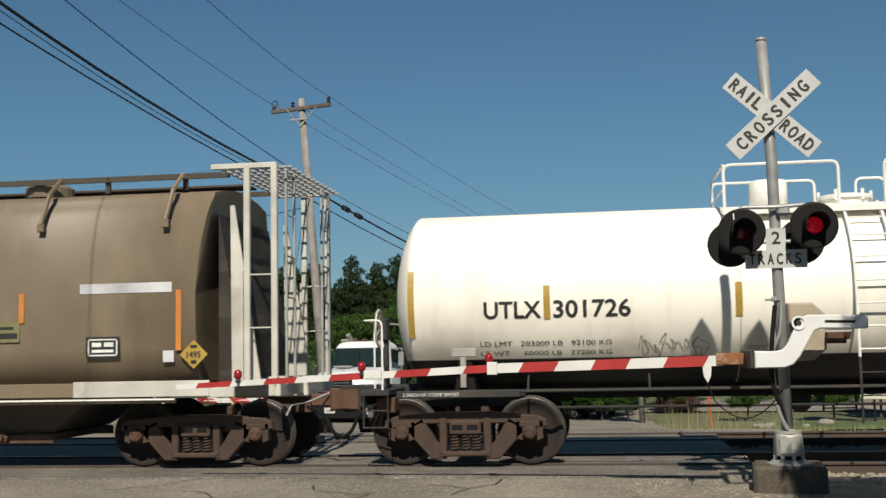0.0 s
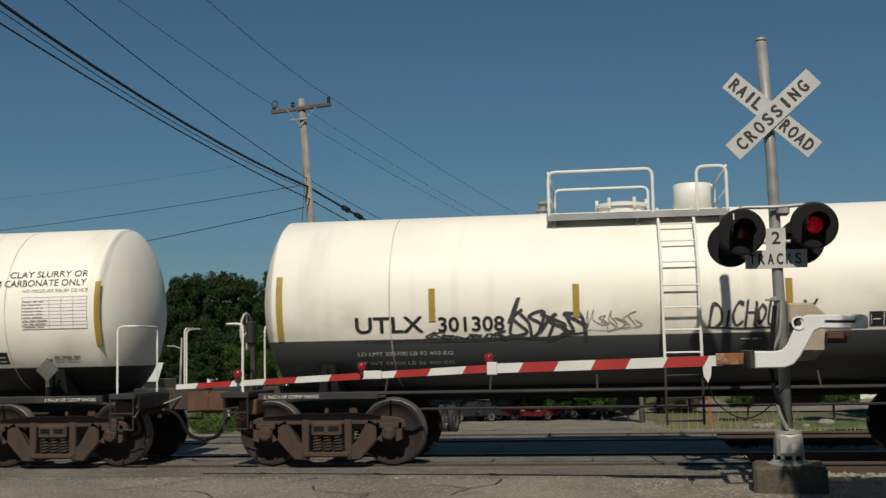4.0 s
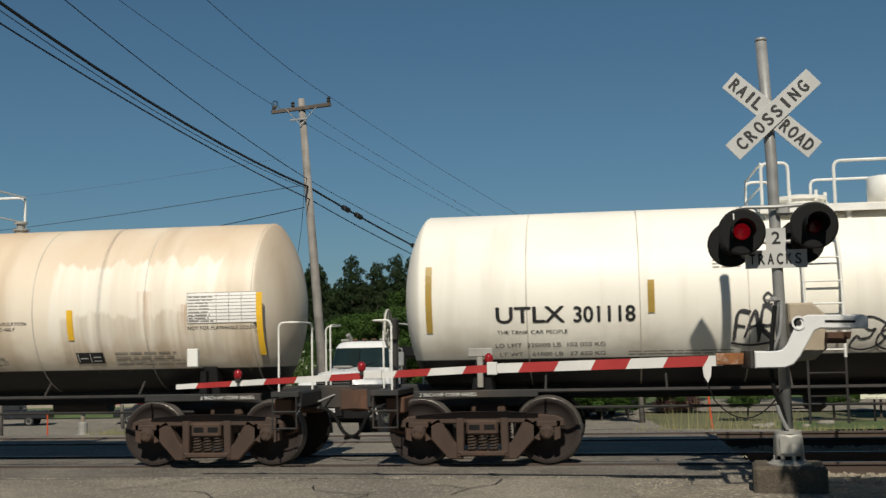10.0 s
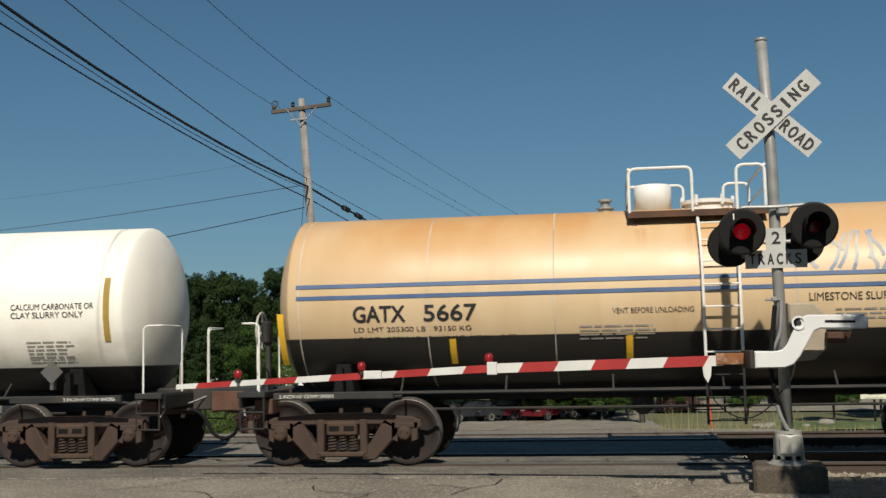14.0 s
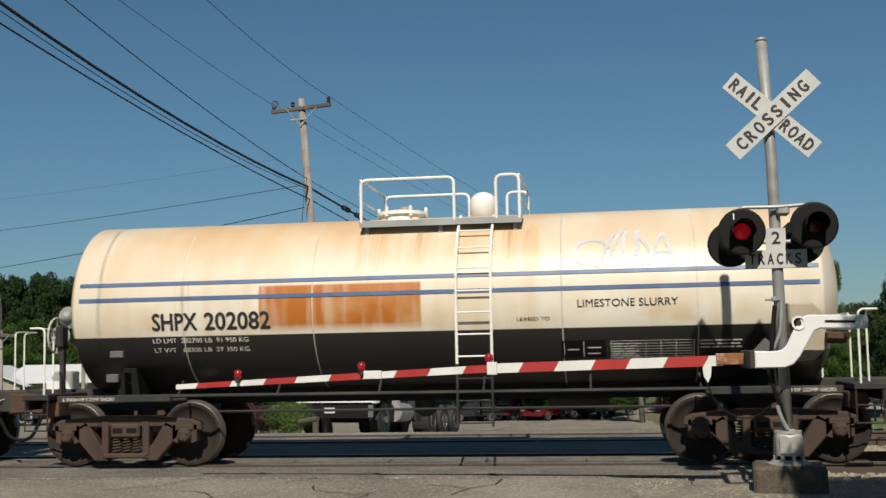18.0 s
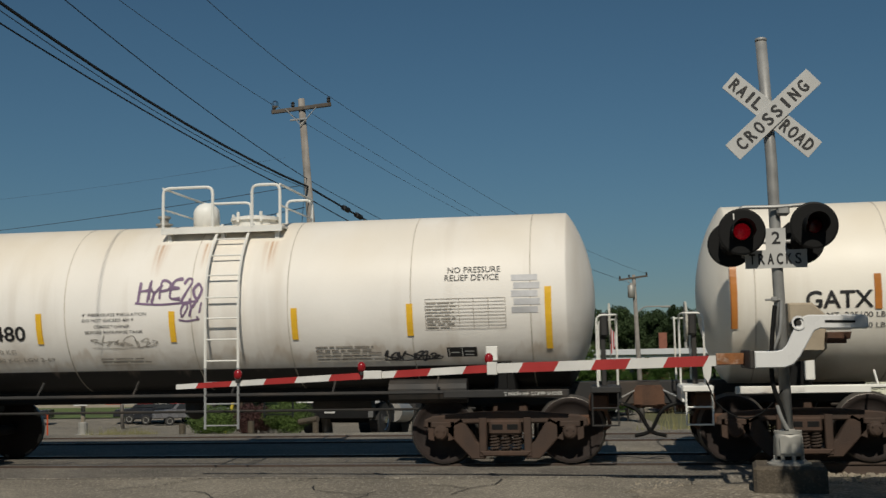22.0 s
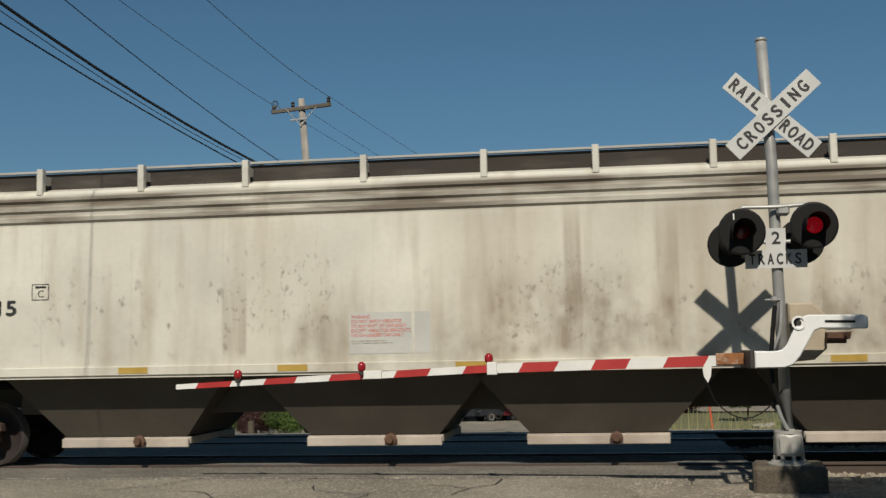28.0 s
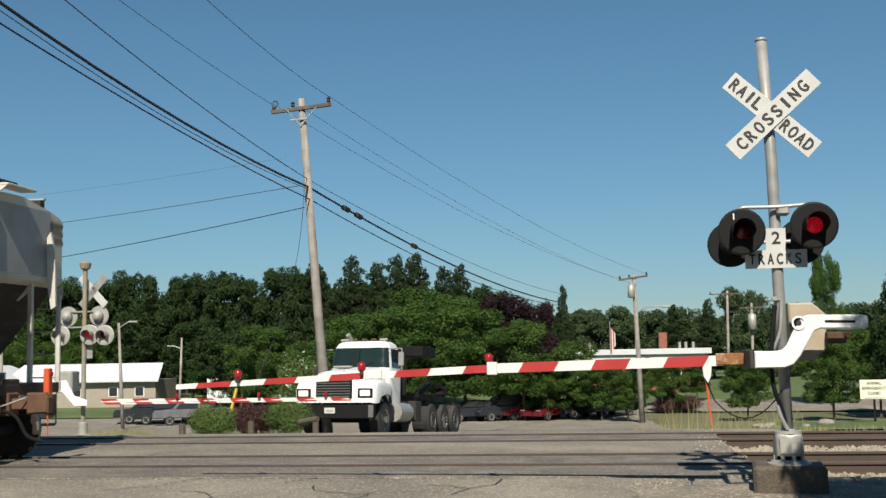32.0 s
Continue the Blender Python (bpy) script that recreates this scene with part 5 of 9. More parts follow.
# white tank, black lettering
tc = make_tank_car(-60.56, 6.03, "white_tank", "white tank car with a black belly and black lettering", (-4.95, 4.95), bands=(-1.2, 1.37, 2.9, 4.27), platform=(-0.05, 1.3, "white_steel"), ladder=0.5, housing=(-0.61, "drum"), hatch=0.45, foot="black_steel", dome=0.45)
stripes(tc, [(-5.65, 2.68, 0.93), (5.70, 2.68, 0.93)], "ochre")
stripes(tc, [(-3.77, 2.44, 0.45), (-1.22, 2.42, 0.45), (1.19, 2.45, 0.45), (3.43, 2.44, 0.45)], "ochre")
mark(tc, "UTLX", -4.63, 2.01, 0.77, 0.225)
mark(tc, "301726", -3.68, 2.01, 1.03, 0.225)
mark(tc, "LD LMT   203000 LB   92100 KG", -4.71, 1.63, 1.8, 0.075, "ink", 0.0)
mark(tc, "LT WT     60000 LB   27200 KG", -4.71, 1.50, 1.8, 0.075, "ink", 0.0)
mark(tc, "CLAY SLURRY OR", 4.30, 2.765, 1.22, 0.10, "ink", 0.006)
mark(tc, "CALCIUM CARBONATE ONLY", 3.58, 2.635, 1.93, 0.10, "ink", 0.006)
mark(tc, "NO PRESSURE RELIEF DEVICE", 4.53, 2.54, 1.02, 0.05, "pale_ink", 0.0)
chart(tc, 4.54, 2.01, 1.01, 0.46)
info_box(tc, 3.87, 1.51, 0.36, 0.21)
mark(tc, "NON-FLAMMABLE", 2.62, 1.60, 0.6, 0.05, "pale_ink", 0.0)
mark(tc, "LIQUIDS ONLY", 2.66, 1.53, 0.48, 0.05, "pale_ink", 0.0)
print_block(tc, 4.95, 1.55, 0.5, 0.12, 2, 4)
print_block(tc, -1.1, 1.50, 1.0, 0.12, 3, 5)
tag_spray(tc, -2.55, 1.45, 0.85, 0.42, 11, 8, 0.012, "pale_ink")
placard(tc[0], 5.0, 1.42, -1.36, "dull_steel")
bm = bmesh.new()
box(bm, (-4.93, -1.29, 1.28), (0.08, 0.06, 0.42), 0.01)
box(bm, (-4.93, -1.235, 1.55), (0.34, 0.03, 0.12), 0.01)
part("bracket", bm, "dusty_trim", tc[0])

# white over black tank with tags
tc = make_tank_car(-47.01, 5.62, "half_tank", "white tank car with a black lower half and graffiti tags", (-4.505, 4.505), bands=(-3.55, 3.8), platform=(-0.1, 1.25, "grey_steel"), ladder=0.42, housing=(0.72, "drum"), hatch=-0.3, valve=-1.45, foot="black_steel")
stripes(tc, [(-5.13, 2.66, 0.92), (5.02, 2.69, 0.92)], "ochre")
stripes(tc, [(-2.95, 2.44, 0.45), (-0.97, 2.45, 0.45), (1.83, 2.45, 0.45)], "ochre")
mark(tc, "UTLX", -4.04, 1.85, 0.95, 0.22)
mark(tc, "301308", -2.87, 1.85, 0.91, 0.20)
mark(tc, "THE TANK CAR PEOPLE", -4.04, 1.70, 0.98, 0.06, "ink", 0.0)
mark(tc, "LD LMT 203700 LB 92 400 KG", -4.05, 1.53, 1.35, 0.065, "white_ink", 0.0)
mark(tc, "LT WT 59300 LB 26 900 KG", -4.05, 1.40, 1.35, 0.065, "white_ink", 0.0)
info_box(tc, 2.84, 1.80, 0.36, 0.20)
chart(tc, 3.86, 1.80, 1.08, 0.42, False)
print_block(tc, 1.33, 2.59, 0.47, 0.22, 5, 7)
print_block(tc, 3.52, 1.52, 0.6, 0.14, 2, 8, "white_ink")
print_block(tc, 1.2, 1.66, 0.3, 0.05, 1, 9, "white_ink")
hand_tag(tc, "DICHOLOGY", 0.78, 1.86, 1.36, 0.27, 21, 0.026, slant=0.12, crowd=1.0)
hand_tag(tc, "YME", 3.22, 1.80, 0.62, 0.24, 22, 0.05, slant=0.1)
tag_spray(tc, -1.9, 1.75, 1.0, 0.5, 23, 6, 0.045)
tag_spray(tc, -3.0, 1.72, 1.1, 0.13, 24, 9, 0.022)
tag_spray(tc, -0.85, 1.83, 0.7, 0.25, 25, 6, 0.012, "pale_ink")
placard(tc[0], 4.35, 1.42, -1.36, "black_steel")

# stained cream tank
tc = make_tank_car(-34.09, 5.60, "cream_tank", "stained cream tank car with rusty runs and black lettering", (-4.475, 4.475), bands=(-3.57, -1.83, 0.13, 1.89, 3.61, 5.195), platform=(-0.4, 1.0, "white_steel"), ladder=-0.7, housing=(0.15, "dome"), rails="high", hatch=-0.45, valve=1.0, foot="dull_steel")
stripes(tc, [(-5.33, 2.30, 0.82), (5.32, 2.46, 0.92)], "yellow")
stripes(tc, [(-2.21, 2.27, 0.44), (0.36, 2.27, 0.44), (2.47, 2.27, 0.44)], "yellow")
mark(tc, "GATX", -4.24, 1.86, 0.82, 0.21)
mark(tc, "65502", -3.12, 1.85, 0.84, 0.21)
mark(tc, "LD LMT  205000 LBS  93000 KG", -4.22, 1.64, 1.7, 0.07, "ink", 0.0)
mark(tc, "LT WT  58000 LBS  26300 KG  DEC. 2 12-1992", -4.22, 1.51, 2.35, 0.065, "ink", 0.0)
mark(tc, "CONSULT OWNER", -1.76, 2.08, 0.62, 0.05, "ink", 0.0)
mark(tc, "BEFORE REPAIRING TANK", -1.91, 2.0, 0.88, 0.05, "ink", 0.0)
print_block(tc, -1.85, 1.63, 0.5, 0.14, 2, 15)
mark(tc, "4\" FIBERGLASS INSULATION", 0.81, 2.07, 0.98, 0.05, "ink", 0.0)
mark(tc, "DO NOT EXCEED 400 F", 0.81, 1.99, 0.8, 0.05, "ink", 0.0)
chart(tc, 4.25, 2.04, 1.03, 0.43)
mark(tc, "NOT FOR FLAMMABLE LIQUIDS", 4.25, 1.95, 1.05, 0.05, "ink", 0.0)
info_box(tc, 2.49, 1.50, 0.42, 0.19)
print_block(tc, 3.09, 1.46, 1.1, 0.28, 4, 16)
print_block(tc, 0.65, 1.48, 0.8, 0.2, 3, 17)
washed(tc, -5.15, -1.55, 1.45, 2.62, (0.83, 0.775, 0.67), 0.95, 0.25, 1.0)
washed(tc, 2.15, 4.75, 1.72, 2.96, (0.83, 0.78, 0.68), 0.9, 0.55, 5.0)
washed(tc, 2.3, 5.2, 1.42, 2.25, (0.34, 0.25, 0.16), 0.5, 0.9, 9.0)
washed(tc, -4.75, -4.25, 1.58, 1.84, (0.42, 0.31, 0.22), 0.85, 0.5, 2.0)
washed(tc, -1.75, -0.95, 1.55, 1.74, (0.85, 0.81, 0.72), 0.9, 0.2, 4.0)
patch(tc, -0.05 - 2.08, 1.96, 0.06, 0.06, "blue_dot", "dot")
tag_spray(tc, 0.05, 1.50, 0.6, 0.35, 31, 6, 0.012, "pale_ink")
rust_runs(tc, [(-1.3, 3.2, 0.6), (0.5, 3.25, 0.8), (3.6, 2.5, 1.0), (4.2, 2.3, 0.8)], 7)
for c, d in (((4.35, -1.28, 1.55), (0.16, 0.08, 0.26)), ((-4.48, -1.28, 1.50), (0.12, 0.10, 0.34))):
    bm = bmesh.new()
    box(bm, c, d, 0.01)
    part("bracket", bm, "white_steel", tc[0])

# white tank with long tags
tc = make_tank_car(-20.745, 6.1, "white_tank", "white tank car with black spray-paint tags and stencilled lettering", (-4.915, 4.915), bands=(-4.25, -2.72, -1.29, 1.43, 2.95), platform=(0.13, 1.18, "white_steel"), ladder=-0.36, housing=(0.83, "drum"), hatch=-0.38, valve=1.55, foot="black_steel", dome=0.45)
stripes(tc, [(-5.60, 2.74, 0.93), (5.52, 2.73, 0.93)], "ochre")
stripes(tc, [(-2.57, 2.48, 0.44), (0.51, 2.48, 0.44), (3.12, 2.5, 0.44)], "ochre")
mark(tc, "UTLX", -4.67, 1.945, 0.93, 0.215)
mark(tc, "301118", -3.61, 1.94, 0.82, 0.21)
mark(tc, "THE TANK CAR PEOPLE", -4.67, 1.79, 0.97, 0.055, "ink", 0.0)
mark(tc, "LD LMT  225000 LB  102 050 KG", -4.70, 1.61, 1.5, 0.065, "ink", 0.0)
mark(tc, "LT WT    61000 LB   27 650 KG", -4.65, 1.49, 1.45, 0.065, "ink", 0.0)
mark(tc, "CALCIUM CARBONATE OR", 4.05, 2.29, 1.28, 0.085, "ink", 0.004)
mark(tc, "CLAY SLURRY ONLY", 4.05, 2.17, 1.12, 0.085, "ink", 0.004)
print_block(tc, -1.75, 2.62, 0.45, 0.14, 3, 18)
print_block(tc, 4.25, 1.50, 0.75, 0.42, 7, 19)
print_block(tc, -2.89, 1.48, 1.45, 0.10, 2, 20)
info_box(tc, 3.04, 1.52, 0.36, 0.20)
for c, d in (((-4.9, -1.24, 1.55), (0.34, 0.03, 0.12)), ((-4.9, -1.29, 1.28), (0.08, 0.06, 0.42))):
    bm = bmesh.new()
    box(bm, c, d, 0.01)
    part("bracket", bm, "dusty_trim", tc[0])
hand_tag(tc, "FARN", -1.52, 1.66, 0.64, 0.42, 41, 0.034, slant=0.12, crowd=1.3)
hand_tag(tc, "O", -1.12, 2.13, 0.14, 0.14, 44, 0.028, slant=0.0)
hand_tag(tc, "JEYP", -0.05, 1.56, 1.75, 0.36, 42, 0.026, slant=0.3, crowd=0.9, hollow=0.24)
hand_tag(tc, "EARNER", 2.18, 1.72, 0.98, 0.34, 43, 0.032, slant=0.1, crowd=1.25)
placard(tc[0], 4.75, 1.38, -1.36, "dull_steel")

# tan tank with blue stripes
tc = make_tank_car(-7.3, 5.6, "orange_tank", "weathered tan tank car with blue stripes and a black belly", (-4.5, 4.5), bands=(-5.07, -3.24, -1.48, 1.72, 3.46), platform=(0.5, 0.95, "rust"), ladder=0.74, housing=(-0.06, "drum"), hatch=0.72, valve=-0.75, foot="black_steel")
car, tank, R, zc = tc
for z in (2.48, 2.32):
    part("stripe", wrap(rects([(0, 0, 10.13, 0.055)]), -5.1, z, R, zc, 0.009), "blue", tank)
stripes(tc, [(-5.33, 2.14, 0.80), (-2.9, 1.75, 0.42), (-0.48, 1.75, 0.38), (1.57, 1.77, 0.40), (3.21, 1.70, 0.38), (5.2, 2.13, 0.8)], "yellow")
mark(tc, "GATX", -4.28, 2.0, 0.73, 0.22)
mark(tc, "5667", -3.28, 2.0, 0.73, 0.22)
mark(tc, "LD LMT 205300 LB   93150 KG", -4.28, 1.86, 1.65, 0.07, "ink", 0.0)
mark(tc, "LT WT   57700 LB   26150 KG  NEW    8-97", -4.28, 1.73, 2.27, 0.07, "ink", 0.0)
mark(tc, "VENT BEFORE UNLOADING", -0.70, 2.04, 1.08, 0.075, "ink", 0.0)
mark(tc, "LIMESTONE SLURRY", 1.87, 2.15, 1.17, 0.10, "ink", 0.004)
print_block(tc, -1.15, 1.70, 1.2, 0.24, 4, 51)
print_block(tc, 2.2, 1.90, 1.0, 0.18, 3, 52)
logo_strokes(tc, 1.87, 2.54, 1.33, 0.62, "blue_logo")
rust_runs(tc, [(0.45, 3.22, 0.8), (1.05, 3.2, 0.7), (-0.3, 3.2, 0.3)], 3)
info_box(tc, 3.57, 1.82, 0.39, 0.23)
patch(tc, 4.07, 1.84, 1.06, 0.40, "pale_patch", "white_panel")
part("small_print", wrap(bars(0.95, 0.34, 6, 53), 4.12, 1.87, R, zc, 0.009), "pale_ink", tank)
placard(tc[0], 4.36, 1.48, -1.34, "dull_steel")
tc2 = tc

# white tank with blue stripes, rust and black lower half
tc = make_tank_car(5.73, 5.62, "rust_tank", "rust-stained white tank car with blue stripes and a black lower half", (-4.51, 4.51), bands=(-3.59, -1.68, 1.81, 3.62), platform=(0.1, 1.17, "grey_steel"), ladder=0.61, housing=(0.63, "dome"), hatch=-0.6, valve=-0.55, foot="black_steel")
car, tank, R, zc = tc
for z in (2.59, 2.37):
    part("stripe", wrap(rects([(0, 0, 10.35, 0.055)]), -5.15, z, R, zc, 0.009), "blue", tank)
mark(tc, "SHPX", -4.04, 1.95, 0.66, 0.24)
mark(tc, "202082", -3.26, 1.95, 0.96, 0.24)
mark(tc, "LD LMT  202700 LB  91 950 KG", -4.06, 1.77, 1.42, 0.07, "white_ink", 0.0)
mark(tc, "LT WT   60300 LB  27 350 KG", -4.06, 1.64, 1.42, 0.07, "white_ink", 0.0)
mark(tc, "LIMESTONE SLURRY", 2.02, 2.14, 1.34, 0.10, "ink", 0.006)
mark(tc, "LEASED TO", 1.19, 1.97, 0.45, 0.05, "ink", 0.0)
logo_strokes(tc, 1.97, 2.68, 1.4, 0.62, "logo")
rust_runs(tc, [(-0.95, 3.25, 0.8), (-0.76, 3.25, 0.65), (-0.2, 3.25, 0.5), (1.1, 3.25, 0.55), (1.27, 3.25, 0.4), (-3.6, 2.6, 0.9)], 4)
washed(tc, -1.15, 1.55, 2.66, 3.32, (0.56, 0.36, 0.18), 0.5, 0.8, 3.0)
info_box(tc, 1.78, 1.46, 0.60, 0.28, "black", "white_ink")
chart(tc, 2.45, 1.36, 1.12, 0.40, False, "white_ink")
chart(tc, 4.76, 1.52, 0.56, 0.32, False, "white_ink")
print_block(tc, 3.65, 1.56, 0.64, 0.16, 3, 61, "white_ink")
print_block(tc, 4.8, 1.92, 0.5, 0.08, 2, 62)
placard(car, 4.46, 1.50, -1.33, "dull_steel")
for c, d in (((-4.55, -1.30, 1.62), (0.20, 0.06, 0.10)), ((-4.6, -1.32, 1.28), (0.18, 0.06, 0.12))):
    bm = bmesh.new()
    box(bm, c, d, 0.01)
    part("bracket", bm, "dull_steel", car)

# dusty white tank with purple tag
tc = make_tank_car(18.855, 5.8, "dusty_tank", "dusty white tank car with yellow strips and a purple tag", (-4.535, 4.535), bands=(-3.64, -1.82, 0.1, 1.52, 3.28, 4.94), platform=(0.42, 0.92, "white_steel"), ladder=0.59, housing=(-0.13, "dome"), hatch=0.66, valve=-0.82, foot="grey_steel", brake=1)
stripes(tc, [(-5.36, 2.42, 0.85), (5.18, 2.43, 0.88)], "yellow")
stripes(tc, [(-2.22, 2.23, 0.45), (-0.19, 2.22, 0.45), (1.61, 2.22, 0.45), (3.26, 2.24, 0.45)], "yellow")
mark(tc, "GATX", -4.32, 1.855, 0.81, 0.21)
mark(tc, "65480", -3.28, 1.85, 0.83, 0.21)
mark(tc, "LD LMT  205400 LBS   93150 KG", -4.32, 1.66, 1.68, 0.065, "pale_ink", 0.0)
mark(tc, "LT WT    57800 LBS   26180 KG  LGV 2-89", -4.32, 1.54, 2.25, 0.065, "pale_ink", 0.0)
mark(tc, "4\" FIBERGLASS INSULATION", -1.55, 2.17, 0.98, 0.045, "ink", 0.0)
mark(tc, "DO NOT EXCEED 400 F", -1.55, 2.09, 0.78, 0.045, "ink", 0.0)
mark(tc, "CONSULT OWNER", -1.38, 2.0, 0.55, 0.045, "ink", 0.0)
mark(tc, "BEFORE REPAIRING TANK", -1.52, 1.92, 0.88, 0.045, "ink", 0.0)
mark(tc, "NO PRESSURE", 3.80, 2.65, 0.73, 0.085, "ink", 0.002)
mark(tc, "RELIEF DEVICE", 3.76, 2.54, 0.75, 0.085, "ink", 0.002)
chart(tc, 3.48, 1.88, 1.12, 0.42, False)
rust_runs(tc, [(-0.45, 3.2, 0.5), (0.25, 3.2, 0.4), (1.2, 3.2, 0.5)], 6)
print_block(tc, 1.88, 1.48, 1.0, 0.27, 5, 71)
print_block(tc, -1.35, 1.50, 0.85, 0.12, 2, 72)
info_box(tc, 3.75, 1.50, 0.42, 0.16)
for k in range(5):
    patch(tc, 4.68 + 0.03 * (k % 2), 2.08 + 0.11 * k, 0.36, 0.085, "logo")
washed(tc, -4.85, -4.2, 1.62, 1.86, (0.46, 0.35, 0.26), 0.8, 0.5, 2.0)
washed(tc, -5.2, 5.3, 1.40, 1.62, (0.45, 0.36, 0.27), 0.5, 0.9, 6.0)
hand_tag(tc, "HYPE20", -0.72, 2.38, 0.98, 0.28, 73, 0.03, "graf_purple", 0.1)
hand_tag(tc, "OY!", -0.08, 2.12, 0.32, 0.20, 74, 0.026, "graf_purple", 0.2)
tag_spray(tc, 2.88, 1.47, 0.75, 0.15, 76, 8, 0.028)
tag_spray(tc, -1.4, 1.72, 0.9, 0.18, 75, 7, 0.010, "pale_ink")
for c, d in (((-4.55, -1.30, 1.48), (0.14, 0.10, 0.44)), ((4.40, -1.30, 1.53), (0.16, 0.10, 0.20))):
    bm = bmesh.new()
    box(bm, c, d, 0.01)
    part("bracket", bm, "white_steel", tc[0])
bm = bmesh.new()
cyl(bm, (2.9, -0.85, 1.02), (4.0, -0.85, 1.02), 0.17, 14)
part("air_reservoir", bm, "black_steel", tc[0])

# off-white tank with white running gear
tc = make_tank_car(31.87, 5.77, "clean_tank", "off-white tank car with brown strips, grey patch and white side rails", (-4.51, 4.51), bands=(-5.09, -3.34, -1.61, 1.7, 3.59), platform=(-0.55, 0.95, "white_steel"), ladder=-0.76, housing=(0.02, "dome"), hatch=-0.8, valve=0.75, side="white_steel", belly=False)
stripes(tc, [(-5.37, 2.70, 0.92), (-3.53, 2.48, 0.46), (-1.62, 2.47, 0.46), (0.62, 2.46, 0.46), (2.63, 2.48, 0.46), (5.24, 2.71, 0.92)], "orange")
mark(tc, "GATX", -4.44, 2.05, 0.84, 0.22)
mark(tc, "65462", -3.40, 2.05, 0.89, 0.22)
mark(tc, "LD LMT  205100 LB  93050 KG", -4.42, 1.92, 1.54, 0.07, "ink", 0.0)
mark(tc, "LT WT     57900 LB  26250 KG", -4.42, 1.78, 1.54, 0.07, "ink", 0.0)
mark(tc, "LGV 1-89", -4.42, 1.64, 0.45, 0.07, "ink", 0.0)
for k, (s, w) in enumerate((("FIBERGLASS INSULATION", 0.72), ("DO NOT EXCEED 400 F", 0.66), ("CONSULT OWNER BEFORE", 0.76), ("REPAIRING TANK", 0.5), ("PROTECT TANK INTERIOR COATING", 1.0), ("WHEN ENTERING TANK", 0.7), ("WEAR CLEAN RUBBER SOLED SHOES", 1.08), ("TOOLS MUST BE PROTECTED", 0.85))):
    mark(tc, s, -2.5, 2.18 - k * 0.095, w, 0.045, "pale_ink", 0.0)
print_block(tc, -2.5, 1.34, 1.1, 0.14, 2, 81)
patch(tc, -0.51, 1.56, 1.16, 0.85, "patch")
rust_runs(tc, [(-1.38, 3.2, 0.75), (-1.1, 3.22, 0.5), (-0.5, 3.22, 0.45), (0.25, 3.2, 0.8)], 5)
patch(tc, 0.70, 1.99, 0.75, 0.28, "decal_yellow", "hotline_decal")
part("small_print", wrap(rects([(0.03 + 0.058 * k, 0.04, 0.042, 0.085) for k in range(12) if k not in (3, 7)] + [(0.03 + 0.058 * k, 0.075, 0.03, 0.015) for k in (3, 7)]), 0.70, 1.99, tc[2], tc[3], 0.010), "ink", tc[1])
part("small_print", wrap(bars(0.60, 0.11, 3, 47, 0.45), 0.76, 2.145, tc[2], tc[3], 0.010), "pale_ink", tc[1])
print_block(tc, 0.66, 1.62, 0.9, 0.32, 6, 82)
mark(tc, "CLAY SLURRY", 4.0, 2.50, 0.75, 0.10, "ink", 0.004)
patch(tc, 4.80, 2.51, 0.28, 0.09, "faded_tan")
chart(tc, 3.98, 1.80, 1.07, 0.46)
print_block(tc, 4.0, 2.34, 0.7, 0.08, 2, 83)
print_block(tc, 2.44, 1.57, 0.62, 0.32, 5, 84)
info_box(tc, 3.11, 1.65, 0.44, 0.23)
placard(tc[0], 4.55, 1.35, -1.40, "white_steel")
for c, d in (((-4.45, -1.30, 1.42), (0.12, 0.10, 0.62)), ((4.45, -1.30, 1.42), (0.12, 0.10, 0.62))):
    bm = bmesh.new()
    box(bm, c, d, 0.01)
    part("bracket", bm, "white_steel", tc[0])
bm = bmesh.new()
cyl(bm, (-2.35, -0.55, 0.80), (-1.35, -0.55, 0.80), 0.19, 14)
part("air_reservoir", bm, "black_steel", tc[0])
bm = bmesh.new()
lathe(bm, [(0, 0.06), (0, 0.15), (0.04, 0.17), (0.30, 0.16), (0.36, 0.11), (0.40, 0.03)], "x", 14, (-1.2, -0.5, 0.82))
part("brake_cylinder", bm, "truck_cast", tc[0])
bm = bmesh.new()
for a, b in (((-3.6, -0.45, 0.62), (-0.9, -0.45, 0.66)), ((-0.95, -0.5, 1.0), (-0.9, -0.5, 0.56)), ((-2.7, -0.5, 1.0), (-2.62, -0.5, 0.55)), ((-0.8, -0.4, 0.84), (3.4, -0.4, 0.62))):
    cyl(bm, a, b, 0.028, 6)
part("brake_rigging", bm, "truck_cast", tc[0])
for u in (-4.45, 4.45):
    bm = bmesh.new()
    box(bm, (u, -1.37, 1.74), (0.16, 0.02, 0.07))
    part("red_tip", bm, "gate_red", tc[0])

# ---- hopper cars ----
def hopper_body(car, half, paint, prof_fn, sec_fn, nx):
    """A body shell of upright cross sections whose lower edge follows prof_fn along the car."""
    bm = bmesh.new()
    rows = []
    for u in nx:
        low = prof_fn(u)
        sec = sec_fn(low)
        rows.append([bm.verts.new((u, y, z)) for y, z in sec])
    fs = []
    for a, b in zip(rows, rows[1:]):
        for i in range(len(a) - 1):
            fs.append(bm.faces.new((a[i], b[i], b[i + 1], a[i + 1])))
        fs.append(bm.faces.new((a[-1], b[-1], b[0], a[0])))
    fs.append(bm.faces.new(list(reversed(rows[0]))))
    fs.append(bm.faces.new(rows[-1]))
    bmesh.ops.recalc_face_normals(bm, faces=fs)
    return part("body", bm, paint, car)

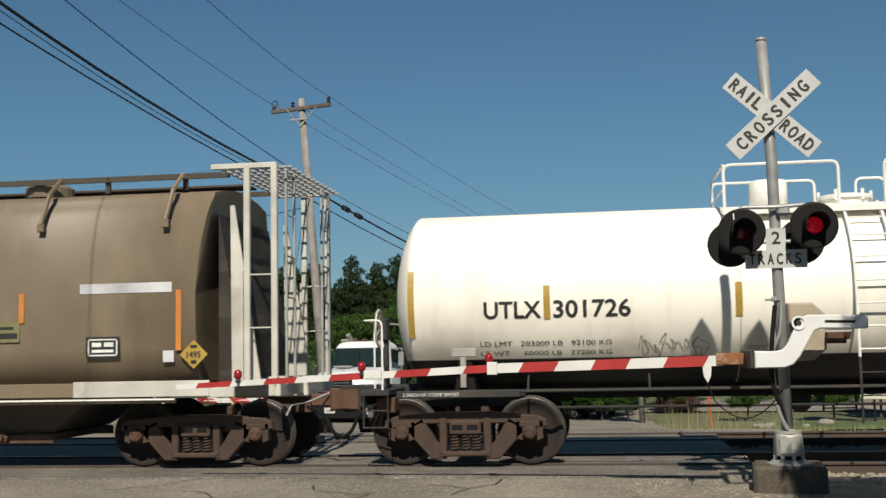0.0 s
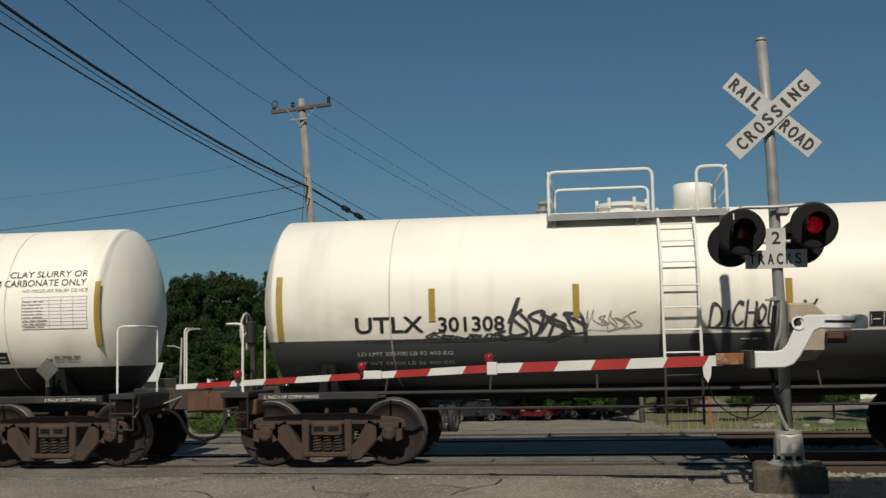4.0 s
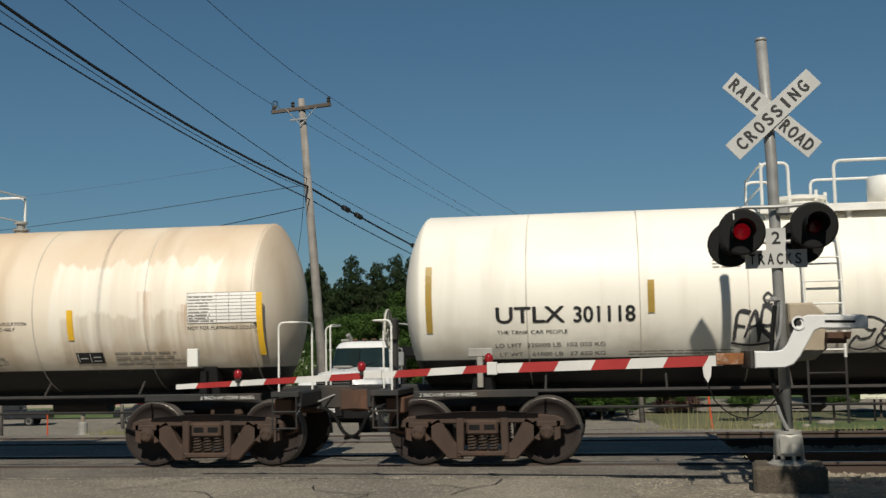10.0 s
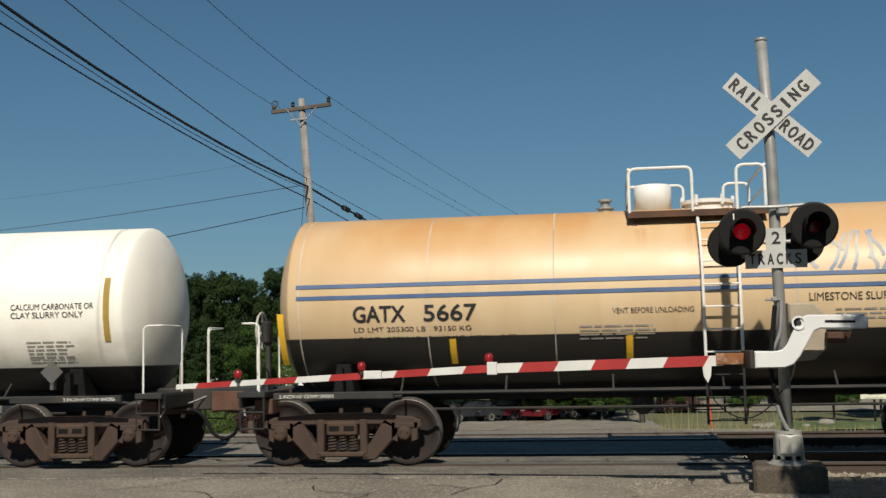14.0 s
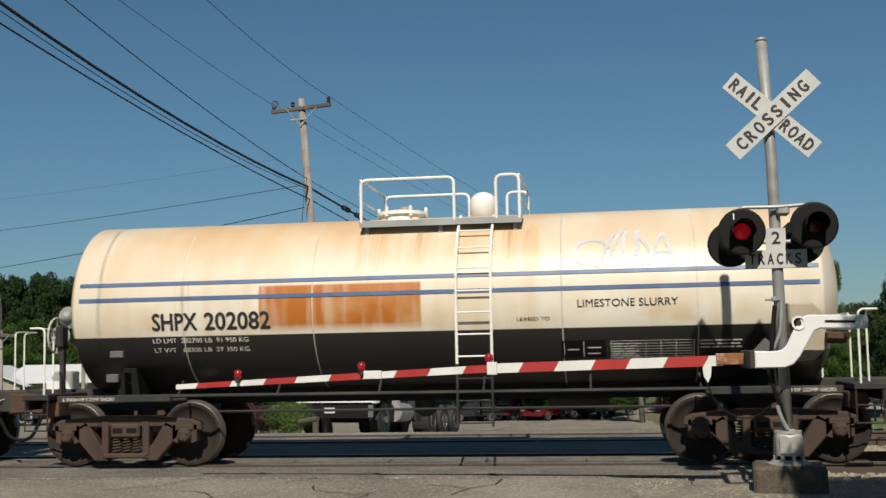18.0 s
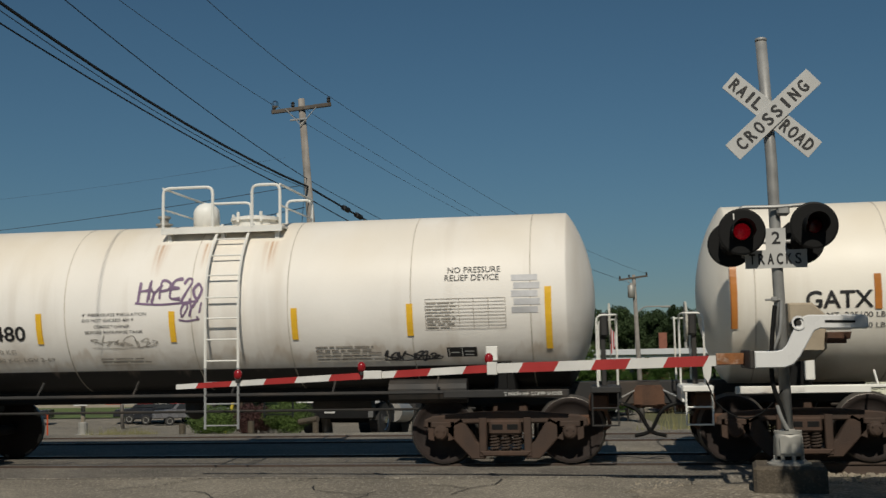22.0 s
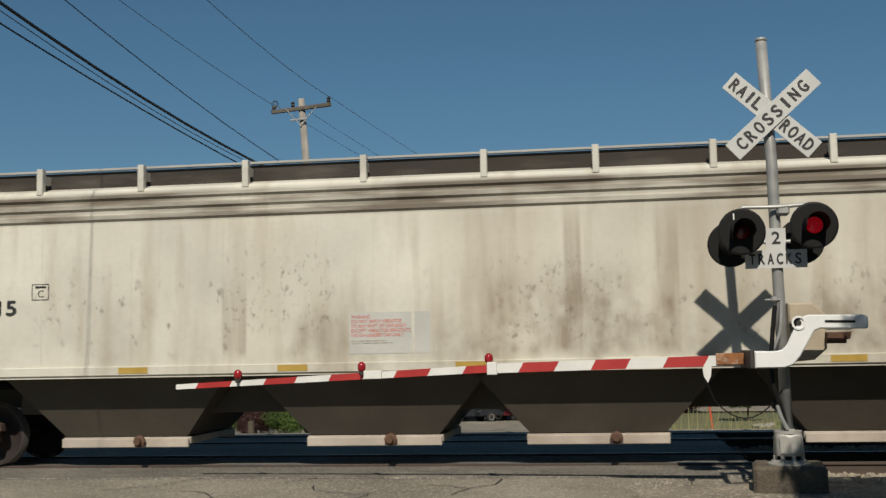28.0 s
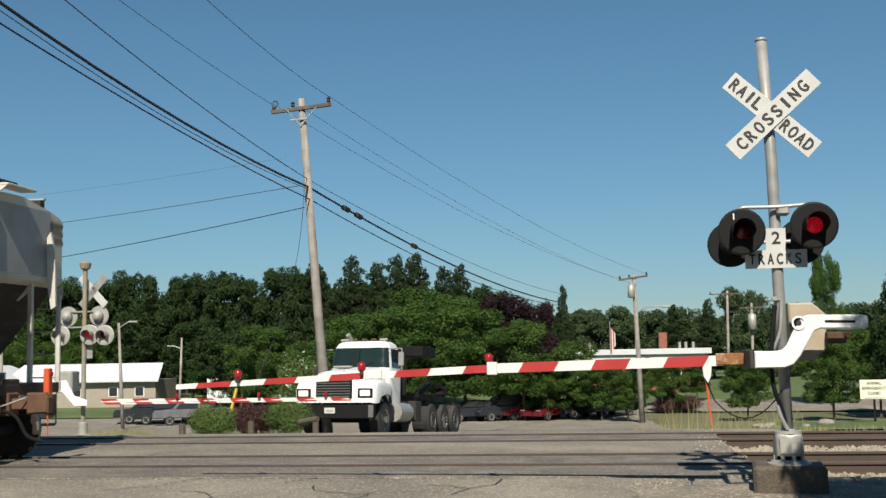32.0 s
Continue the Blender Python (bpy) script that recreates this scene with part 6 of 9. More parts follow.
def hopper_bays(car, centers, length, z_top, z_gate, W, under, gate):
    """Sloped bays below the sides, each with a gate frame and its shaft."""
    for c in centers:
        bm = bmesh.new()
        a, b = length / 2, length * 0.27
        top = [(c - a, -W, z_top), (c + a, -W, z_top), (c + a, W, z_top), (c - a, W, z_top)]
        bot = [(c - b, -0.95, z_gate), (c + b, -0.95, z_gate), (c + b, 0.95, z_gate), (c - b, 0.95, z_gate)]
        tv = [bm.verts.new(p) for p in top]
        bv = [bm.verts.new(p) for p in bot]
        for i in range(4):
            bm.faces.new((tv[i], tv[(i + 1) % 4], bv[(i + 1) % 4], bv[i]))
        bm.faces.new(bv)
        bm.faces.new(tv)
        bmesh.ops.recalc_face_normals(bm, faces=bm.faces[:])
        bay = part("bay", bm, under, car, "dusty sloped hopper bay, underside shade in its paint")
        bm = bmesh.new()
        for s in (-1, 1):
            box(bm, (c, s * 1.0, z_gate - 0.09), (b * 2 + 0.08, 0.05, 0.13), 0.01)
        box(bm, (c, 0, z_gate - 0.06), (b * 2 + 0.1, 1.9, 0.10), 0.01)
        part("outlet_gate", bm, gate, bay)
        bm = bmesh.new()
        cyl(bm, (c + 0.25, -1.16, z_gate - 0.06), (c + 0.25, 1.16, z_gate - 0.06), 0.03, 8)
        for s in (-1, 1):
            lathe(bm, [(s * 1.06, 0.03), (s * 1.06, 0.09), (s * 1.10, 0.09), (s * 1.12, 0.05), (s * 1.18, 0.05)], "y", 8, (c + 0.25, 0, z_gate - 0.06))
        part("gate_shaft", bm, "rust", bay)

def end_ladder(car, x, y, z0, z1, w, trim, n, axis="x"):
    bm = bmesh.new()
    for d in (-w / 2, w / 2):
        a = (x + d, y) if axis == "x" else (x, y + d)
        box(bm, (a[0], a[1], (z0 + z1) / 2), (0.038, 0.038, z1 - z0), 0.006)
    lo = part("ladder", bm, trim, car, "steel end ladder")
    bm = bmesh.new()
    cyl(bm, (-w / 2, 0, 0) if axis == "x" else (0, -w / 2, 0), (w / 2, 0, 0) if axis == "x" else (0, w / 2, 0), 0.012, 6)
    first = None
    for k in range(n):
        z = z0 + 0.06 + (z1 - z0 - 0.12) * k / (n - 1)
        if first is None:
            first = part("rung", bm, trim, lo, at=pose(x, y, z))
        else:
            alike("rung", first, lo, pose(x, y, z))

# pale grey hopper that ends the train
X9, H9 = 48.33, 9.32
car = car_root("hopper_car", X9, "dirty pale grey covered hopper car with brown streaks", "hopper car")
W9 = 1.60
def low9(u):
    e = H9 - abs(u)
    if e >= 1.18:
        return 1.40
    if e >= 1.05:
        return 1.40 + (1.18 - e) / 0.13 * 0.62
    if e >= 0.60:
        return 2.02 + 0.46 * math.sin((1.05 - e) / 0.45 * math.pi / 2)
    return 2.48 + (0.60 - e) / 0.60 * 0.38
def sec9(low):
    half = [(-W9, low), (-W9, 3.50), (-W9 - 0.035, 3.53), (-W9 - 0.035, 3.585), (-W9, 3.615), (-W9, 3.655), (-W9 - 0.035, 3.685), (-W9 - 0.035, 3.74), (-W9, 3.77), (-W9, 3.80), (-W9 - 0.035, 3.83), (-W9 - 0.035, 3.87), (-W9, 3.90), (-W9 + 0.06, 3.97), (-W9 + 0.40, 4.06), (-0.3, 4.20)]
    return half + [(-y, z) for y, z in reversed(half)]
ends = [H9 - 0.08 * k for k in range(16)]
nx9 = sorted([-u for u in ends] + ends + [-6, -4, -2, 0, 2, 4, 6])
body = hopper_body(car, H9, "grey_hopper", low9, sec9, nx9)
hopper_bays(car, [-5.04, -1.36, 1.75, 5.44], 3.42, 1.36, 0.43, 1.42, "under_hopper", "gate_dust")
bm = bmesh.new()
for s in (-1, 1):
    box(bm, (0, s * 1.615, 1.385), (16.3, 0.06, 0.13), 0.01)
    box(bm, (0, s * 1.55, 1.305), (16.2, 0.14, 0.03))
part("side_sill", bm, "grey_hopper", car)
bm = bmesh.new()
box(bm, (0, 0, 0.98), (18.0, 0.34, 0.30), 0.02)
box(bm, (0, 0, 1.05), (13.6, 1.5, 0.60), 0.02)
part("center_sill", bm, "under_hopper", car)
# seams
for k in range(12):
    bm = bmesh.new()
    u = -7.4 + k * 1.345
    box(bm, (u, -W9 - 0.002, 2.45), (0.035, 0.006, 2.05))
    part("seam", bm, "grey_hopper", body)
# roof walk on brackets
bm = bmesh.new()
box(bm, (0, 0, 4.42), (18.4, 0.6, 0.03))
part("roof_walk", bm, "roof_grime", car, "dark steel roof walk")
for s in (-1, 1):
    bm = bmesh.new()
    box(bm, (0, s * 1.30, 4.30), (18.3, 0.09, 0.03))
    part("roof_rail", bm, "patch", car)
    bm = bmesh.new()
    box(bm, (0, s * 1.22, 4.15), (18.3, 0.14, 0.24))
    part("hatch_coaming", bm, "roof_grime", car, "grimy dark hatch coaming")
for u in (-8.55, -7.63, -6.1, -4.57, -3.03, -1.34, 0.33, 1.84, 3.38, 4.91, 6.47, 8.0, 8.9):
    for s in (-1, 1):
        bm = bmesh.new()
        prism(bm, [(u - 0.045, 3.92), (u + 0.045, 3.92), (u + 0.045, 4.30), (u - 0.045, 4.30)], s * 1.60, s * 1.50, bevel=0.006)
        prism(bm, [(u - 0.02, 4.10), (u + 0.02, 4.10), (u + 0.02, 4.22), (u - 0.02, 4.22)], s * 1.50, s * 1.2)
        part("roof_bracket", bm, "hopper_trim", car)
for s in (-1, 1):
    make_bogie(car, s * 8.06, cap="grey_steel")
    e = s * (H9 + 0.02)
    bm = bmesh.new()
    box(bm, (s * (H9 - 0.62), 0, 1.10), (1.25, 0.5, 0.34), 0.02)
    box(bm, (s * (H9 - 0.02), 0, 1.10), (0.06, 3.06, 0.17), 0.01)
    part("end_beam", bm, "truck_cast", car, "dark brown steel end beam")
    for q in (-1, 1):
        bm = bmesh.new()
        box(bm, (s * (H9 - 0.58), q * 1.56, 1.11), (1.2, 0.05, 0.15), 0.01)
        prism(bm, [(s * (H9 - 1.26), 1.36), (s * (H9 - 1.0), 1.36), (s * (H9 - 1.0), 0.92), (s * (H9 - 1.03), 0.89), (s * (H9 - 1.23), 0.89), (s * (H9 - 1.26), 0.92)], q * 1.60, q * 1.54, bevel=0.008)
        part("end_sill", bm, "hopper_trim", car, "off-white painted steel end sill")
    for q in (-1, 1):
        bm = bmesh.new()
        box(bm, (s * (H9 - 1.13), q * 1.605, 1.02), (0.10, 0.012, 0.14), 0.004)
        part("jacking_slot", bm, "black", car)
        end_ladder(car, s * (H9 - 0.30), q * 1.585, 1.20, 2.50, 0.46, "dusty_trim", 4)
        bm = bmesh.new()
        tube(bm, bend([(s * (H9 - 0.53), q * 1.59, 1.05), (s * (H9 - 0.53), q * 1.59, 0.45), (s * (H9 - 0.07), q * 1.59, 0.45), (s * (H9 - 0.07), q * 1.59, 1.05)], 0.05, 3), 0.014, 6)
        tube(bm, [(s * (H9 - 0.53), q * 1.59, 0.67), (s * (H9 - 0.07), q * 1.59, 0.67)], 0.012, 6)
        part("stirrup_step", bm, "dusty_trim", car)
        tall = s * q < 0
        if tall:
            end_ladder(car, s * (H9 + 0.07), q * 1.32, 1.1, 4.31, 0.60, "dusty_trim", 11, "y")
        else:
            bm = bmesh.new()
            box(bm, (s * (H9 - 0.045), q * 1.59, 1.90), (0.075, 0.05, 1.55), 0.008)
            prism(bm, [(s * (H9 - 0.10), 2.60), (s * (H9 - 0.10), 2.76), (s * (H9 - 0.02), 2.83), (s * (H9 + 0.02), 2.74), (s * H9, 2.60)], q * 1.63, q * 1.615)
            part("corner_post", bm, "hopper_trim", car)
        bm = bmesh.new()
        prism(bm, [(s * (H9 - 0.5), 2.5), (s * (H9 - 0.05), 2.85), (s * (H9 - 0.05), 1.2), (s * (H9 - 0.12), 1.2), (s * (H9 - 0.12), 2.7), (s * (H9 - 0.5), 2.4)], q * 0.75, q * 0.68)
        part("end_brace", bm, "grey_hopper", car)
    # near-black colour carries the shade under the sloping end
    bm = bmesh.new()
    prism(bm, [(s * (H9 - 0.12), 2.78), (s * (H9 - 0.12), 2.95), (s * (H9 - 1.5), 1.42), (s * (H9 - 1.5), 1.1), (s * (H9 - 1.28), 1.1), (s * (H9 - 1.2), 1.5)], -1.52, 1.52)
    part("slope_sheet", bm, "roof_grime", car)
    # grey darker than the pale body: the end's shade is in its colour
    bm = bmesh.new()
    prism(bm, [(s * (H9 + 0.012), 2.95), (s * (H9 + 0.012), 4.05), (s * (H9 - 0.01), 4.05), (s * (H9 - 0.01), 2.95)], -1.15, 1.15)
    part("end_sheet", bm, "grey_steel", car, "stained end sheet, its shade set in the grey")
    bm = bmesh.new()
    box(bm, (s * (H9 + 0.13), -0.25, 4.27), (0.30, 0.9, 0.04), 0.01)
    prism(bm, [(s * (H9 + 0.02), 4.25), (s * (H9 + 0.27), 4.25), (s * (H9 + 0.02), 4.06)], -0.70, -0.66)
    part("end_platform", bm, "hopper_trim", car)
    for q in (-1, 1):
        bm = bmesh.new()
        prism(bm, [(s * (H9 + 0.03), 3.60), (s * (H9 + 0.10), 3.70), (s * (H9 + 0.18), 3.3), (s * (H9 + 0.20), 2.45), (s * (H9 + 0.12), 2.40), (s * (H9 + 0.05), 2.8)], q * 1.05, q * 1.00)
        part("end_gusset", bm, "hopper_trim", car, "pale steel gusset on the car's end")
    make_coupler(car, s * (H9 + 0.05), s)
bm = bmesh.new()
box(bm, (H9 + 0.62, -0.02, 1.21), (0.095, 0.13, 0.44), 0.015)
eot = part("end_of_train_marker", bm, "orange_sign", car, "orange marker box clamped on the last coupler")
bm = bmesh.new()
cyl(bm, (H9 + 0.665, -0.02, 1.34), (H9 + 0.69, -0.02, 1.34), 0.04, 12)
part("marker_lamp", bm, "red_plastic", eot)
bm = bmesh.new()
box(bm, (H9 + 0.60, -0.02, 1.0), (0.08, 0.08, 0.09), 0.01)
part("marker_clamp", bm, "black_steel", eot)
bm = bmesh.new()
lathe(bm, [(0, 0.03), (0, 0.25), (0.03, 0.25), (0.03, 0.21)], "x", 20, (-H9 + 0.35, -0.5, 1.95))
part("brake_wheel", bm, "grey_steel", car)
for text, u, z, w, h in (("SHPX", -7.51, 2.64, 0.78, 0.20), ("464615", -7.51, 2.205, 1.08, 0.205), ("LD LMT 216500", -7.51, 1.82, 0.84, 0.06), ("LT WT   69500", -7.51, 1.67, 0.84, 0.06), ("C", -6.10, 2.45, 0.09, 0.10)):
    part("lettering", flat(letters(text, h, w, 0.05 if h > 0.1 else 0.0), u, z, -W9 - 0.006), "ink", body)
part("plate_box", flat(rects([(0, 0, 0.26, 0.01), (0, 0.22, 0.26, 0.01), (0, 0, 0.01, 0.22), (0.25, 0, 0.01, 0.23), (0.05, 0.17, 0.16, 0.03)]), -6.19, 2.41, -W9 - 0.006), "ink", body)
part("primer_patch", flat(rects([(0, 0, 1.12, 0.56)]), -1.56, 1.56, -W9 - 0.004), "pale_primer", body)
for k, (s, w) in enumerate((("WARNING", 0.26), ("DO NOT APPLY VIBRATOR", 0.70), ("TO ANY PART OF CAR BODY", 0.76), ("EXCEPT VIBRATOR BRACKETS", 0.82), ("USE ON LOADED CAR ONLY", 0.72))):
    part("lettering", flat(letters(s, 0.045, w), -1.53, 2.04 - k * 0.062, -W9 - 0.008), "red_text", body)
part("small_print", flat(bars(0.6, 0.06, 2, 3), -1.53, 1.70, -W9 - 0.008), "pale_ink", body)
part("small_print", flat(bars(0.36, 0.085, 1, 4, 0.6), 6.40, 2.235, -W9 - 0.006), "ink", body)
for text, u, z, w in (("DTM EXTERIOR PAINT", 6.86, 2.235, 0.96), ("APPLIED", 6.40, 2.13, 0.36), ("PARAGOULD 04-2010", 6.80, 2.13, 0.66)):
    part("lettering", flat(letters(text, 0.058, w, 0.02), u, z, -W9 - 0.006), "ink", body)
part("small_print", flat(bars(0.44, 0.22, 3, 6, 0.5), 7.1, 1.66, -W9 - 0.006), "pale_ink", body)
part("small_print", flat(bars(0.7, 0.05, 1, 5), 0.9, 1.36, -1.65), "pale_ink", body)
part("stencil_panel", flat(rects([(0, 0, 0.42, 0.28)]), 6.40, 1.70, -W9 - 0.006), "white_ink", body)
part("stencil_rules", flat(rects([(0.03, 0.04, 0.36, 0.12), (0.03, 0.16, 0.20, 0.09)]), 6.40, 1.70, -W9 - 0.009), "ink", body)
bm = stroke([(0, -0.09), (0.09, 0), (0, 0.09), (-0.09, 0), (0, -0.09)], 0.012)
part("diamond_mark", flat(bm, 3.78, 1.76, -W9 - 0.006), "pale_ink", body)
for u, w in ((-7.86, 0.87), (-4.86, 0.43), (-2.56, 0.42), (-0.1, 0.43), (2.29, 0.43), (4.73, 0.45), (7.2, 0.87)):
    bm = bmesh.new()
    box(bm, (u + w / 2, -1.648, 1.39), (w, 0.006, 0.085))
    part("reflective_strip", bm, "ochre", car)

# brown-dusted hopper with rounded sides ahead of the tank cars
X0, H0 = -76.0, 7.0
car = car_root("hopper_car", X0, "brown-dusted grey hopper car with rounded sides and white end frame", "hopper car")
W0 = 1.58
def low0(u):
    return 1.22
def sec0(low):
    half = [(-W0 + 0.10, low), (-W0 + 0.03, 1.7), (-W0 + 0.01, 1.95), (-W0, 2.2), (-W0, 2.45), (-W0 + 0.005, 2.7), (-W0 + 0.03, 2.95), (-W0 + 0.06, 3.2), (-W0 + 0.11, 3.4), (-W0 + 0.17, 3.6), (-W0 + 0.24, 3.74), (-W0 + 0.34, 3.85), (-W0 + 0.36, 3.92), (-W0 + 0.75, 4.0), (-0.3, 4.06)]
    return half + [(-y, z) for y, z in reversed(half)]
body = hopper_body(car, H0, "tan_hopper", low0, sec0, [-H0, -3.5, 0, 3.5, H0])
for v in body.data.vertices:
    # the sheets stop short of the end frame
    if abs(v.co.x) > H0 - 0.01:
        v.co.x -= math.copysign(0.05 + 0.17 * math.sin(math.pi / 2 * max(0.0, min(1.0, (3.86 - v.co.z) / 1.7))) - 0.06 * max(0.0, min(1.0, 2.1 - v.co.z)), v.co.x)
for p in body.data.polygons:
    p.use_smooth = abs(p.normal.x) < 0.5
bm = bmesh.new()
for s in (-1, 1):
    box(bm, (-0.2, s * 1.52, 1.12), (13.4, 0.10, 0.20), 0.01)
    box(bm, (-0.2, s * 1.56, 0.965), (13.4, 0.05, 0.07), 0.008)
part("side_sill", bm, "tan_hopper", car)
bm = bmesh.new()
for s in (-1, 1):
    box(bm, (-0.2, s * 1.61, 0.985), (13.4, 0.02, 0.022))
part("sill_strip", bm, "white_steel", car)
for s in (-1, 1):
    for q in (-1, 1):
        bm = bmesh.new()
        box(bm, (s * 6.0, q * 1.585, 1.13), (2.0, 0.03, 0.22), 0.006)
        part("sill_plate", bm, "hopper_trim", car)
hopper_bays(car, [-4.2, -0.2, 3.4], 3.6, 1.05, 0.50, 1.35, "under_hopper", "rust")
bm = bmesh.new()
for u in (-5, -3, -1, 1, 3, 5.2, 6.4):
    for s in (-1, 1):
        prism(bm, [(u - 0.02, 4.0), (u + 0.05, 4.0), (u + 0.05, 4.2), (u - 0.02, 4.2)], s * 1.0, s * 0.95)
box(bm, (0, 0, 4.16), (14.2, 0.5, 0.03))
for s in (-1, 1):
    box(bm, (0, s * 1.02, 4.2), (14.2, 0.05, 0.08))
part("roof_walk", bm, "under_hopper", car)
for u in (-4.8, -3.0, -1.2, 0.6, 2.5):
    bm = bmesh.new()
    lathe(bm, [(4.0, 0.36), (4.15, 0.36), (4.20, 0.3), (4.20, 0.02)], "z", 18, (u + 1.6, -0.6, 0))
    part("roof_hatch", bm, "tan_hopper", car)
for u in (4.54, 6.42):
    bm = bmesh.new()
    tube(bm, [(u, -1.10, 4.22), (u - 0.02, -1.42, 3.95), (u - 0.08, -1.56, 3.5)], 0.035, 6)
    box(bm, (u - 0.08, -1.55, 3.45), (0.10, 0.06, 0.12), 0.01)
    part("roof_brace", bm, "tan_hopper", car)
for s in (-1, 1):
    make_bogie(car, s * 6.61, cap="rust")
    bm = bmesh.new()
    for q in (-1, 1):
        for dx in (0.57, 0.965):
            box(bm, (s * (H0 + dx - 0.05), q * 1.50, 2.72), (0.09, 0.07, 3.05), 0.01)
        box(bm, (s * (H0 + 0.47), q * 1.50, 4.23), (0.95, 0.07, 0.08), 0.01)
        box(bm, (s * (H0 - 0.10), q * 1.55, 1.10), (0.9, 0.06, 0.20), 0.01)
    box(bm, (s * (H0 + 0.95), 0, 1.10), (0.08, 3.0, 0.2), 0.01)
    box(bm, (s * (H0 + 0.45), 0, 1.10), (1.2, 0.6, 0.3), 0.02)
    part("end_frame", bm, "hopper_trim", car, "pale grey steel end frame")
    for q in (-1, 1):
        bm = bmesh.new()
        prism(bm, [(s * (H0 + 0.22), 3.7), (s * (H0 + 0.28), 3.7), (s * (H0 + 0.66), 1.2), (s * (H0 + 0.24), 1.2)], q * 1.34, q * 1.30)
        part("end_gusset", bm, "hopper_trim", car, "pale tapered gusset plate")
    # the shade of the end recess is put into this wall's dark colour
    bm = bmesh.new()
    prism(bm, [(s * H0, 3.6), (s * (H0 + 0.30), 1.9), (s * (H0 + 0.30), 1.2), (s * H0, 1.2)], -1.2, 1.2)
    part("end_wall", bm, "roof_grime", car, "dark sloping end wall")
    bm = bmesh.new()
    for k in range(9):
        box(bm, (s * (H0 + 0.10 + 0.12 * k), 0, 4.22), (0.025, 2.9, 0.03))
    for k in range(12):
        box(bm, (s * (H0 + 0.6), -1.4 + 0.255 * k, 4.22), (1.1, 0.02, 0.028))
    part("grating", bm, "grey_steel", car, "open steel grating platform")
    for q in (-1, 1):
        end_ladder(car, s * (H0 + 0.68), q * 1.52, 1.15, 2.75, 0.46, "hopper_trim", 3)
        end_ladder(car, s * (H0 + 1.0), q * 1.0, 1.15, 4.2, 0.42, "grey_steel", 6, "y")
    make_coupler(car, s * (H0 + 1.05), s)
for u, z, ln in ((4.2, 2.51, 0.42), (6.55, 2.51, 0.85)):
    bm = bmesh.new()
    box(bm, (u, -W0 - 0.008, z - ln / 2), (0.08, 0.012, ln))
    part("reflective_strip", bm, "orange", car)
part("worn_band", flat(rects([(0, 0, 1.37, 0.14)]), 5.08, 2.48, -W0 - 0.008), "logo", body)
part("stencil_panel", flat(rects([(0, 0, 0.5, 0.3)]), 5.18, 1.57, -W0 - 0.005 + 0.0), "ink", body)
part("stencil_rules", flat(rects([(0.03, 0.03, 0.44, 0.02), (0.03, 0.25, 0.44, 0.02), (0.03, 0.03, 0.02, 0.24), (0.45, 0.03, 0.02, 0.24), (0.09, 0.16, 0.14, 0.06), (0.27, 0.16, 0.14, 0.06), (0.09, 0.08, 0.32, 0.04)]), 5.18, 1.57, -W0 - 0.009), "white_ink", body)
bm = bmesh.new()
prism(bm, [(6.78 - 0.2, 1.6), (6.78, 1.8), (6.78 + 0.2, 1.6), (6.78, 1.4)], -W0 - 0.03, -W0 - 0.015)
sg = part("hazard_sign", bm, "ochre", car, "yellow diamond hazard sign")
part("sign_print", flat(letters("1495", 0.085, 0.20, 0.03), 6.68, 1.555, -W0 - 0.034), "ink", sg)
part("sign_print", flat(rects([(-0.04, -0.13, 0.08, 0.05), (-0.05, 0.09, 0.1, 0.04)]), 6.78, 1.6, -W0 - 0.034), "ink", sg)
part("notice_decal", flat(rects([(0, 0, 0.42, 0.28)]), 3.75, 1.82, -W0 - 0.006), "weed", body)
part("notice_print", flat(rects([(0.03, 0.05, 0.36, 0.08), (0.03, 0.18, 0.3, 0.04)]), 3.75, 1.82, -W0 - 0.009), "ink", body)
part("notice_plate", flat(rects([(0, 0, 0.16, 0.16)]), 6.32, 1.50, -W0 - 0.004), "logo", body)

def motions():
    """The train rolls by at about four metres a second, its wheels with it."""
    for ob, x in cars:
        walk(ob, [(t, pose(x + train_shift(t), TRACK_Y, 0)) for t in range(0, 33)])
    steps = [0.1 * k for k in range(321)]
    turns = [math.degrees(train_shift(t) - train_shift(0)) / WHEEL_R for t in steps]
    for w in wheelsets:
        x = w.matrix_basis.translation.x
        walk(w, [(t, pose(x, 0, WHEEL_R, 0, a, 0)) for t, a in zip(steps, turns)])
    # the two lenses of the signal change over by turns
    half = 1.3175 / 2
    for lens, pin, beat in lenses:
        rows, k = [], 0
        start = 0.0
        while start < 32.0:
            # the second lamp is the bright one until the first change
            side = 0 if (k + beat) % 2 else 180
            change = 0.5 + half * k
            rows.append((start, pose(*pin, 0, 0, side)))
            if change - 0.05 < 32.0:
                rows += [(change - 0.05, pose(*pin, 0, 0, side)), (change - 0.015, pose(*pin, 0, 0, side + 60)), (change + 0.015, pose(*pin, 0, 0, side + 120))]
            start, k = change + 0.05, k + 1
        if rows[-1][0] < 32.0:
            rows.append((32.0, rows[-1][1]))
        walk(lens, rows)

# ---- crossing signal with gate ----
lenses = []

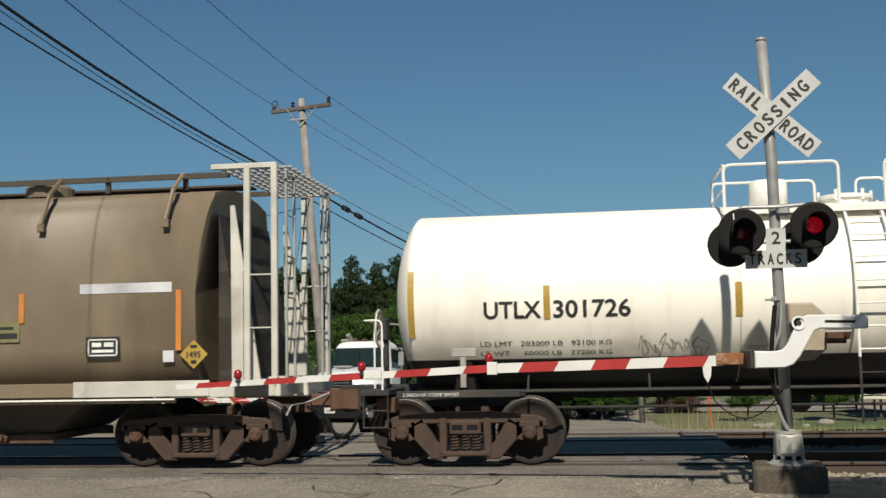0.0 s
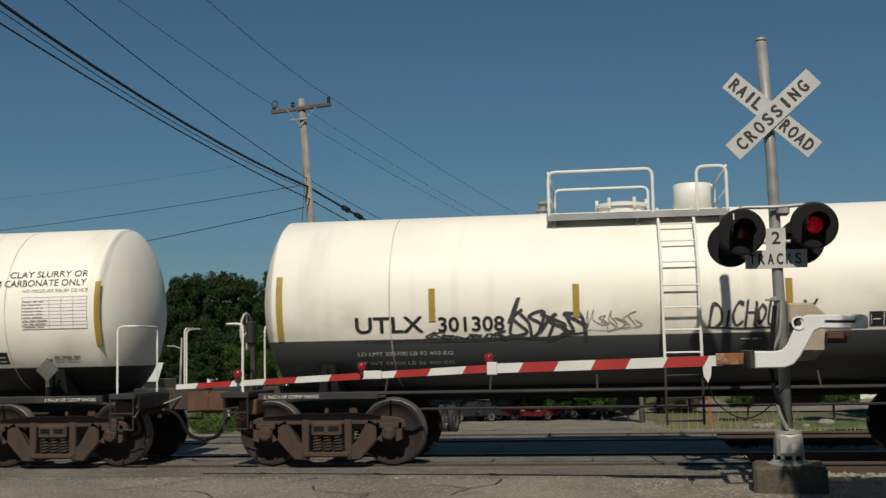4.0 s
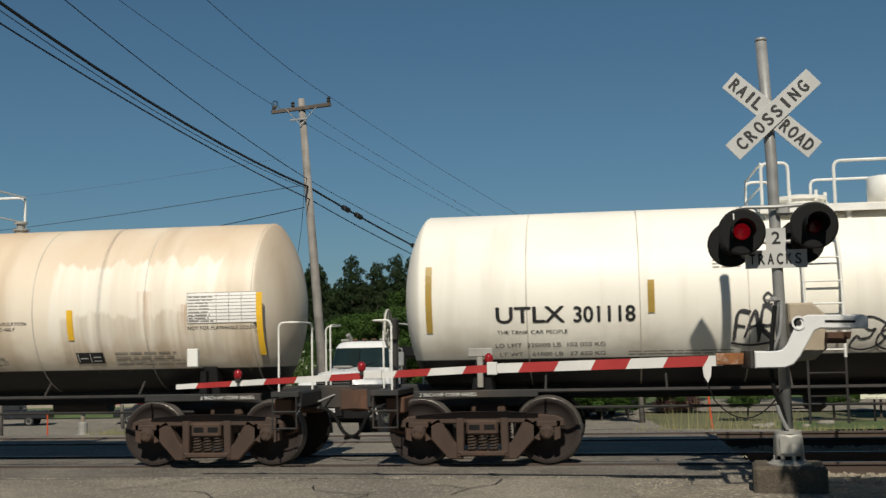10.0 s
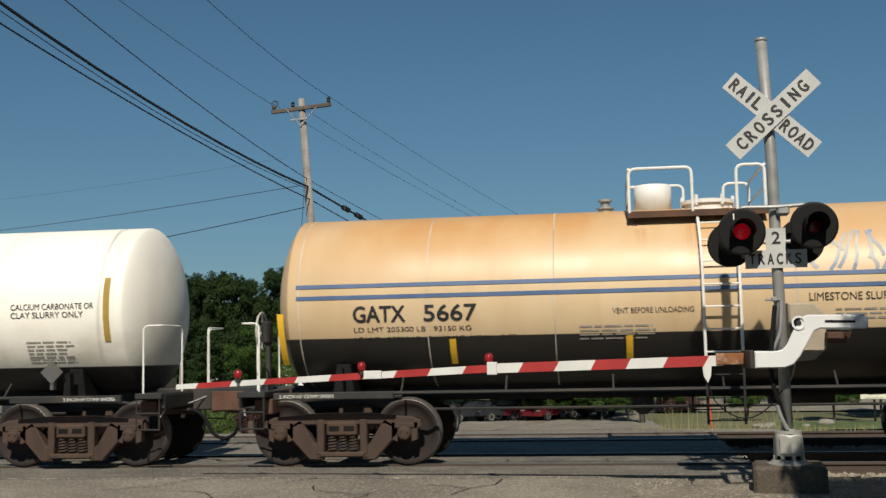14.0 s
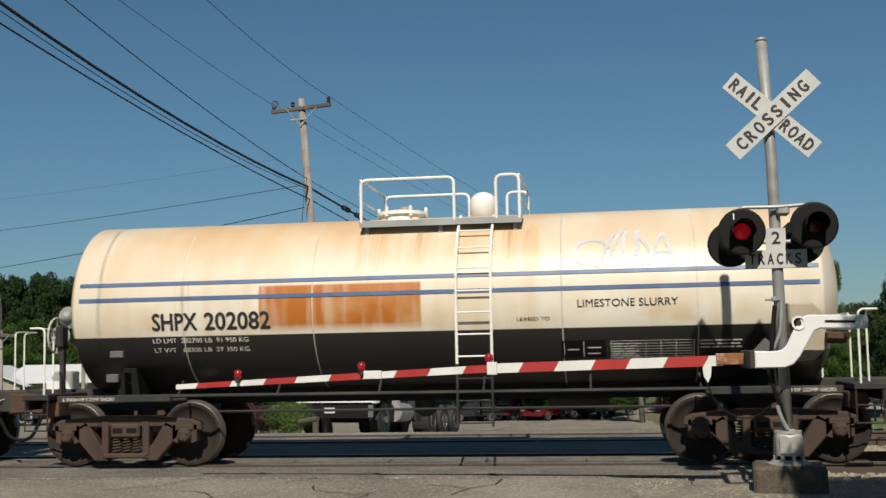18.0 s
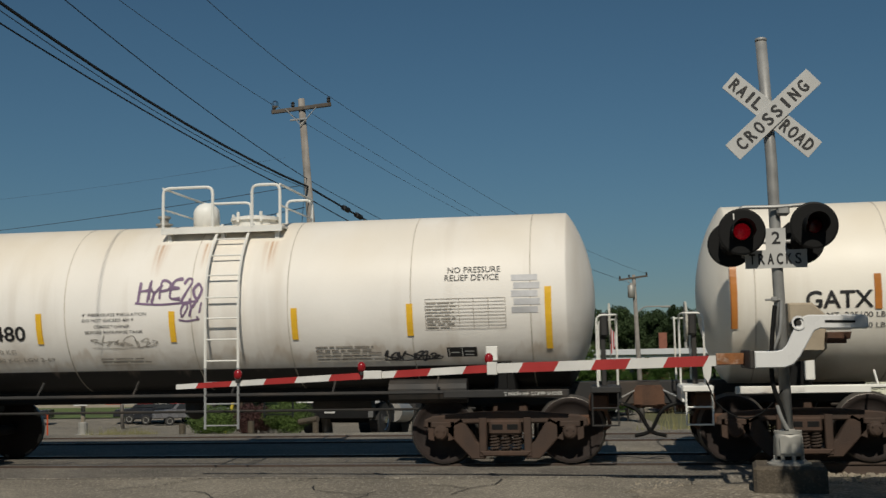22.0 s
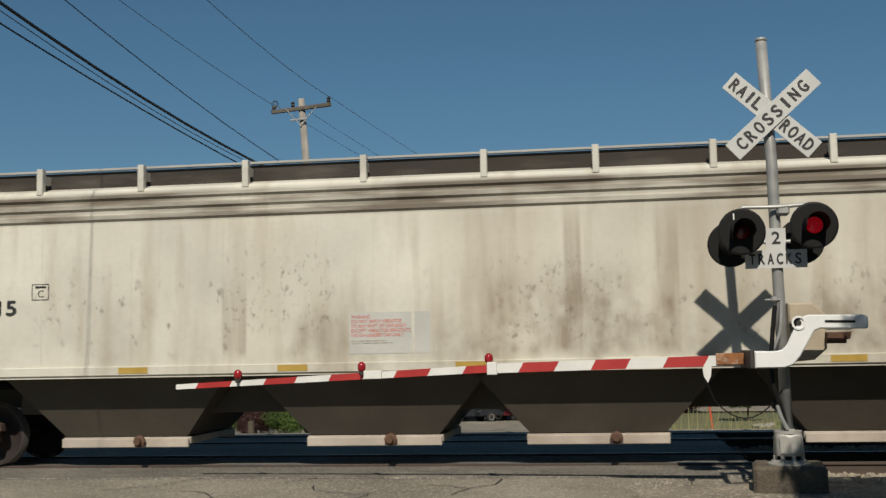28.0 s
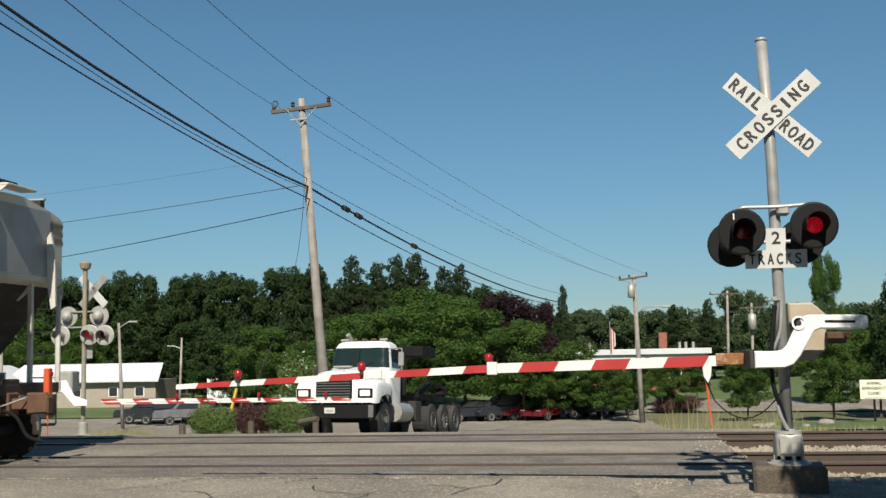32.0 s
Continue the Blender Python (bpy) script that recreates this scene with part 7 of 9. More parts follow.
def lamp_unit(sig, x, y, z, facing, lit, label="black round signal lamp with a hooded red lens", skin="black", k=1.0, beat=None):
    """A flashing-light unit: round backboard, housing, hood and red lens; facing -1 looks at the camera side."""
    f = facing
    bm = bmesh.new()
    lathe(bm, [(u, r * k) for u, r in ((y - f * 0.02, 0.02), (y - f * 0.02, 0.245), (y - f * 0.005, 0.255), (y + f * 0.012, 0.255), (y + f * 0.02, 0.235), (y + f * 0.02, 0.02))], "y", 36, (x, 0, z))
    u = part("lamp", bm, skin, sig, label)
    bm = bmesh.new()
    lathe(bm, [(u, r * k) for u, r in ((y - f * 0.02, 0.13), (y - f * 0.14, 0.13), (y - f * 0.20, 0.08), (y - f * 0.22, 0.02))], "y", 20, (x, 0, z))
    part("housing", bm, skin, u)
    # the lens turns on an upright pin, its glowing face to the front and then its dark one
    bm = bmesh.new()
    lathe(bm, [(d * 0.001, r * k) for d, r in ((-30, 0.01), (-28, 0.035), (-20, 0.072), (0, 0.090), (20, 0.072), (28, 0.035), (30, 0.01))], "y", 24)
    for face in bm.faces:
        face.material_index = 0 if face.calc_center_median().y < 0 else 1
    pin = (x, y + f * 0.03, z)
    lens = part("lens", bm, ["lamp_red", "lamp_dim"], u, "round red glass lens", smooth=True, at=pose(*pin, 0, 0, 0 if lit else 180))
    if beat is not None:
        lenses.append((lens, pin, beat))
    bm = bmesh.new()
    ang = [math.radians(-40 + 260 * k / 22) for k in range(23)]
    rows = []
    for a in ang:
        ln = 0.30 if math.sin(a) > -0.1 else 0.30 * max(0.15, 1 + math.sin(a))
        ca, sa = math.cos(a), math.sin(a)
        rows.append([bm.verts.new((x + r * ca, y + f * d, z + r * sa)) for r, d in ((0.118 * k, 0.02), (0.118 * k, ln), (0.126 * k, ln), (0.126 * k, 0.02))])
    for a, b in zip(rows, rows[1:]):
        for i in range(4):
            bm.faces.new((a[i], a[(i + 1) % 4], b[(i + 1) % 4], b[i]))
    bm.faces.new(rows[0])
    bm.faces.new(rows[-1])
    bmesh.ops.recalc_face_normals(bm, faces=bm.faces[:])
    part("hood", bm, skin, u)
    return u

def blade(sig, cx, y, cz, angle, name, words):
    """One arm of a crossbuck with its words on the near face."""
    m = Matrix.Translation((cx, y, cz)) @ Matrix.Rotation(radians(angle), 4, "Y")
    bm = bmesh.new()
    box(bm, (0, 0, 0), (1.22, 0.012, 0.229), 0.002)
    b = part("crossbuck_blade", bm, "sign_white", sig, "white sign blade with black lettering", at=m)
    for text, x, step in words:
        word = spaced(text, 0.135, 0.080, step, 0.045)
        word.faces.index_update()
        for t in one_by_one(word):
            part("letter", flat(t, x, -0.066, -0.009), "ink", b)
    return b

def make_near_signal():
    bx, by = 1.865, 12.8
    sig = thing("crossing_signal", pose(0, 0, 0), "grey steel mast with white crossbuck, red lamps and counterweighted gate arm", "crossing signal")
    bm = bmesh.new()
    tube(bm, [(1.885, by, 0.55), (1.855, by, 2.4), (1.846, by, 3.6), (1.790, by, 4.975)], 0.062, 20)
    lathe(bm, [(4.972, 0.066), (5.002, 0.066), (5.012, 0.05), (5.017, 0.01)], "z", 20, (1.790, by, 0))
    part("mast", bm, "galv", sig, "galvanised steel mast", smooth=True)
    def squarish(levels, n=4.0, seg=32):
        """A cast box of rounded square plan, by (height, half width)."""
        b, rings = bmesh.new(), []
        for z, r in levels:
            ring = []
            for i in range(seg):
                w = 6.2831853 * (i + 0.5) / seg
                c, q = math.cos(w), math.sin(w)
                ring.append(b.verts.new((1.885 + r * math.copysign(abs(c) ** (2 / n), c), by + r * math.copysign(abs(q) ** (2 / n), q), z)))
            rings.append(ring)
        for lo, hi in zip(rings, rings[1:]):
            for i in range(seg):
                b.faces.new((lo[i], lo[(i + 1) % seg], hi[(i + 1) % seg], hi[i]))
        b.faces.new(list(reversed(rings[0])))
        b.faces.new(rings[-1])
        return b
    base = part("mast_base", squarish([(0.375, 0.150), (0.385, 0.156), (0.57, 0.146), (0.605, 0.138), (0.62, 0.11)]), "alum", sig, "cast metal junction base", smooth=True)
    bm = bmesh.new()
    prism(bm, [(1.775, 0.40), (1.995, 0.40), (2.0, 0.575), (1.985, 0.595), (1.945, 0.60), (1.885, 0.575), (1.825, 0.60), (1.785, 0.595), (1.77, 0.575)], by - 0.166, by - 0.145, bevel=0.006)
    part("base_door", bm, "alum", base, "bolted door of the junction base")
    bm = bmesh.new()
    lathe(bm, [(0.60, 0.10), (0.61, 0.15), (0.64, 0.15), (0.645, 0.08), (0.66, 0.066)], "z", 20, (1.885, by, 0))
    part("collar", bm, "alum", base)
    bm = bmesh.new()
    lathe(bm, [(0.28, 0.10), (0.28, 0.235), (0.295, 0.235), (0.305, 0.20), (0.33, 0.175), (0.335, 0.10)], "z", 24, (1.885, by, 0))
    part("base_flange", bm, "alum", base, "wide bolted base flange")
    bm = bmesh.new()
    lathe(bm, [(0.33, 0.09), (0.33, 0.125), (0.38, 0.125), (0.38, 0.09)], "z", 20, (1.885, by, 0))
    part("base_core", bm, "black", base)
    for k in range(8):
        a = k * 0.785 + 0.2
        bm = bmesh.new()
        box(bm, (1.885 + 0.15 * math.cos(a), by + 0.15 * math.sin(a), 0.353), (0.04, 0.04, 0.05), 0.004)
        part("base_lug", bm, "alum", base)
    # crossbuck
    bl = blade(sig, 1.856, by - 0.10, 4.112, 43, "blade", [("RAIL", -0.56, 0.108), ("ROAD", 0.155, 0.108)])
    blade(sig, 1.869, by - 0.118, 4.112, -42, "blade", [("CROSSING", -0.51, 0.131)])
    bm = bmesh.new()
    box(bm, (1.845, by - 0.06, 4.112), (0.16, 0.08, 0.10), 0.01)
    box(bm, (1.85, by - 0.045, 2.62), (0.16, 0.04, 0.4), 0.005)
    part("clamp", bm, "galv", sig)
    # lamps on a cross pipe
    bm = bmesh.new()
    tube(bm, bend([(1.42, by - 0.10, 2.92), (1.47, by - 0.10, 3.09), (1.87, by - 0.12, 3.08), (2.20, by - 0.10, 3.10), (2.24, by - 0.10, 2.95)], 0.05, 4), 0.022, 8)
    box(bm, (1.93, by - 0.05, 3.05), (0.14, 0.16, 0.12), 0.02)
    tube(bm, [(1.5, by + 0.16, 2.72), (2.12, by + 0.16, 2.72)], 0.022, 8)
    part("cross_pipe", bm, "galv", sig)
    left = lamp_unit(sig, 1.455, by - 0.30, 2.80, -1, True, beat=0)
    part("lettering", flat(letters("1", 0.065, None, 0.04), 1.37, 2.935, by - 0.324), "white_ink", left, "white figure one")
    lamp_unit(sig, 2.215, by - 0.30, 2.845, -1, True, beat=1)
    lamp_unit(sig, 1.385, by + 0.22, 2.71, 1, True, "black round signal lamp that faces the tracks")
    lamp_unit(sig, 2.16, by + 0.22, 2.72, 1, True, "black round signal lamp that faces the tracks")
    # tracks plate
    bm = bmesh.new()
    prism(bm, [(1.505, 2.41), (2.165, 2.41), (2.165, 2.61), (1.948, 2.61), (1.948, 2.85), (1.732, 2.85), (1.732, 2.61), (1.505, 2.61)], by - 0.085, by - 0.075)
    pl = part("tracks_plate", bm, "sign_white", sig, "white plate with the number of tracks")
    part("lettering", flat(letters("2", 0.13, 0.085, 0.03), 1.80, 2.68, by - 0.089), "ink", pl)
    word = spaced("TRACKS", 0.115, 0.062, 0.098, 0.03)
    word.faces.index_update()
    for t in one_by_one(word):
        part("letter", flat(t, 1.55, 2.455, by - 0.089), "ink", pl)
    # gate mechanism
    bm = bmesh.new()
    prism(bm, [(1.96, 2.03), (2.22, 2.03), (2.36, 1.90), (2.36, 1.52), (2.22, 1.40), (1.98, 1.38)], by + 0.08, by + 0.42, bevel=0.02)
    part("mechanism_case", bm, "case_beige", sig, "beige metal gate mechanism case")
    bm = bmesh.new()
    prism(bm, [(2.34, 1.60), (2.58, 1.62), (2.60, 1.70), (2.34, 1.70)], by - 0.05, by + 0.3, bevel=0.01)
    box(bm, (2.42, by - 0.12, 1.60), (0.20, 0.05, 0.05), 0.006)
    cyl(bm, (2.52, by - 0.10, 1.66), (2.52, by - 0.10, 1.58), 0.012, 6)
    part("counterweight_plate", bm, "rust", sig, "rusty counterweight plate")
    sup = [(1.53, 1.505), (1.75, 1.505), (1.82, 1.52), (1.87, 1.57), (1.98, 1.80), (2.03, 1.86), (2.10, 1.885), (2.66, 1.875), (2.705, 1.86), (2.715, 1.83), (2.712, 1.74), (2.69, 1.725), (2.22, 1.735), (2.16, 1.71), (2.00, 1.44), (1.93, 1.36), (1.84, 1.325), (1.53, 1.325)]
    for k, (y0, y1) in enumerate(((by - 0.34, by - 0.29), (by + 0.45, by + 0.50))):
        bm = bmesh.new()
        prism(bm, sup, y0, y1, bevel=0.012)
        part("support_arm", bm, "cab_white", sig, "white-painted counterweight arm")
    bm = bmesh.new()
    prism(bm, [(2.27, 1.80), (2.58, 1.79), (2.58, 1.815), (2.27, 1.825)], by - 0.346, by - 0.338)
    part("slot", bm, "black", sig)
    bm = bmesh.new()
    cyl(bm, (2.0, by - 0.345, 1.80), (2.0, by + 0.52, 1.80), 0.03, 14)
    part("pivot_shaft", bm, "black_steel", sig)
    bm = bmesh.new()
    lathe(bm, [(by - 0.338, 0.078), (by - 0.352, 0.075), (by - 0.352, 0.055), (by - 0.338, 0.05)], "y", 20, (2.0, 0, 1.80))
    part("pivot_ring", bm, "cab_white", sig)
    bm = bmesh.new()
    box(bm, (1.50, by + 0.08, 1.42), (0.05, 0.86, 0.20), 0.01)
    part("arm_clamp", bm, "black_steel", sig)
    bm = bmesh.new()
    box(bm, (1.34, by + 0.19, 1.425), (0.34, 0.07, 0.13), 0.006)
    part("arm_adapter", bm, "worn_white", sig, "rusty arm adapter with worn paint")
    # arm: tapered, in two lengths
    a0, a1 = Vector((1.196, 13.0, 1.408)), Vector((-1.389, 13.3, 1.36))
    b1 = Vector((-5.563, 13.75, 1.183))
    def arm_piece(p, q, h0, h1, th, edges, first, only):
        d = q - p
        bmw, bmr = bmesh.new(), bmesh.new()
        s0, n = first, len(edges) - 1
        side = Vector((d.y, -d.x, 0)).normalized() * th / 2
        up = Vector((0, 0, 1))
        for i, (u0, u1) in enumerate(zip(edges, edges[1:])):
            if i != only:
                continue
            hh0, hh1 = h0 + (h1 - h0) * u0, h0 + (h1 - h0) * u1
            sl0, sl1 = (hh0 * 0.55 / d.length if 0 < i else 0), (hh1 * 0.55 / d.length if i < n - 1 else 0)
            bm2 = bmr if (i + s0) % 2 else bmw
            vs = []
            for u, hh, sl in ((u0, hh0, sl0), (u1, hh1, sl1)):
                for zz, e in ((-0.5, sl), (0.5, -sl)):
                    for w in (-1, 1):
                        vs.append(bm2.verts.new(p + d * (u + e * 0.5) + up * zz * hh + side * w))
            for f in ((0, 1, 3, 2), (4, 6, 7, 5), (0, 4, 5, 1), (2, 3, 7, 6), (0, 2, 6, 4), (1, 5, 7, 3)):
                bm2.faces.new([vs[j] for j in f])
        for b in (bmw, bmr):
            bmesh.ops.recalc_face_normals(b, faces=b.faces[:])
        return bmw, bmr
    def lay_arm(p, q, h0, h1, th, edges, first, label):
        bm = bmesh.new()
        d = (q - p) * edges[-1]
        cyl(bm, p, p + d, h0 * 0.14, 8, h1 * 0.14)
        arm = part("gate_arm", bm, "gate_white", sig, label)
        for i, (u0, u1) in enumerate(zip(edges, edges[1:])):
            w, r = arm_piece(p, q, h0, h1, th, edges, first, i)
            if (i + first) % 2:
                w.free()
                part("red_band", r, "gate_red", arm, "red slanting band")
            else:
                r.free()
                part("white_band", w, "gate_white", arm)
    lay_arm(a0, a1, 0.118, 0.112, 0.05, (-0.02, 0.05, 0.223, 0.384, 0.538, 0.702, 0.864, 1.0), 0, "white gate arm with red slanting bands")
    lay_arm(a1 + Vector((0.0, 0.03, 0)), b1, 0.092, 0.062, 0.04, (0.0, 0.079, 0.182, 0.283, 0.378, 0.482, 0.588, 0.686, 0.795, 0.905, 0.974), 1, "thin white gate arm tip with red slanting bands")
    bm = bmesh.new()
    box(bm, (-1.38, 13.26, 1.36), (0.12, 0.05, 0.15), 0.006)
    part("splice_bracket", bm, "gate_white", sig)
    bm = bmesh.new()
    box(bm, (-2.85, 13.44, 1.305), (0.22, 0.06, 0.10), 0.006)
    part("splice_bracket", bm, "gate_white", sig)
    for x, y, z, m in ((-1.42, 13.3, 1.42, "red_plastic"), (-2.99, 13.45, 1.345, "red_plastic"), (-4.60, 13.6, 1.275, "red_plastic")):
        bm = bmesh.new()
        lathe(bm, [(z, 0.03), (z + 0.03, 0.05), (z + 0.09, 0.05), (z + 0.12, 0.02)], "z", 12, (x, y, 0))
        u = part("arm_lamp", bm, m, sig, "small red lamp on the gate arm", smooth=True)
        bm = bmesh.new()
        box(bm, (x, y, z - 0.02), (0.04, 0.06, 0.05), 0.005)
        part("lamp_bracket", bm, "black_steel", u)
    # cables
    bm = bmesh.new()
    tube(bm, bend([(1.80, by - 0.08, 2.0), (1.74, by - 0.12, 1.6), (1.72, by - 0.14, 1.15), (1.83, by - 0.10, 0.85), (1.87, by - 0.06, 0.62)], 0.2, 5), 0.025, 8)
    part("conduit", bm, "black", sig, "black cable conduit")
    bm = bmesh.new()
    tube(bm, bend([(1.87, by - 0.09, 2.05), (1.84, by - 0.12, 1.7), (1.75, by - 0.10, 1.5)], 0.15, 5), 0.020, 8)
    part("conduit", bm, "galv", sig)
    bm = bmesh.new()
    tube(bm, bend([(1.77, by - 0.12, 0.92), (1.80, by - 0.12, 0.80), (1.87, by - 0.1, 0.66)], 0.1, 4), 0.022, 8)
    part("conduit", bm, "galv", sig)
    bm = bmesh.new()
    box(bm, (1.80, by - 0.07, 2.07), (0.07, 0.06, 0.05), 0.01)
    cyl(bm, (1.70, by - 0.07, 2.065), (1.86, by - 0.07, 2.065), 0.012, 6)
    part("conduit_clamp", bm, "galv", sig)
    pts = [(1.04, by + 0.2, 1.34), (1.06, by + 0.18, 1.15)] + [(1.04 + 0.8 * k / 10, by - 0.05, 0.78 + 0.30 * (abs(k / 10 - 0.5) * 2) ** 2 + (0.1 if k == 0 else 0)) for k in range(11)]
    bm = bmesh.new()
    tube(bm, pts, 0.008, 6)
    part("hanging_cable", bm, "black", sig, "thin hanging cable")
    bm = bmesh.new()
    prism(bm, [(1.02, 1.34), (1.12, 1.36), (1.11, 1.24), (1.07, 1.16), (1.03, 1.24)], by + 0.18, by + 0.21)
    part("cable_cover", bm, "gate_white", sig)
    # footing
    bm = bmesh.new()
    box(bm, (1.89, by + 0.08, 0.03), (0.76, 0.76, 0.50), 0.035, Matrix.Rotation(radians(-6), 3, "Z"))
    ft = part("footing", bm, "concrete")
    tagged(ft, "weathered concrete footing under the signal mast", "footing", kind="structure")
    # gravel heaped round the footing
    verts, faces = [], []
    n, rings = 40, 14
    for j in range(rings + 1):
        for i in range(n):
            a, r = 6.28318 * i / n, 0.02 + 2.3 * j / rings
            x, y = 1.9 + r * math.cos(a), by + 0.05 + r * 0.75 * math.sin(a)
            z = ground_z(y) - 0.02 + 0.14 * math.exp(-(max(0, r - 0.5) / 0.85) ** 2) + 0.012 * noise.noise(Vector((x * 4, y * 4, 0)))
            if j == rings:
                z -= 0.06
            verts.append((x, y, z))
    for j in range(rings):
        for i in range(n):
            faces.append((j * n + i, (j + 1) * n + i, (j + 1) * n + (i + 1) % n, j * n + (i + 1) % n))
    me = bpy.data.meshes.new("ground_gravel")
    me.from_pydata(verts, [], faces)
    me.materials.append(M["dirt"])
    tagged(new("ground_gravel", me), "low heap of gravelly dirt round the signal footing", "ground", kind="structure")

def make_far_signal():
    cx, cy, z0 = -15.0, 30.7, -0.62
    sig = thing("crossing_signal", pose(cx, cy, z0), "far crossing signal seen from behind, with gate across the road", "crossing signal")
    bm = bmesh.new()
    tube(bm, [(0, 0, 0.3), (0.03, 0, 4.75)], 0.065, 14)
    lathe(bm, [(4.75, 0.07), (4.80, 0.14), (4.95, 0.17), (5.0, 0.1), (5.02, 0.02)], "z", 14, (0.03, 0, 0))
    part("mast", bm, "stained_mast", sig, "rust-stained steel mast with a bell on top")
    bm = bmesh.new()
    lathe(bm, [(0.0, 0.22), (0.04, 0.22), (0.06, 0.14), (0.36, 0.13), (0.40, 0.07)], "z", 14)
    part("mast_base", bm, "alum", sig)
    for a in (45, -45):
        bm = bmesh.new()
        box(bm, (0, 0, 0), (1.22, 0.012, 0.229), 0.002)
        part("crossbuck_blade", bm, "sign_white" if a > 0 else "galv", sig, "plain back of a sign blade", at=Matrix.Translation((0.22, 0.12, 4.15)) @ Matrix.Rotation(radians(-12), 4, "Z") @ Matrix.Rotation(radians(a), 4, "Y"))
    for x, z, f in ((-0.53, 3.42, 1), (0.42, 3.42, 1), (-0.66, 2.87, -1), (0.23, 2.88, -1), (0.68, 2.86, -1)):
        lamp_unit(sig, x, 0.1 * f, z, f, f < 0 and 0 < x < 0.5, "grey backed round signal lamp", "alum", 1.15)
    bm = bmesh.new()
    tube(bm, [(-0.6, 0.05, 3.55), (0.5, 0.05, 3.55)], 0.025, 6)
    tube(bm, [(-0.7, -0.02, 3.10), (0.7, -0.02, 3.10)], 0.025, 6)
    box(bm, (0.1, 0.05, 2.45), (0.3, 0.02, 0.5), 0.005)
    part("cross_pipe", bm, "galv", sig)
    bm = bmesh.new()
    box(bm, (-0.5, 0, 1.55), (0.55, 0.5, 0.6), 0.04)
    part("mechanism_case", bm, "alum", sig, "grey gate mechanism case")
    bm = bmesh.new()
    prism(bm, [(-0.95, 1.35), (-0.95, 1.55), (-0.35, 1.6), (-0.1, 1.15), (0.3, 1.02), (0.3, 0.86), (-0.1, 0.86), (-0.45, 1.25)], -0.36, -0.30, bevel=0.012)
    part("support_arm", bm, "cab_white", sig)
    bm = bmesh.new()
    cyl(bm, (0.7, -0.28, 0.97), (7.95, -0.58, 0.97), 0.03, 8, 0.02)
    arm = part("gate_arm", bm, "gate_white", sig, "white gate arm with red slanting bands")
    n = 15
    for i in range(n):
        x0, x1 = 0.75 + 7.2 * i / n, 0.75 + 7.2 * (i + 1) / n
        z = 0.97
        h = 0.16 - 0.07 * i / n
        e = h * 0.5
        bm = bmesh.new()
        prism(bm, [(x0 + e, z - h / 2), (x1 + e, z - h / 2), (x1 - e, z + h / 2), (x0 - e, z + h / 2)], -0.31 - 0.02 * i, -0.25 - 0.02 * i)
        part("red_band" if i % 2 == 0 else "white_band", bm, "gate_red" if i % 2 == 0 else "gate_white", arm)
    for x in (3.0, 5.4, 7.3):
        bm = bmesh.new()
        lathe(bm, [(1.04, 0.03), (1.08, 0.05), (1.17, 0.04), (1.2, 0.01)], "z", 8, (x, -0.35 - 0.04 * x, 0))
        part("arm_lamp", bm, "red_plastic", sig)

make_near_signal()
make_far_signal()

# ---- poles and wires ----
def insulator(bm, x, y, z):
    lathe(bm, [(z, 0.03), (z + 0.05, 0.07), (z + 0.10, 0.045), (z + 0.14, 0.07), (z + 0.18, 0.03)], "z", 8, (x, y, 0))

def make_pole(foot, top, arm, arm_z, r, label, lamp=None, can=None):
    fx, fy, fz = foot
    p = thing("utility_pole", pose(fx, fy, fz), label, "utility pole")
    d = Vector(top) - Vector(foot)
    bm = bmesh.new()
    cyl(bm, (0, 0, -0.3), d, r, 14, r * 0.62)
    part("shaft", bm, "pole_wood", p, smooth=True)
    if arm:
        (ax, az), (bx, bz) = arm
        k = d * (arm_z / d.length)
        bm = bmesh.new()
        box(bm, ((ax + bx) / 2, -0.1, (az + bz) / 2), (bx - ax, 0.10, 0.12), 0.01, Euler((0, -math.atan2(bz - az, bx - ax), 0)).to_matrix())
        part("crossarm", bm, "arm_wood", p, "weathered timber crossarm")
        for u in (0.04, 0.36, 0.96):
            bm = bmesh.new()
            insulator(bm, ax + (bx - ax) * u, -0.1, az + (bz - az) * u + 0.06)
            part("insulator", bm, "black_steel", p)
        bm = bmesh.new()
        mx = (ax + bx) / 2
        for s in (-0.5, 0.5):
            tube(bm, [(mx + s, -0.16, (az + bz) / 2), (mx, -0.16, (az + bz) / 2 - 0.55)], 0.015, 5)
        part("brace", bm, "grey_steel", p)
    if lamp:
        bm = bmesh.new()
        pts = [Vector(q) for q in lamp]
        tube(bm, bend(pts, 0.8, 6), 0.04, 7)
        box(bm, pts[-1] + Vector((0.25, 0, -0.03)), (0.6, 0.25, 0.12), 0.03)
        part("street_lamp_arm", bm, "alum", p, "grey street lamp on a curved arm")
    if can:
        bm = bmesh.new()
        x, y, z, rr, h = can
        lathe(bm, [(z, rr * 0.6), (z + 0.05, rr), (z + h, rr), (z + h + 0.08, rr * 0.5), (z + h + 0.2, 0.04)], "z", 14, (x, y, 0))
        part("transformer", bm, "alum", p, "grey pole transformer", smooth=True)
    return p

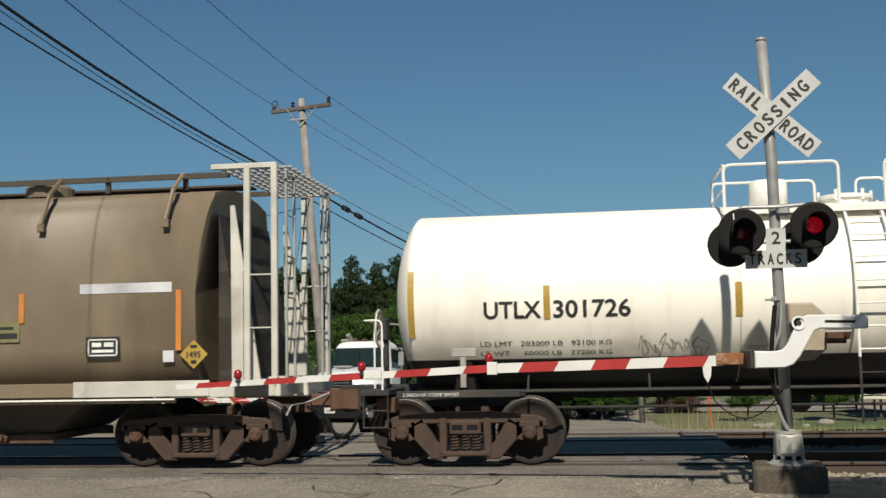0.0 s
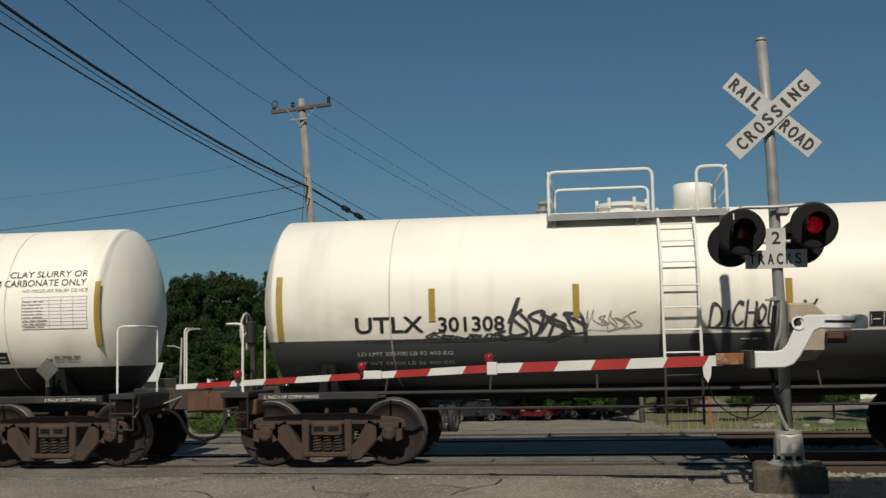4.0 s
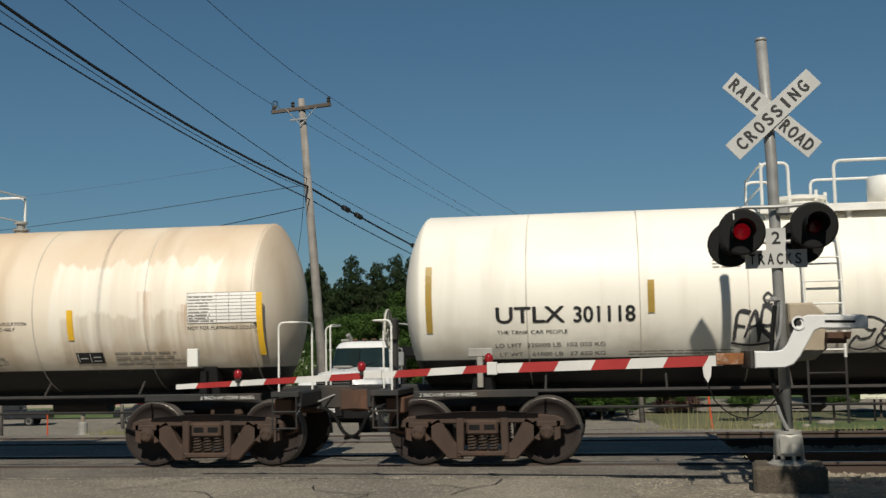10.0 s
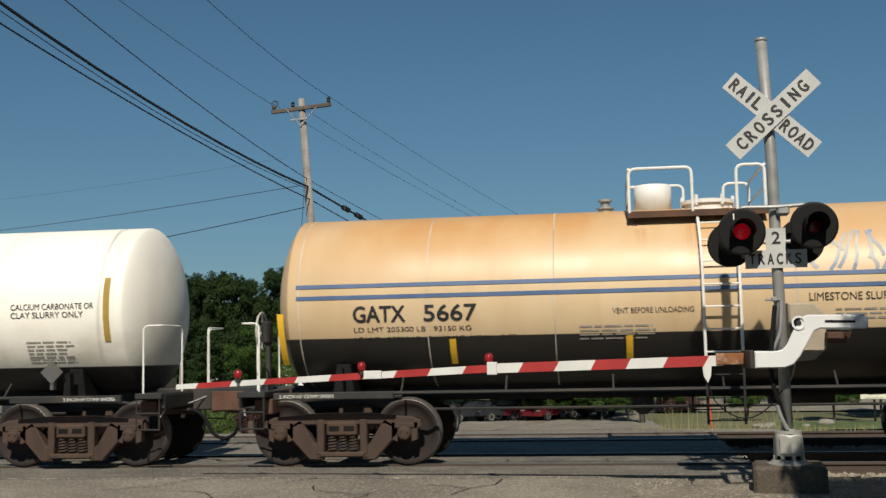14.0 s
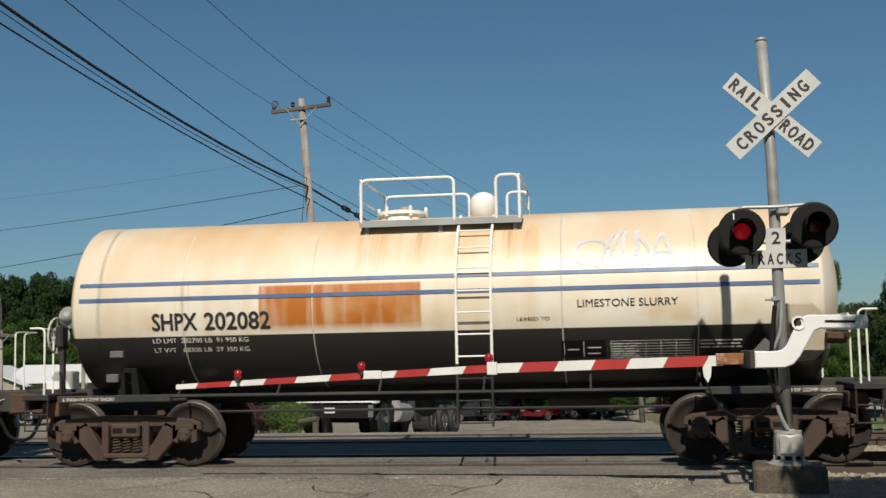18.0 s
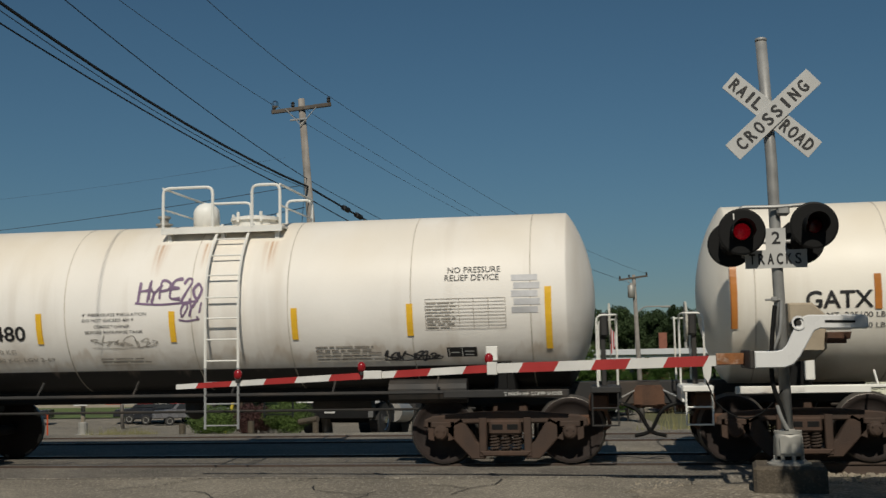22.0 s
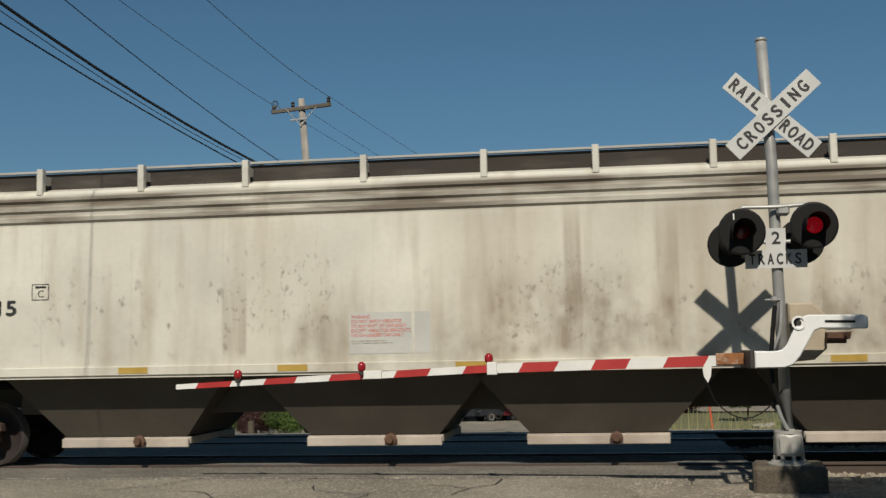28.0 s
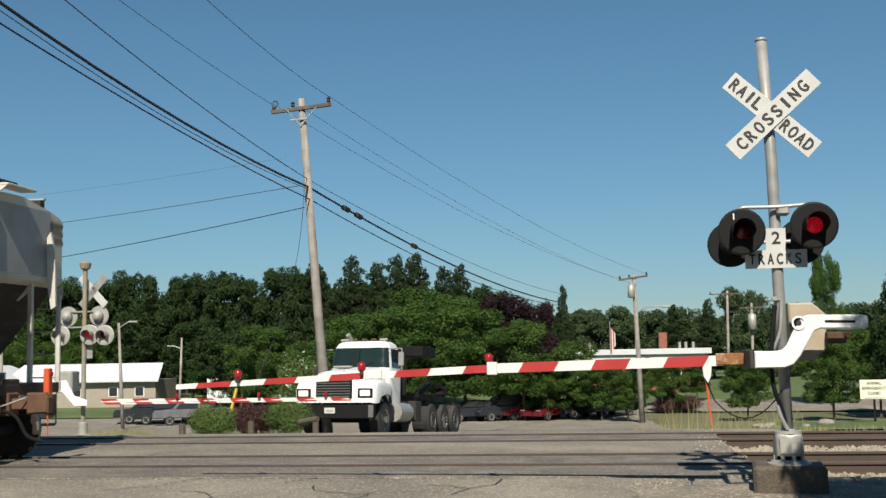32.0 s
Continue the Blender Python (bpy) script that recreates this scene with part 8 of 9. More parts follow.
pole = make_pole((-8.62, 34.0, -0.9), (-9.40, 34.0, 9.62), ((-1.72, 10.12), (0.21, 10.28)), 10.2, 0.17, "weathered grey timber utility pole with crossarm")
bm = bmesh.new()
lathe(bm, [(10.26, 0.05), (10.31, 0.11), (10.42, 0.11), (10.48, 0.05)], "z", 12, (-1.60, -0.1, 0))
part("globe_insulator", bm, "chrome", pole)
bm = bmesh.new()
tube(bm, [(-0.55, -0.15, 9.85), (-1.10, -0.15, 9.82)], 0.03, 6)
part("standoff", bm, "grey_steel", pole)
make_pole((1.84, 71.0, -3.1), (1.60, 71.0, 6.15), ((-1.16, 8.94), (0.62, 9.16)), 9.0, 0.18, "far grey utility pole with transformer and street lamp", lamp=((-0.15, 0, 6.8), (0.3, 0, 7.25), (1.4, 0, 7.25)), can=(-0.42, -0.2, 7.8, 0.22, 0.75))
make_pole((11.0, 110.0, -2.62), (11.22, 110.0, 6.9), ((-1.5, 9.2), (1.9, 9.2)), 9, 0.16, "far utility pole with crossarm")
make_pole((12.06, 100.0, -2.62), (12.2, 100.0, 5.3), ((-0.9, 7.5), (1.1, 7.55)), 7.5, 0.15, "far utility pole with a pale transformer", can=(0.1, -0.3, 5.6, 0.35, 1.3))
make_pole((-31.43, 70.0, -3.1), (-31.78, 70.0, 3.9), None, 0, 0.13, "far timber lamp pole", lamp=((-0.3, 0, 6.68), (0.1, 0, 6.93), (0.4, 0, 7.08)))
make_pole((-35.5, 90.0, -3.1), (-35.3, 90.0, 3.2), None, 0, 0.13, "far timber lamp pole", lamp=((0.15, 0, 5.4), (-0.4, 0, 5.6), (-1.0, 0, 5.65)))
make_pole((-20.55, 36.0, -1.0), (-20.6, 36.0, 2.6), ((-0.9, 3.5), (0.6, 3.4)), 3.4, 0.10, "short grey pole with crossarm beside the tracks")

def make_wire(name, pts, sag, r, material, label):
    """A cable hung between points."""
    bm = bmesh.new()
    path = []
    for a, b in zip(pts, pts[1:]):
        a, b = Vector(a), Vector(b)
        n = 24
        for i in range(n):
            t = i / n
            p = a.lerp(b, t)
            p.z -= sag * 4 * t * (1 - t)
            path.append(p)
    path.append(Vector(pts[-1]))
    tube(bm, path, r, 5)
    tagged(part(name, bm, material), label, "cable", "overhead wires")

POLE_A = (-9.18, 33.9, 6.80)
def hang(label, near, far_end, sag, r, material):
    """The span from the pole back over the tracks and past the camera."""
    make_wire("cable", [near, far_end], sag, r, material, label)

hang("thick black overhead cable", (-14.5, -14, 17.75), POLE_A, 2.5, 0.034, "wire")
make_wire("cable", [POLE_A, (-3.0, 71.0, 4.55)], 0.55, 0.034, "wire", "thick black overhead cable")
hang("thin black overhead cable", (-13.25, -14, 16.55), (-9.16, 33.9, 6.72), 2.5, 0.010, "wire")
hang("slim black overhead cable", (-15.5, -14, 15.25), (-9.12, 33.9, 6.4), 1.5, 0.018, "wire")
make_wire("cable", [(-9.12, 33.9, 6.4), (-3.0, 71.0, 4.35)], 0.6, 0.018, "wire", "slim black overhead cable")
hang("thin black overhead cable", (-14.25, -14, 19.0), (-9.2, 33.9, 7.05), 2.0, 0.013, "wire")
make_wire("cable", [(-9.2, 33.9, 7.05), (-2.6, 71.0, 5.0)], 0.5, 0.010, "wire", "thin black overhead cable")
hang("thin bare overhead wire", (-10.0, -14, 11.7), (-10.3, 33.8, 9.45), 1.0, 0.008, "thin_wire")
make_wire("cable", [(-10.3, 33.8, 9.5), (0.7, 71.0, 5.95)], 0.6, 0.007, "thin_wire", "thin bare overhead wire")
hang("thin bare overhead wire", (-5.05, -14, 9.2), (-8.45, 33.8, 9.6), 1.3, 0.008, "thin_wire")
make_wire("cable", [(-9.3, 33.8, 9.3), (1.5, 71.0, 5.6)], 0.6, 0.006, "thin_wire", "thin bare overhead wire")
make_wire("cable", [(-8.45, 33.8, 9.62), (2.4, 71.0, 6.2)], 0.6, 0.007, "thin_wire", "thin bare overhead wire")
make_wire("cable", [(-40.0, 54.5, 7.9), (-9.4, 33.9, 6.85)], 0.25, 0.011, "thin_wire", "thin dark overhead service wire")
make_wire("cable", [(-40.0, 54.5, 5.6), (-9.3, 33.9, 6.15)], 0.3, 0.014, "wire", "thin black overhead cable")
make_wire("cable", [(-40.0, 54.5, 9.7), (-9.9, 33.9, 7.75)], 0.3, 0.0035, "thin_wire", "thin bare overhead wire")
make_wire("guy_wire", [(-9.3 - 2.75 * (k / 16) ** 2.1, 33.9 + 0.3 * k / 16, 7.4 - 8.4 * k / 16) for k in range(17)], 0.0, 0.008, "thin_wire", "taut steel guy wire beside the pole")
for k, (u, w) in enumerate(((0.075, 0), (0.105, 0), (0.26, 0))):
    bm = bmesh.new()
    a, b = Vector(POLE_A), Vector((-3.0, 71.0, 4.55))
    p = a.lerp(b, u)
    p.z -= 0.55 * 4 * u * (1 - u)
    q = a.lerp(b, u + 0.012)
    q.z -= 0.55 * 4 * (u + 0.012) * (1 - u - 0.012)
    cyl(bm, p, q, 0.09, 10)
    tagged(part("cable_splice", bm, "wire"), "black splice case on an overhead cable", "cable splice")

# ---- trees and shrubs ----
def leaf_cloud(name, blobs, count, size, material, seed, droop=0.0):
    """A crown of many small leaf faces scattered through uneven blobs (x, y, z, rx, ry, rz)."""
    rnd = np.random.RandomState(seed)
    vol = np.array([b[3] * b[4] * b[5] for b in blobs]) ** 0.75
    pick = rnd.choice(len(blobs), count, p=vol / vol.sum())
    b = np.array(blobs)[pick]
    d = rnd.normal(size=(count, 3))
    d /= np.linalg.norm(d, axis=1)[:, None]
    rad = rnd.uniform(0.35, 1.0, count) ** 0.5 * (1 + 0.10 * rnd.normal(size=count))
    c = b[:, :3] + d * rad[:, None] * b[:, 3:6]
    n = d + 0.7 * rnd.normal(size=(count, 3))
    n[:, 2] += 0.5 - droop
    n /= np.linalg.norm(n, axis=1)[:, None]
    t = np.cross(n, rnd.normal(size=(count, 3)))
    t /= np.linalg.norm(t, axis=1)[:, None]
    s = np.cross(n, t)
    k = size * rnd.uniform(0.5, 1.3, count)[:, None]
    quad = np.stack([c - t * k, c + s * k * 0.8 + n * k * 0.2, c + t * k], 1)
    me = bpy.data.meshes.new(name)
    me.from_pydata(quad.reshape(-1, 3).tolist(), [], np.arange(count * 3).reshape(-1, 3).tolist())
    me.materials.append(M[material])
    return me

def broad_blobs(seed, n=26, low=0.22, fine=1.0):
    """Blobs of a broadleaf crown in a unit tree: one high, half wide."""
    rnd = random.Random(seed)
    out = []
    for k in range(n):
        h = rnd.uniform(low, 0.93)
        w = 0.42 * math.sin(math.pi * min(1, (h - low + 0.16) / (1.16 - low))) ** 0.7
        a = rnd.uniform(0, 6.283)
        r = w * rnd.uniform(0.35, 1.0)
        q = rnd.uniform(0.08, 0.15) * fine
        out.append((r * math.cos(a), r * math.sin(a), h, q * 1.2, q * 1.2, q * 0.75))
    out.append((0, 0, 0.6, 0.2, 0.2, 0.3))
    return out

def pine_blobs(seed):
    rnd = random.Random(seed)
    out = []
    for k in range(44):
        h = 0.20 + 0.78 * k / 43
        w = (0.46 * (1.0 - h) ** 0.6 + 0.02) * rnd.uniform(0.6, 1.15)
        a = k * 2.4 + rnd.uniform(-0.5, 0.5)
        r = w * rnd.uniform(0.45, 0.8)
        out.append((r * math.cos(a), r * math.sin(a), h, w * 0.42 + 0.02, w * 0.42 + 0.02, 0.028))
    return out

def trunk_bm(seed, h=1.0, r=0.022, limbs=6):
    rnd = random.Random(seed)
    bm = bmesh.new()
    tube_pts = [(0.01 * math.sin(k), 0.01 * math.cos(k * 2), h * 0.85 * k / 5 - (0.03 if k == 0 else 0)) for k in range(6)]
    for a, b, k in zip(tube_pts, tube_pts[1:], range(5)):
        cyl(bm, a, b, r * (1 - 0.16 * k), 8, r * (1 - 0.16 * (k + 1)))
    for i in range(limbs):
        z = h * rnd.uniform(0.25, 0.65)
        w = rnd.uniform(0, 6.283)
        cyl(bm, (0, 0, z), (0.26 * math.cos(w), 0.26 * math.sin(w), z + 0.18), r * 0.45, 6, r * 0.15)
    return bm

CROWNS = {}
for key, blobs, count, size, material in (
        ("oak", broad_blobs(1, 80, 0.26, 0.62), 34000, 0.0125, "leaf_a"), ("maple", broad_blobs(2, 72, 0.24, 0.62), 34000, 0.0125, "leaf_a"), ("dark_oak", broad_blobs(3, 64, 0.12, 0.66), 17000, 0.019, "leaf_b"),
        ("elm", broad_blobs(4, 60, 0.14, 0.66), 17000, 0.019, "leaf_b"), ("ash", broad_blobs(8, 64, 0.12, 0.66), 17000, 0.019, "leaf_d"), ("linden", broad_blobs(9, 60, 0.14, 0.66), 17000, 0.019, "leaf_d"), ("pine", pine_blobs(5), 14000, 0.016, "leaf_c"), ("spruce", pine_blobs(6), 14000, 0.016, "leaf_c"), ("beech", broad_blobs(7, 60, 0.15, 0.66), 22000, 0.016, "leaf_red")):
    CROWNS[key] = leaf_cloud("crown", blobs, count, size, material, len(key) + count)
bmt = trunk_bm(1)
TRUNK = bpy.data.meshes.new("trunk")
bmt.to_mesh(TRUNK)
bmt.free()
TRUNK.materials.append(M["bark"])

def make_tree(x, y, h, w, key, label, turn=0.0, group="", wide=0.95):
    t = thing("tree", pose(x, y, ground_z(y) - 0.05, 0, 0, turn), label, "tree", group)
    for nm, me in (("trunk", TRUNK), ("crown", CROWNS[key])):
        ob = new(nm, me)
        ob.parent = t
        k = w / wide
        ob.scale = (k, k, h) if nm == "crown" else (min(k, h) * 0.85, min(k, h) * 0.85, h * 0.92)
    return t

rndt = random.Random(9)

def stand(rows, keys, label, group, tall=1.0):
    for i, (x, y, h, w) in enumerate(rows):
        h *= tall
        make_tree(x, y, h, w, keys[i % len(keys)], label, rndt.uniform(0, 360), group)

stand([(-74, 126, 14.0, 8.5), (-70.3, 124, 14.1, 8), (-66.4, 126, 14.3, 8), (-62.8, 123, 13.3, 8), (-58.6, 126, 13.1, 8), (-54.4, 124, 13.9, 8), (-50.5, 127, 12.1, 8), (-48.0, 124, 13.5, 7), (-45.4, 126, 13.8, 8), (-41.6, 124, 13.2, 8), (-37.6, 126, 14.0, 8), (-34.3, 125, 13.9, 8), (-30.5, 128, 12.2, 8), (-26.5, 128, 12.0, 8), (-22.0, 126, 12.0, 8), (-17.5, 126, 11.2, 8), (-13.0, 126, 9.2, 7)], ["dark_oak", "elm"], "deep green broadleaf tree in the far tree line", "trees of the far line", 1.07)
stand([(-32.3, 122, 14.0, 8.6), (-28.4, 123, 14.7, 8.8), (-25.2, 122, 13.9, 8.0), (-22.6, 119, 14.3, 8.6), (-20.2, 118, 14.4, 8.0), (-17.4, 119, 13.0, 7.6), (-15.0, 115, 12.9, 5.6), (-12.8, 119, 11.0, 6.6), (-4.4, 110, 10.2, 3.2), (12.7, 150, 10.2, 5.4), (8.3, 150, 9.6, 5.0)], ["pine", "spruce"], "dark green pine with feathery tiers", "pines behind the road", 1.03)
stand([(-27.7, 88, 7.4, 7.2), (-21.7, 80, 6.0, 5.2), (-20.1, 92, 8.2, 9.4), (-15.8, 95, 10.3, 10.0), (-10.2, 79, 8.4, 8.8), (-5.9, 77.5, 7.2, 7.2), (-14.6, 78, 8.4, 8.4), (-2.6, 79, 5.6, 5.6), (-8.6, 92, 7.0, 7.4), (-18.4, 80, 7.6, 7.5), (-12.5, 90, 9.6, 8.6)], ["maple", "oak"], "leafy mid-green broadleaf tree over the parked cars", "trees by the parking lot")
stand([(-47.5, 110, 9.3, 8.6), (-40.1, 105, 8.1, 7.6), (-56.7, 115, 8.8, 8.0), (-35.0, 100, 7.0, 7.6), (-31.5, 94, 6.8, 7.0), (-63.0, 116, 9.0, 8.0), (-25.0, 98, 8.0, 8.0)], ["elm", "dark_oak", "oak"], "deep green tree behind the low building", "trees by the low building")
make_tree(-7.6, 86, 9.3, 7.0, "beech", "dark purple-leaved tree behind the lot", 40)
make_tree(-5.4, 88, 8.6, 5.0, "beech", "dark purple-leaved tree behind the lot", 140)
stand([(-9 + 3.6 * k + 1.2 * math.sin(k * 5), 176 + 4 * math.sin(k * 3), 9.6 + 0.7 * math.sin(k * 7), 6.5) for k in range(17)], ["ash", "linden"], "far green tree on the skyline, haze in its leaf colour", "trees of the far right line")
stand([(-78 + 4.4 * k + 1.5 * math.sin(k * 5), 133 + 3 * math.sin(k * 3), 12.6 + 0.8 * math.sin(k * 7), 7.5) for k in range(16)], ["dark_oak", "elm"], "deep green broadleaf tree in the far tree line", "trees of the far line")
stand([(-3.1, 170, 10.8, 10), (1.1, 168, 11.2, 10), (6.1, 172, 10.4, 10), (10.7, 165, 10.8, 10), (16.3, 150, 12.5, 7.0), (19.1, 152, 12.3, 6.0), (24.8, 160, 10.5, 9.8), (28.9, 162, 9.6, 9.8), (33.8, 160, 10.3, 9.8), (38.2, 165, 10.5, 10), (43, 160, 11, 10), (-7, 172, 10.5, 10), (22.0, 155, 10.0, 8), (14, 158, 9.5, 9), (36, 150, 9, 8)], ["ash", "linden"], "far green tree on the skyline, haze in its leaf colour", "trees of the far right line")
make_tree(16.2, 88, 11.9, 3.6, "oak", "tall narrow green lawn tree", 10)
make_tree(18.2, 75, 9.9, 4.0, "dark_oak", "dark green tree at the lawn's edge", 70)
stand([(13.6, 73, 5.3, 4.8), (17.5, 78, 5.4, 4.8), (8.5, 74, 4.1, 3.6), (19.6, 76, 5.0, 4.6), (11.0, 92, 4.5, 4.5), (20.5, 98, 6.0, 6.0)], ["maple", "oak"], "young green lawn tree", "lawn trees")
stand([(-0.7, 77, 4.2, 5.0), (4.1, 84, 3.6, 3.8), (1.0, 74, 3.4, 3.2), (-4.4, 78, 4.2, 4.6), (2.6, 90, 4.0, 4.0), (7.0, 96, 3.6, 4.0)], ["oak", "maple"], "low bushy green tree beside the far road", "low trees by the far road")
# the roadside tree whose shade falls across the verge
make_tree(4.2, 5.5, 8.8, 5.4, "oak", "roadside tree that shades the verge", 0)
make_tree(4.75, 7.4, 7.0, 5.0, "dark_oak", "low roadside tree that shades the verge", 50)
make_tree(3.45, 8.0, 6.3, 2.95, "elm", "low roadside tree that shades the verge", 20)
make_tree(5.6, 3.6, 10.5, 6.4, "maple", "roadside tree that shades the verge", 30)
make_tree(8.6, 7.0, 8.0, 5.6, "maple", "roadside tree that shades the verge", 90)

def make_shrub(x, y, w, d, h, material, label, seed):
    n = random.Random(seed)
    blobs = [(n.uniform(-w, w) * 0.36, n.uniform(-d, d) * 0.36, h * n.uniform(0.32, 0.66), w * 0.24, d * 0.24, h * 0.33) for _ in range(22)]
    me = leaf_cloud("shrub", blobs, 30000, 0.020 if y < 40 else 0.05, material, seed)
    ob = new("shrub", me)
    ob.matrix_basis = pose(x, y, ground_z(y))
    tagged(ob, label, "shrub")

make_shrub(-9.45, 26.2, 1.3, 1.2, 0.75, "leaf_bush", "clipped round green hedge bush beside the crossing", 1)
make_shrub(-8.65, 26.4, 0.9, 0.9, 0.80, "leaf_maroon", "maroon-leaved shrub beside the hedge", 2)
make_shrub(-7.85, 26.6, 1.2, 1.0, 0.82, "leaf_bush", "green flowering shrub beside the crossing", 3)
make_shrub(4.6, 84, 3.2, 2.0, 1.3, "leaf_maroon", "far maroon shrub on the lawn", 4)
make_shrub(-12.1, 44, 1.9, 1.9, 3.4, "leaf_bush", "flowering bush with pale blooms behind the truck", 5)
nb = random.Random(8)
blossom = leaf_cloud("blossom", [(nb.uniform(-0.8, 0.8), nb.uniform(-0.9, 0.0), nb.uniform(1.3, 3.2), 0.12, 0.12, 0.10) for _ in range(40)], 170, 0.04, "chart", 8)
ob = new("blossom", blossom)
ob.parent = bpy.data.objects["shrub.004"]

def make_weeds():
    rnd = random.Random(12)
    verts, faces = [], []
    def tuft(x, y, h, n):
        for _ in range(n):
            a = rnd.uniform(0, 6.283)
            lean = rnd.uniform(0.05, 0.35) * h
            z = ground_z(y) - 0.05
            w = rnd.uniform(0.004, 0.010)
            k = len(verts)
            px, py = x + rnd.uniform(-0.12, 0.12), y + rnd.uniform(-0.12, 0.12)
            verts.extend([(px - w, py, z), (px + w, py, z), (px + lean * math.cos(a), py + lean * math.sin(a), z + h * rnd.uniform(0.6, 1.1))])
            faces.append((k, k + 1, k + 2))
    for _ in range(260):
        tuft(rnd.uniform(3.4, 11), rnd.uniform(23.4, 28.5), rnd.uniform(0.06, 0.22), 9)
    for _ in range(44):
        tuft(rnd.uniform(0.9, 3.9), rnd.uniform(23.6, 25.8), rnd.uniform(0.45, 0.95), 2)
    for _ in range(30):
        tuft(rnd.uniform(0.5, 3.4), rnd.uniform(23.4, 25.8), rnd.uniform(0.1, 0.3), 6)
    for _ in range(60):
        tuft(rnd.uniform(2.5, 5.5), rnd.uniform(13.8, 15.0), rnd.uniform(0.03, 0.09), 8)
    for _ in range(80):
        tuft(rnd.uniform(-14.6, -12.9), rnd.uniform(29.5, 31.5), rnd.uniform(0.15, 0.4), 10)
    me = bpy.data.meshes.new("weeds")
    me.from_pydata(verts, [], faces)
    me.materials.append(M["weed"])
    tagged(new("weeds", me), "dry grass and weeds beside the tracks", "weeds", kind="stuff")
make_weeds()

# ---- waiting truck ----
def wheel_bm(r, w, x, y, z, rim=True):
    bm = bmesh.new()
    lathe(bm, [(x - w / 2, r * 0.55), (x - w / 2, r * 0.92), (x - w * 0.38, r), (x + w * 0.38, r), (x + w / 2, r * 0.92), (x + w / 2, r * 0.55)], "x", 24, (0, y, z))
    return bm

def make_truck():
    m = Matrix.Translation((-8.20, 32.8, -0.90)) @ Matrix.Rotation(radians(-8.5), 4, "Z") @ Matrix.Rotation(radians(-3.8), 4, "X") @ Matrix.Diagonal((1.06, 1.06, 1.06, 1))
    t = thing("truck", m, "white roll-off truck with long hood, waiting at the gate", "truck")
    # one-piece hood and fenders, lofted from front to cowl: y, fender half width, lower edge, fender height, hood half width, hood height
    bm = bmesh.new()
    rows = []
    for y, wf, zb, zf, wh, zh in ((0.08, 1.10, 0.98, 1.40, 0.62, 1.62), (0.13, 1.18, 0.96, 1.50, 0.66, 1.70), (0.28, 1.22, 0.96, 1.59, 0.70, 1.78), (0.42, 1.23, 0.98, 1.62, 0.73, 1.83), (0.60, 1.23, 1.16, 1.63, 0.75, 1.87), (1.05, 1.23, 1.24, 1.62, 0.79, 1.92), (1.45, 1.22, 1.18, 1.57, 0.82, 1.97), (1.62, 1.18, 0.98, 1.50, 0.83, 1.99), (1.80, 1.02, 0.98, 1.40, 0.85, 2.02), (1.96, 0.94, 0.98, 1.34, 0.86, 2.04)):
        half = [(wf, zb), (wf + 0.01, zf - 0.16), (wf - 0.03, zf - 0.05), (wf - 0.12, zf), (wh + 0.10, zf + 0.01), (wh + 0.02, zf + 0.05), (wh - 0.03, zh - 0.10), (wh - 0.10, zh - 0.02), (wh - 0.24, zh + 0.01), (0.0, zh + 0.03)]
        rows.append([bm.verts.new((x, y, z)) for x, z in half] + [bm.verts.new((-x, y, z)) for x, z in reversed(half[:-1])])
    for p, q in zip(rows, rows[1:]):
        for i in range(len(p) - 1):
            bm.faces.new((p[i], q[i], q[i + 1], p[i + 1]))
    bm.faces.new(rows[0])
    bmesh.ops.recalc_face_normals(bm, faces=bm.faces[:])
    hood = part("hood", bm, "cab_white", t, "white hood with wide rounded fenders", smooth=True)
    bm = bmesh.new()
    prism(bm, [(-0.54, 1.10), (0.54, 1.10), (0.54, 1.62), (0.48, 1.66), (-0.48, 1.66), (-0.54, 1.62)], 0.03, 0.10, bevel=0.015)
    part("grille", bm, "black", hood, "black grille with bright slats")
    for k in range(7):
        bm = bmesh.new()
        box(bm, (0, 0.022, 1.15 + 0.075 * k), (1.0, 0.02, 0.03), 0.006)
        part("grille_bar", bm, "dull_steel", hood)
    for s in (-1, 1):
        bm = bmesh.new()
        box(bm, (s * 0.93, 0.085, 1.24), (0.44, 0.05, 0.27), 0.02)
        part("headlight_surround", bm, "black", hood)
        bm = bmesh.new()
        box(bm, (s * 0.93, 0.052, 1.24), (0.30, 0.03, 0.17), 0.015)
        part("headlight", bm, "chart", hood, "rectangular clear headlight")
    bm = bmesh.new()
    prism(bm, [(-1.22, 0.53), (1.22, 0.53), (1.25, 0.60), (1.25, 0.92), (-1.25, 0.92), (-1.25, 0.60)], -0.10, 0.08, bevel=0.025)
    bumper = part("bumper", bm, "black", t, "black steel bumper")
    bm = bmesh.new()
    box(bm, (1.17, -0.104, 0.74), (0.15, 0.01, 0.34), 0.003)
    part("worn_end", bm, "dull_steel", bumper)
    bm = bmesh.new()
    box(bm, (-0.05, -0.115, 0.76), (0.32, 0.012, 0.16), 0.004)
    part("number_plate", bm, "sign_white", bumper)
    bm = bmesh.new()
    box(bm, (-0.05, -0.123, 0.755), (0.22, 0.004, 0.05))
    part("plate_bar", bm, "pale_ink", bumper)
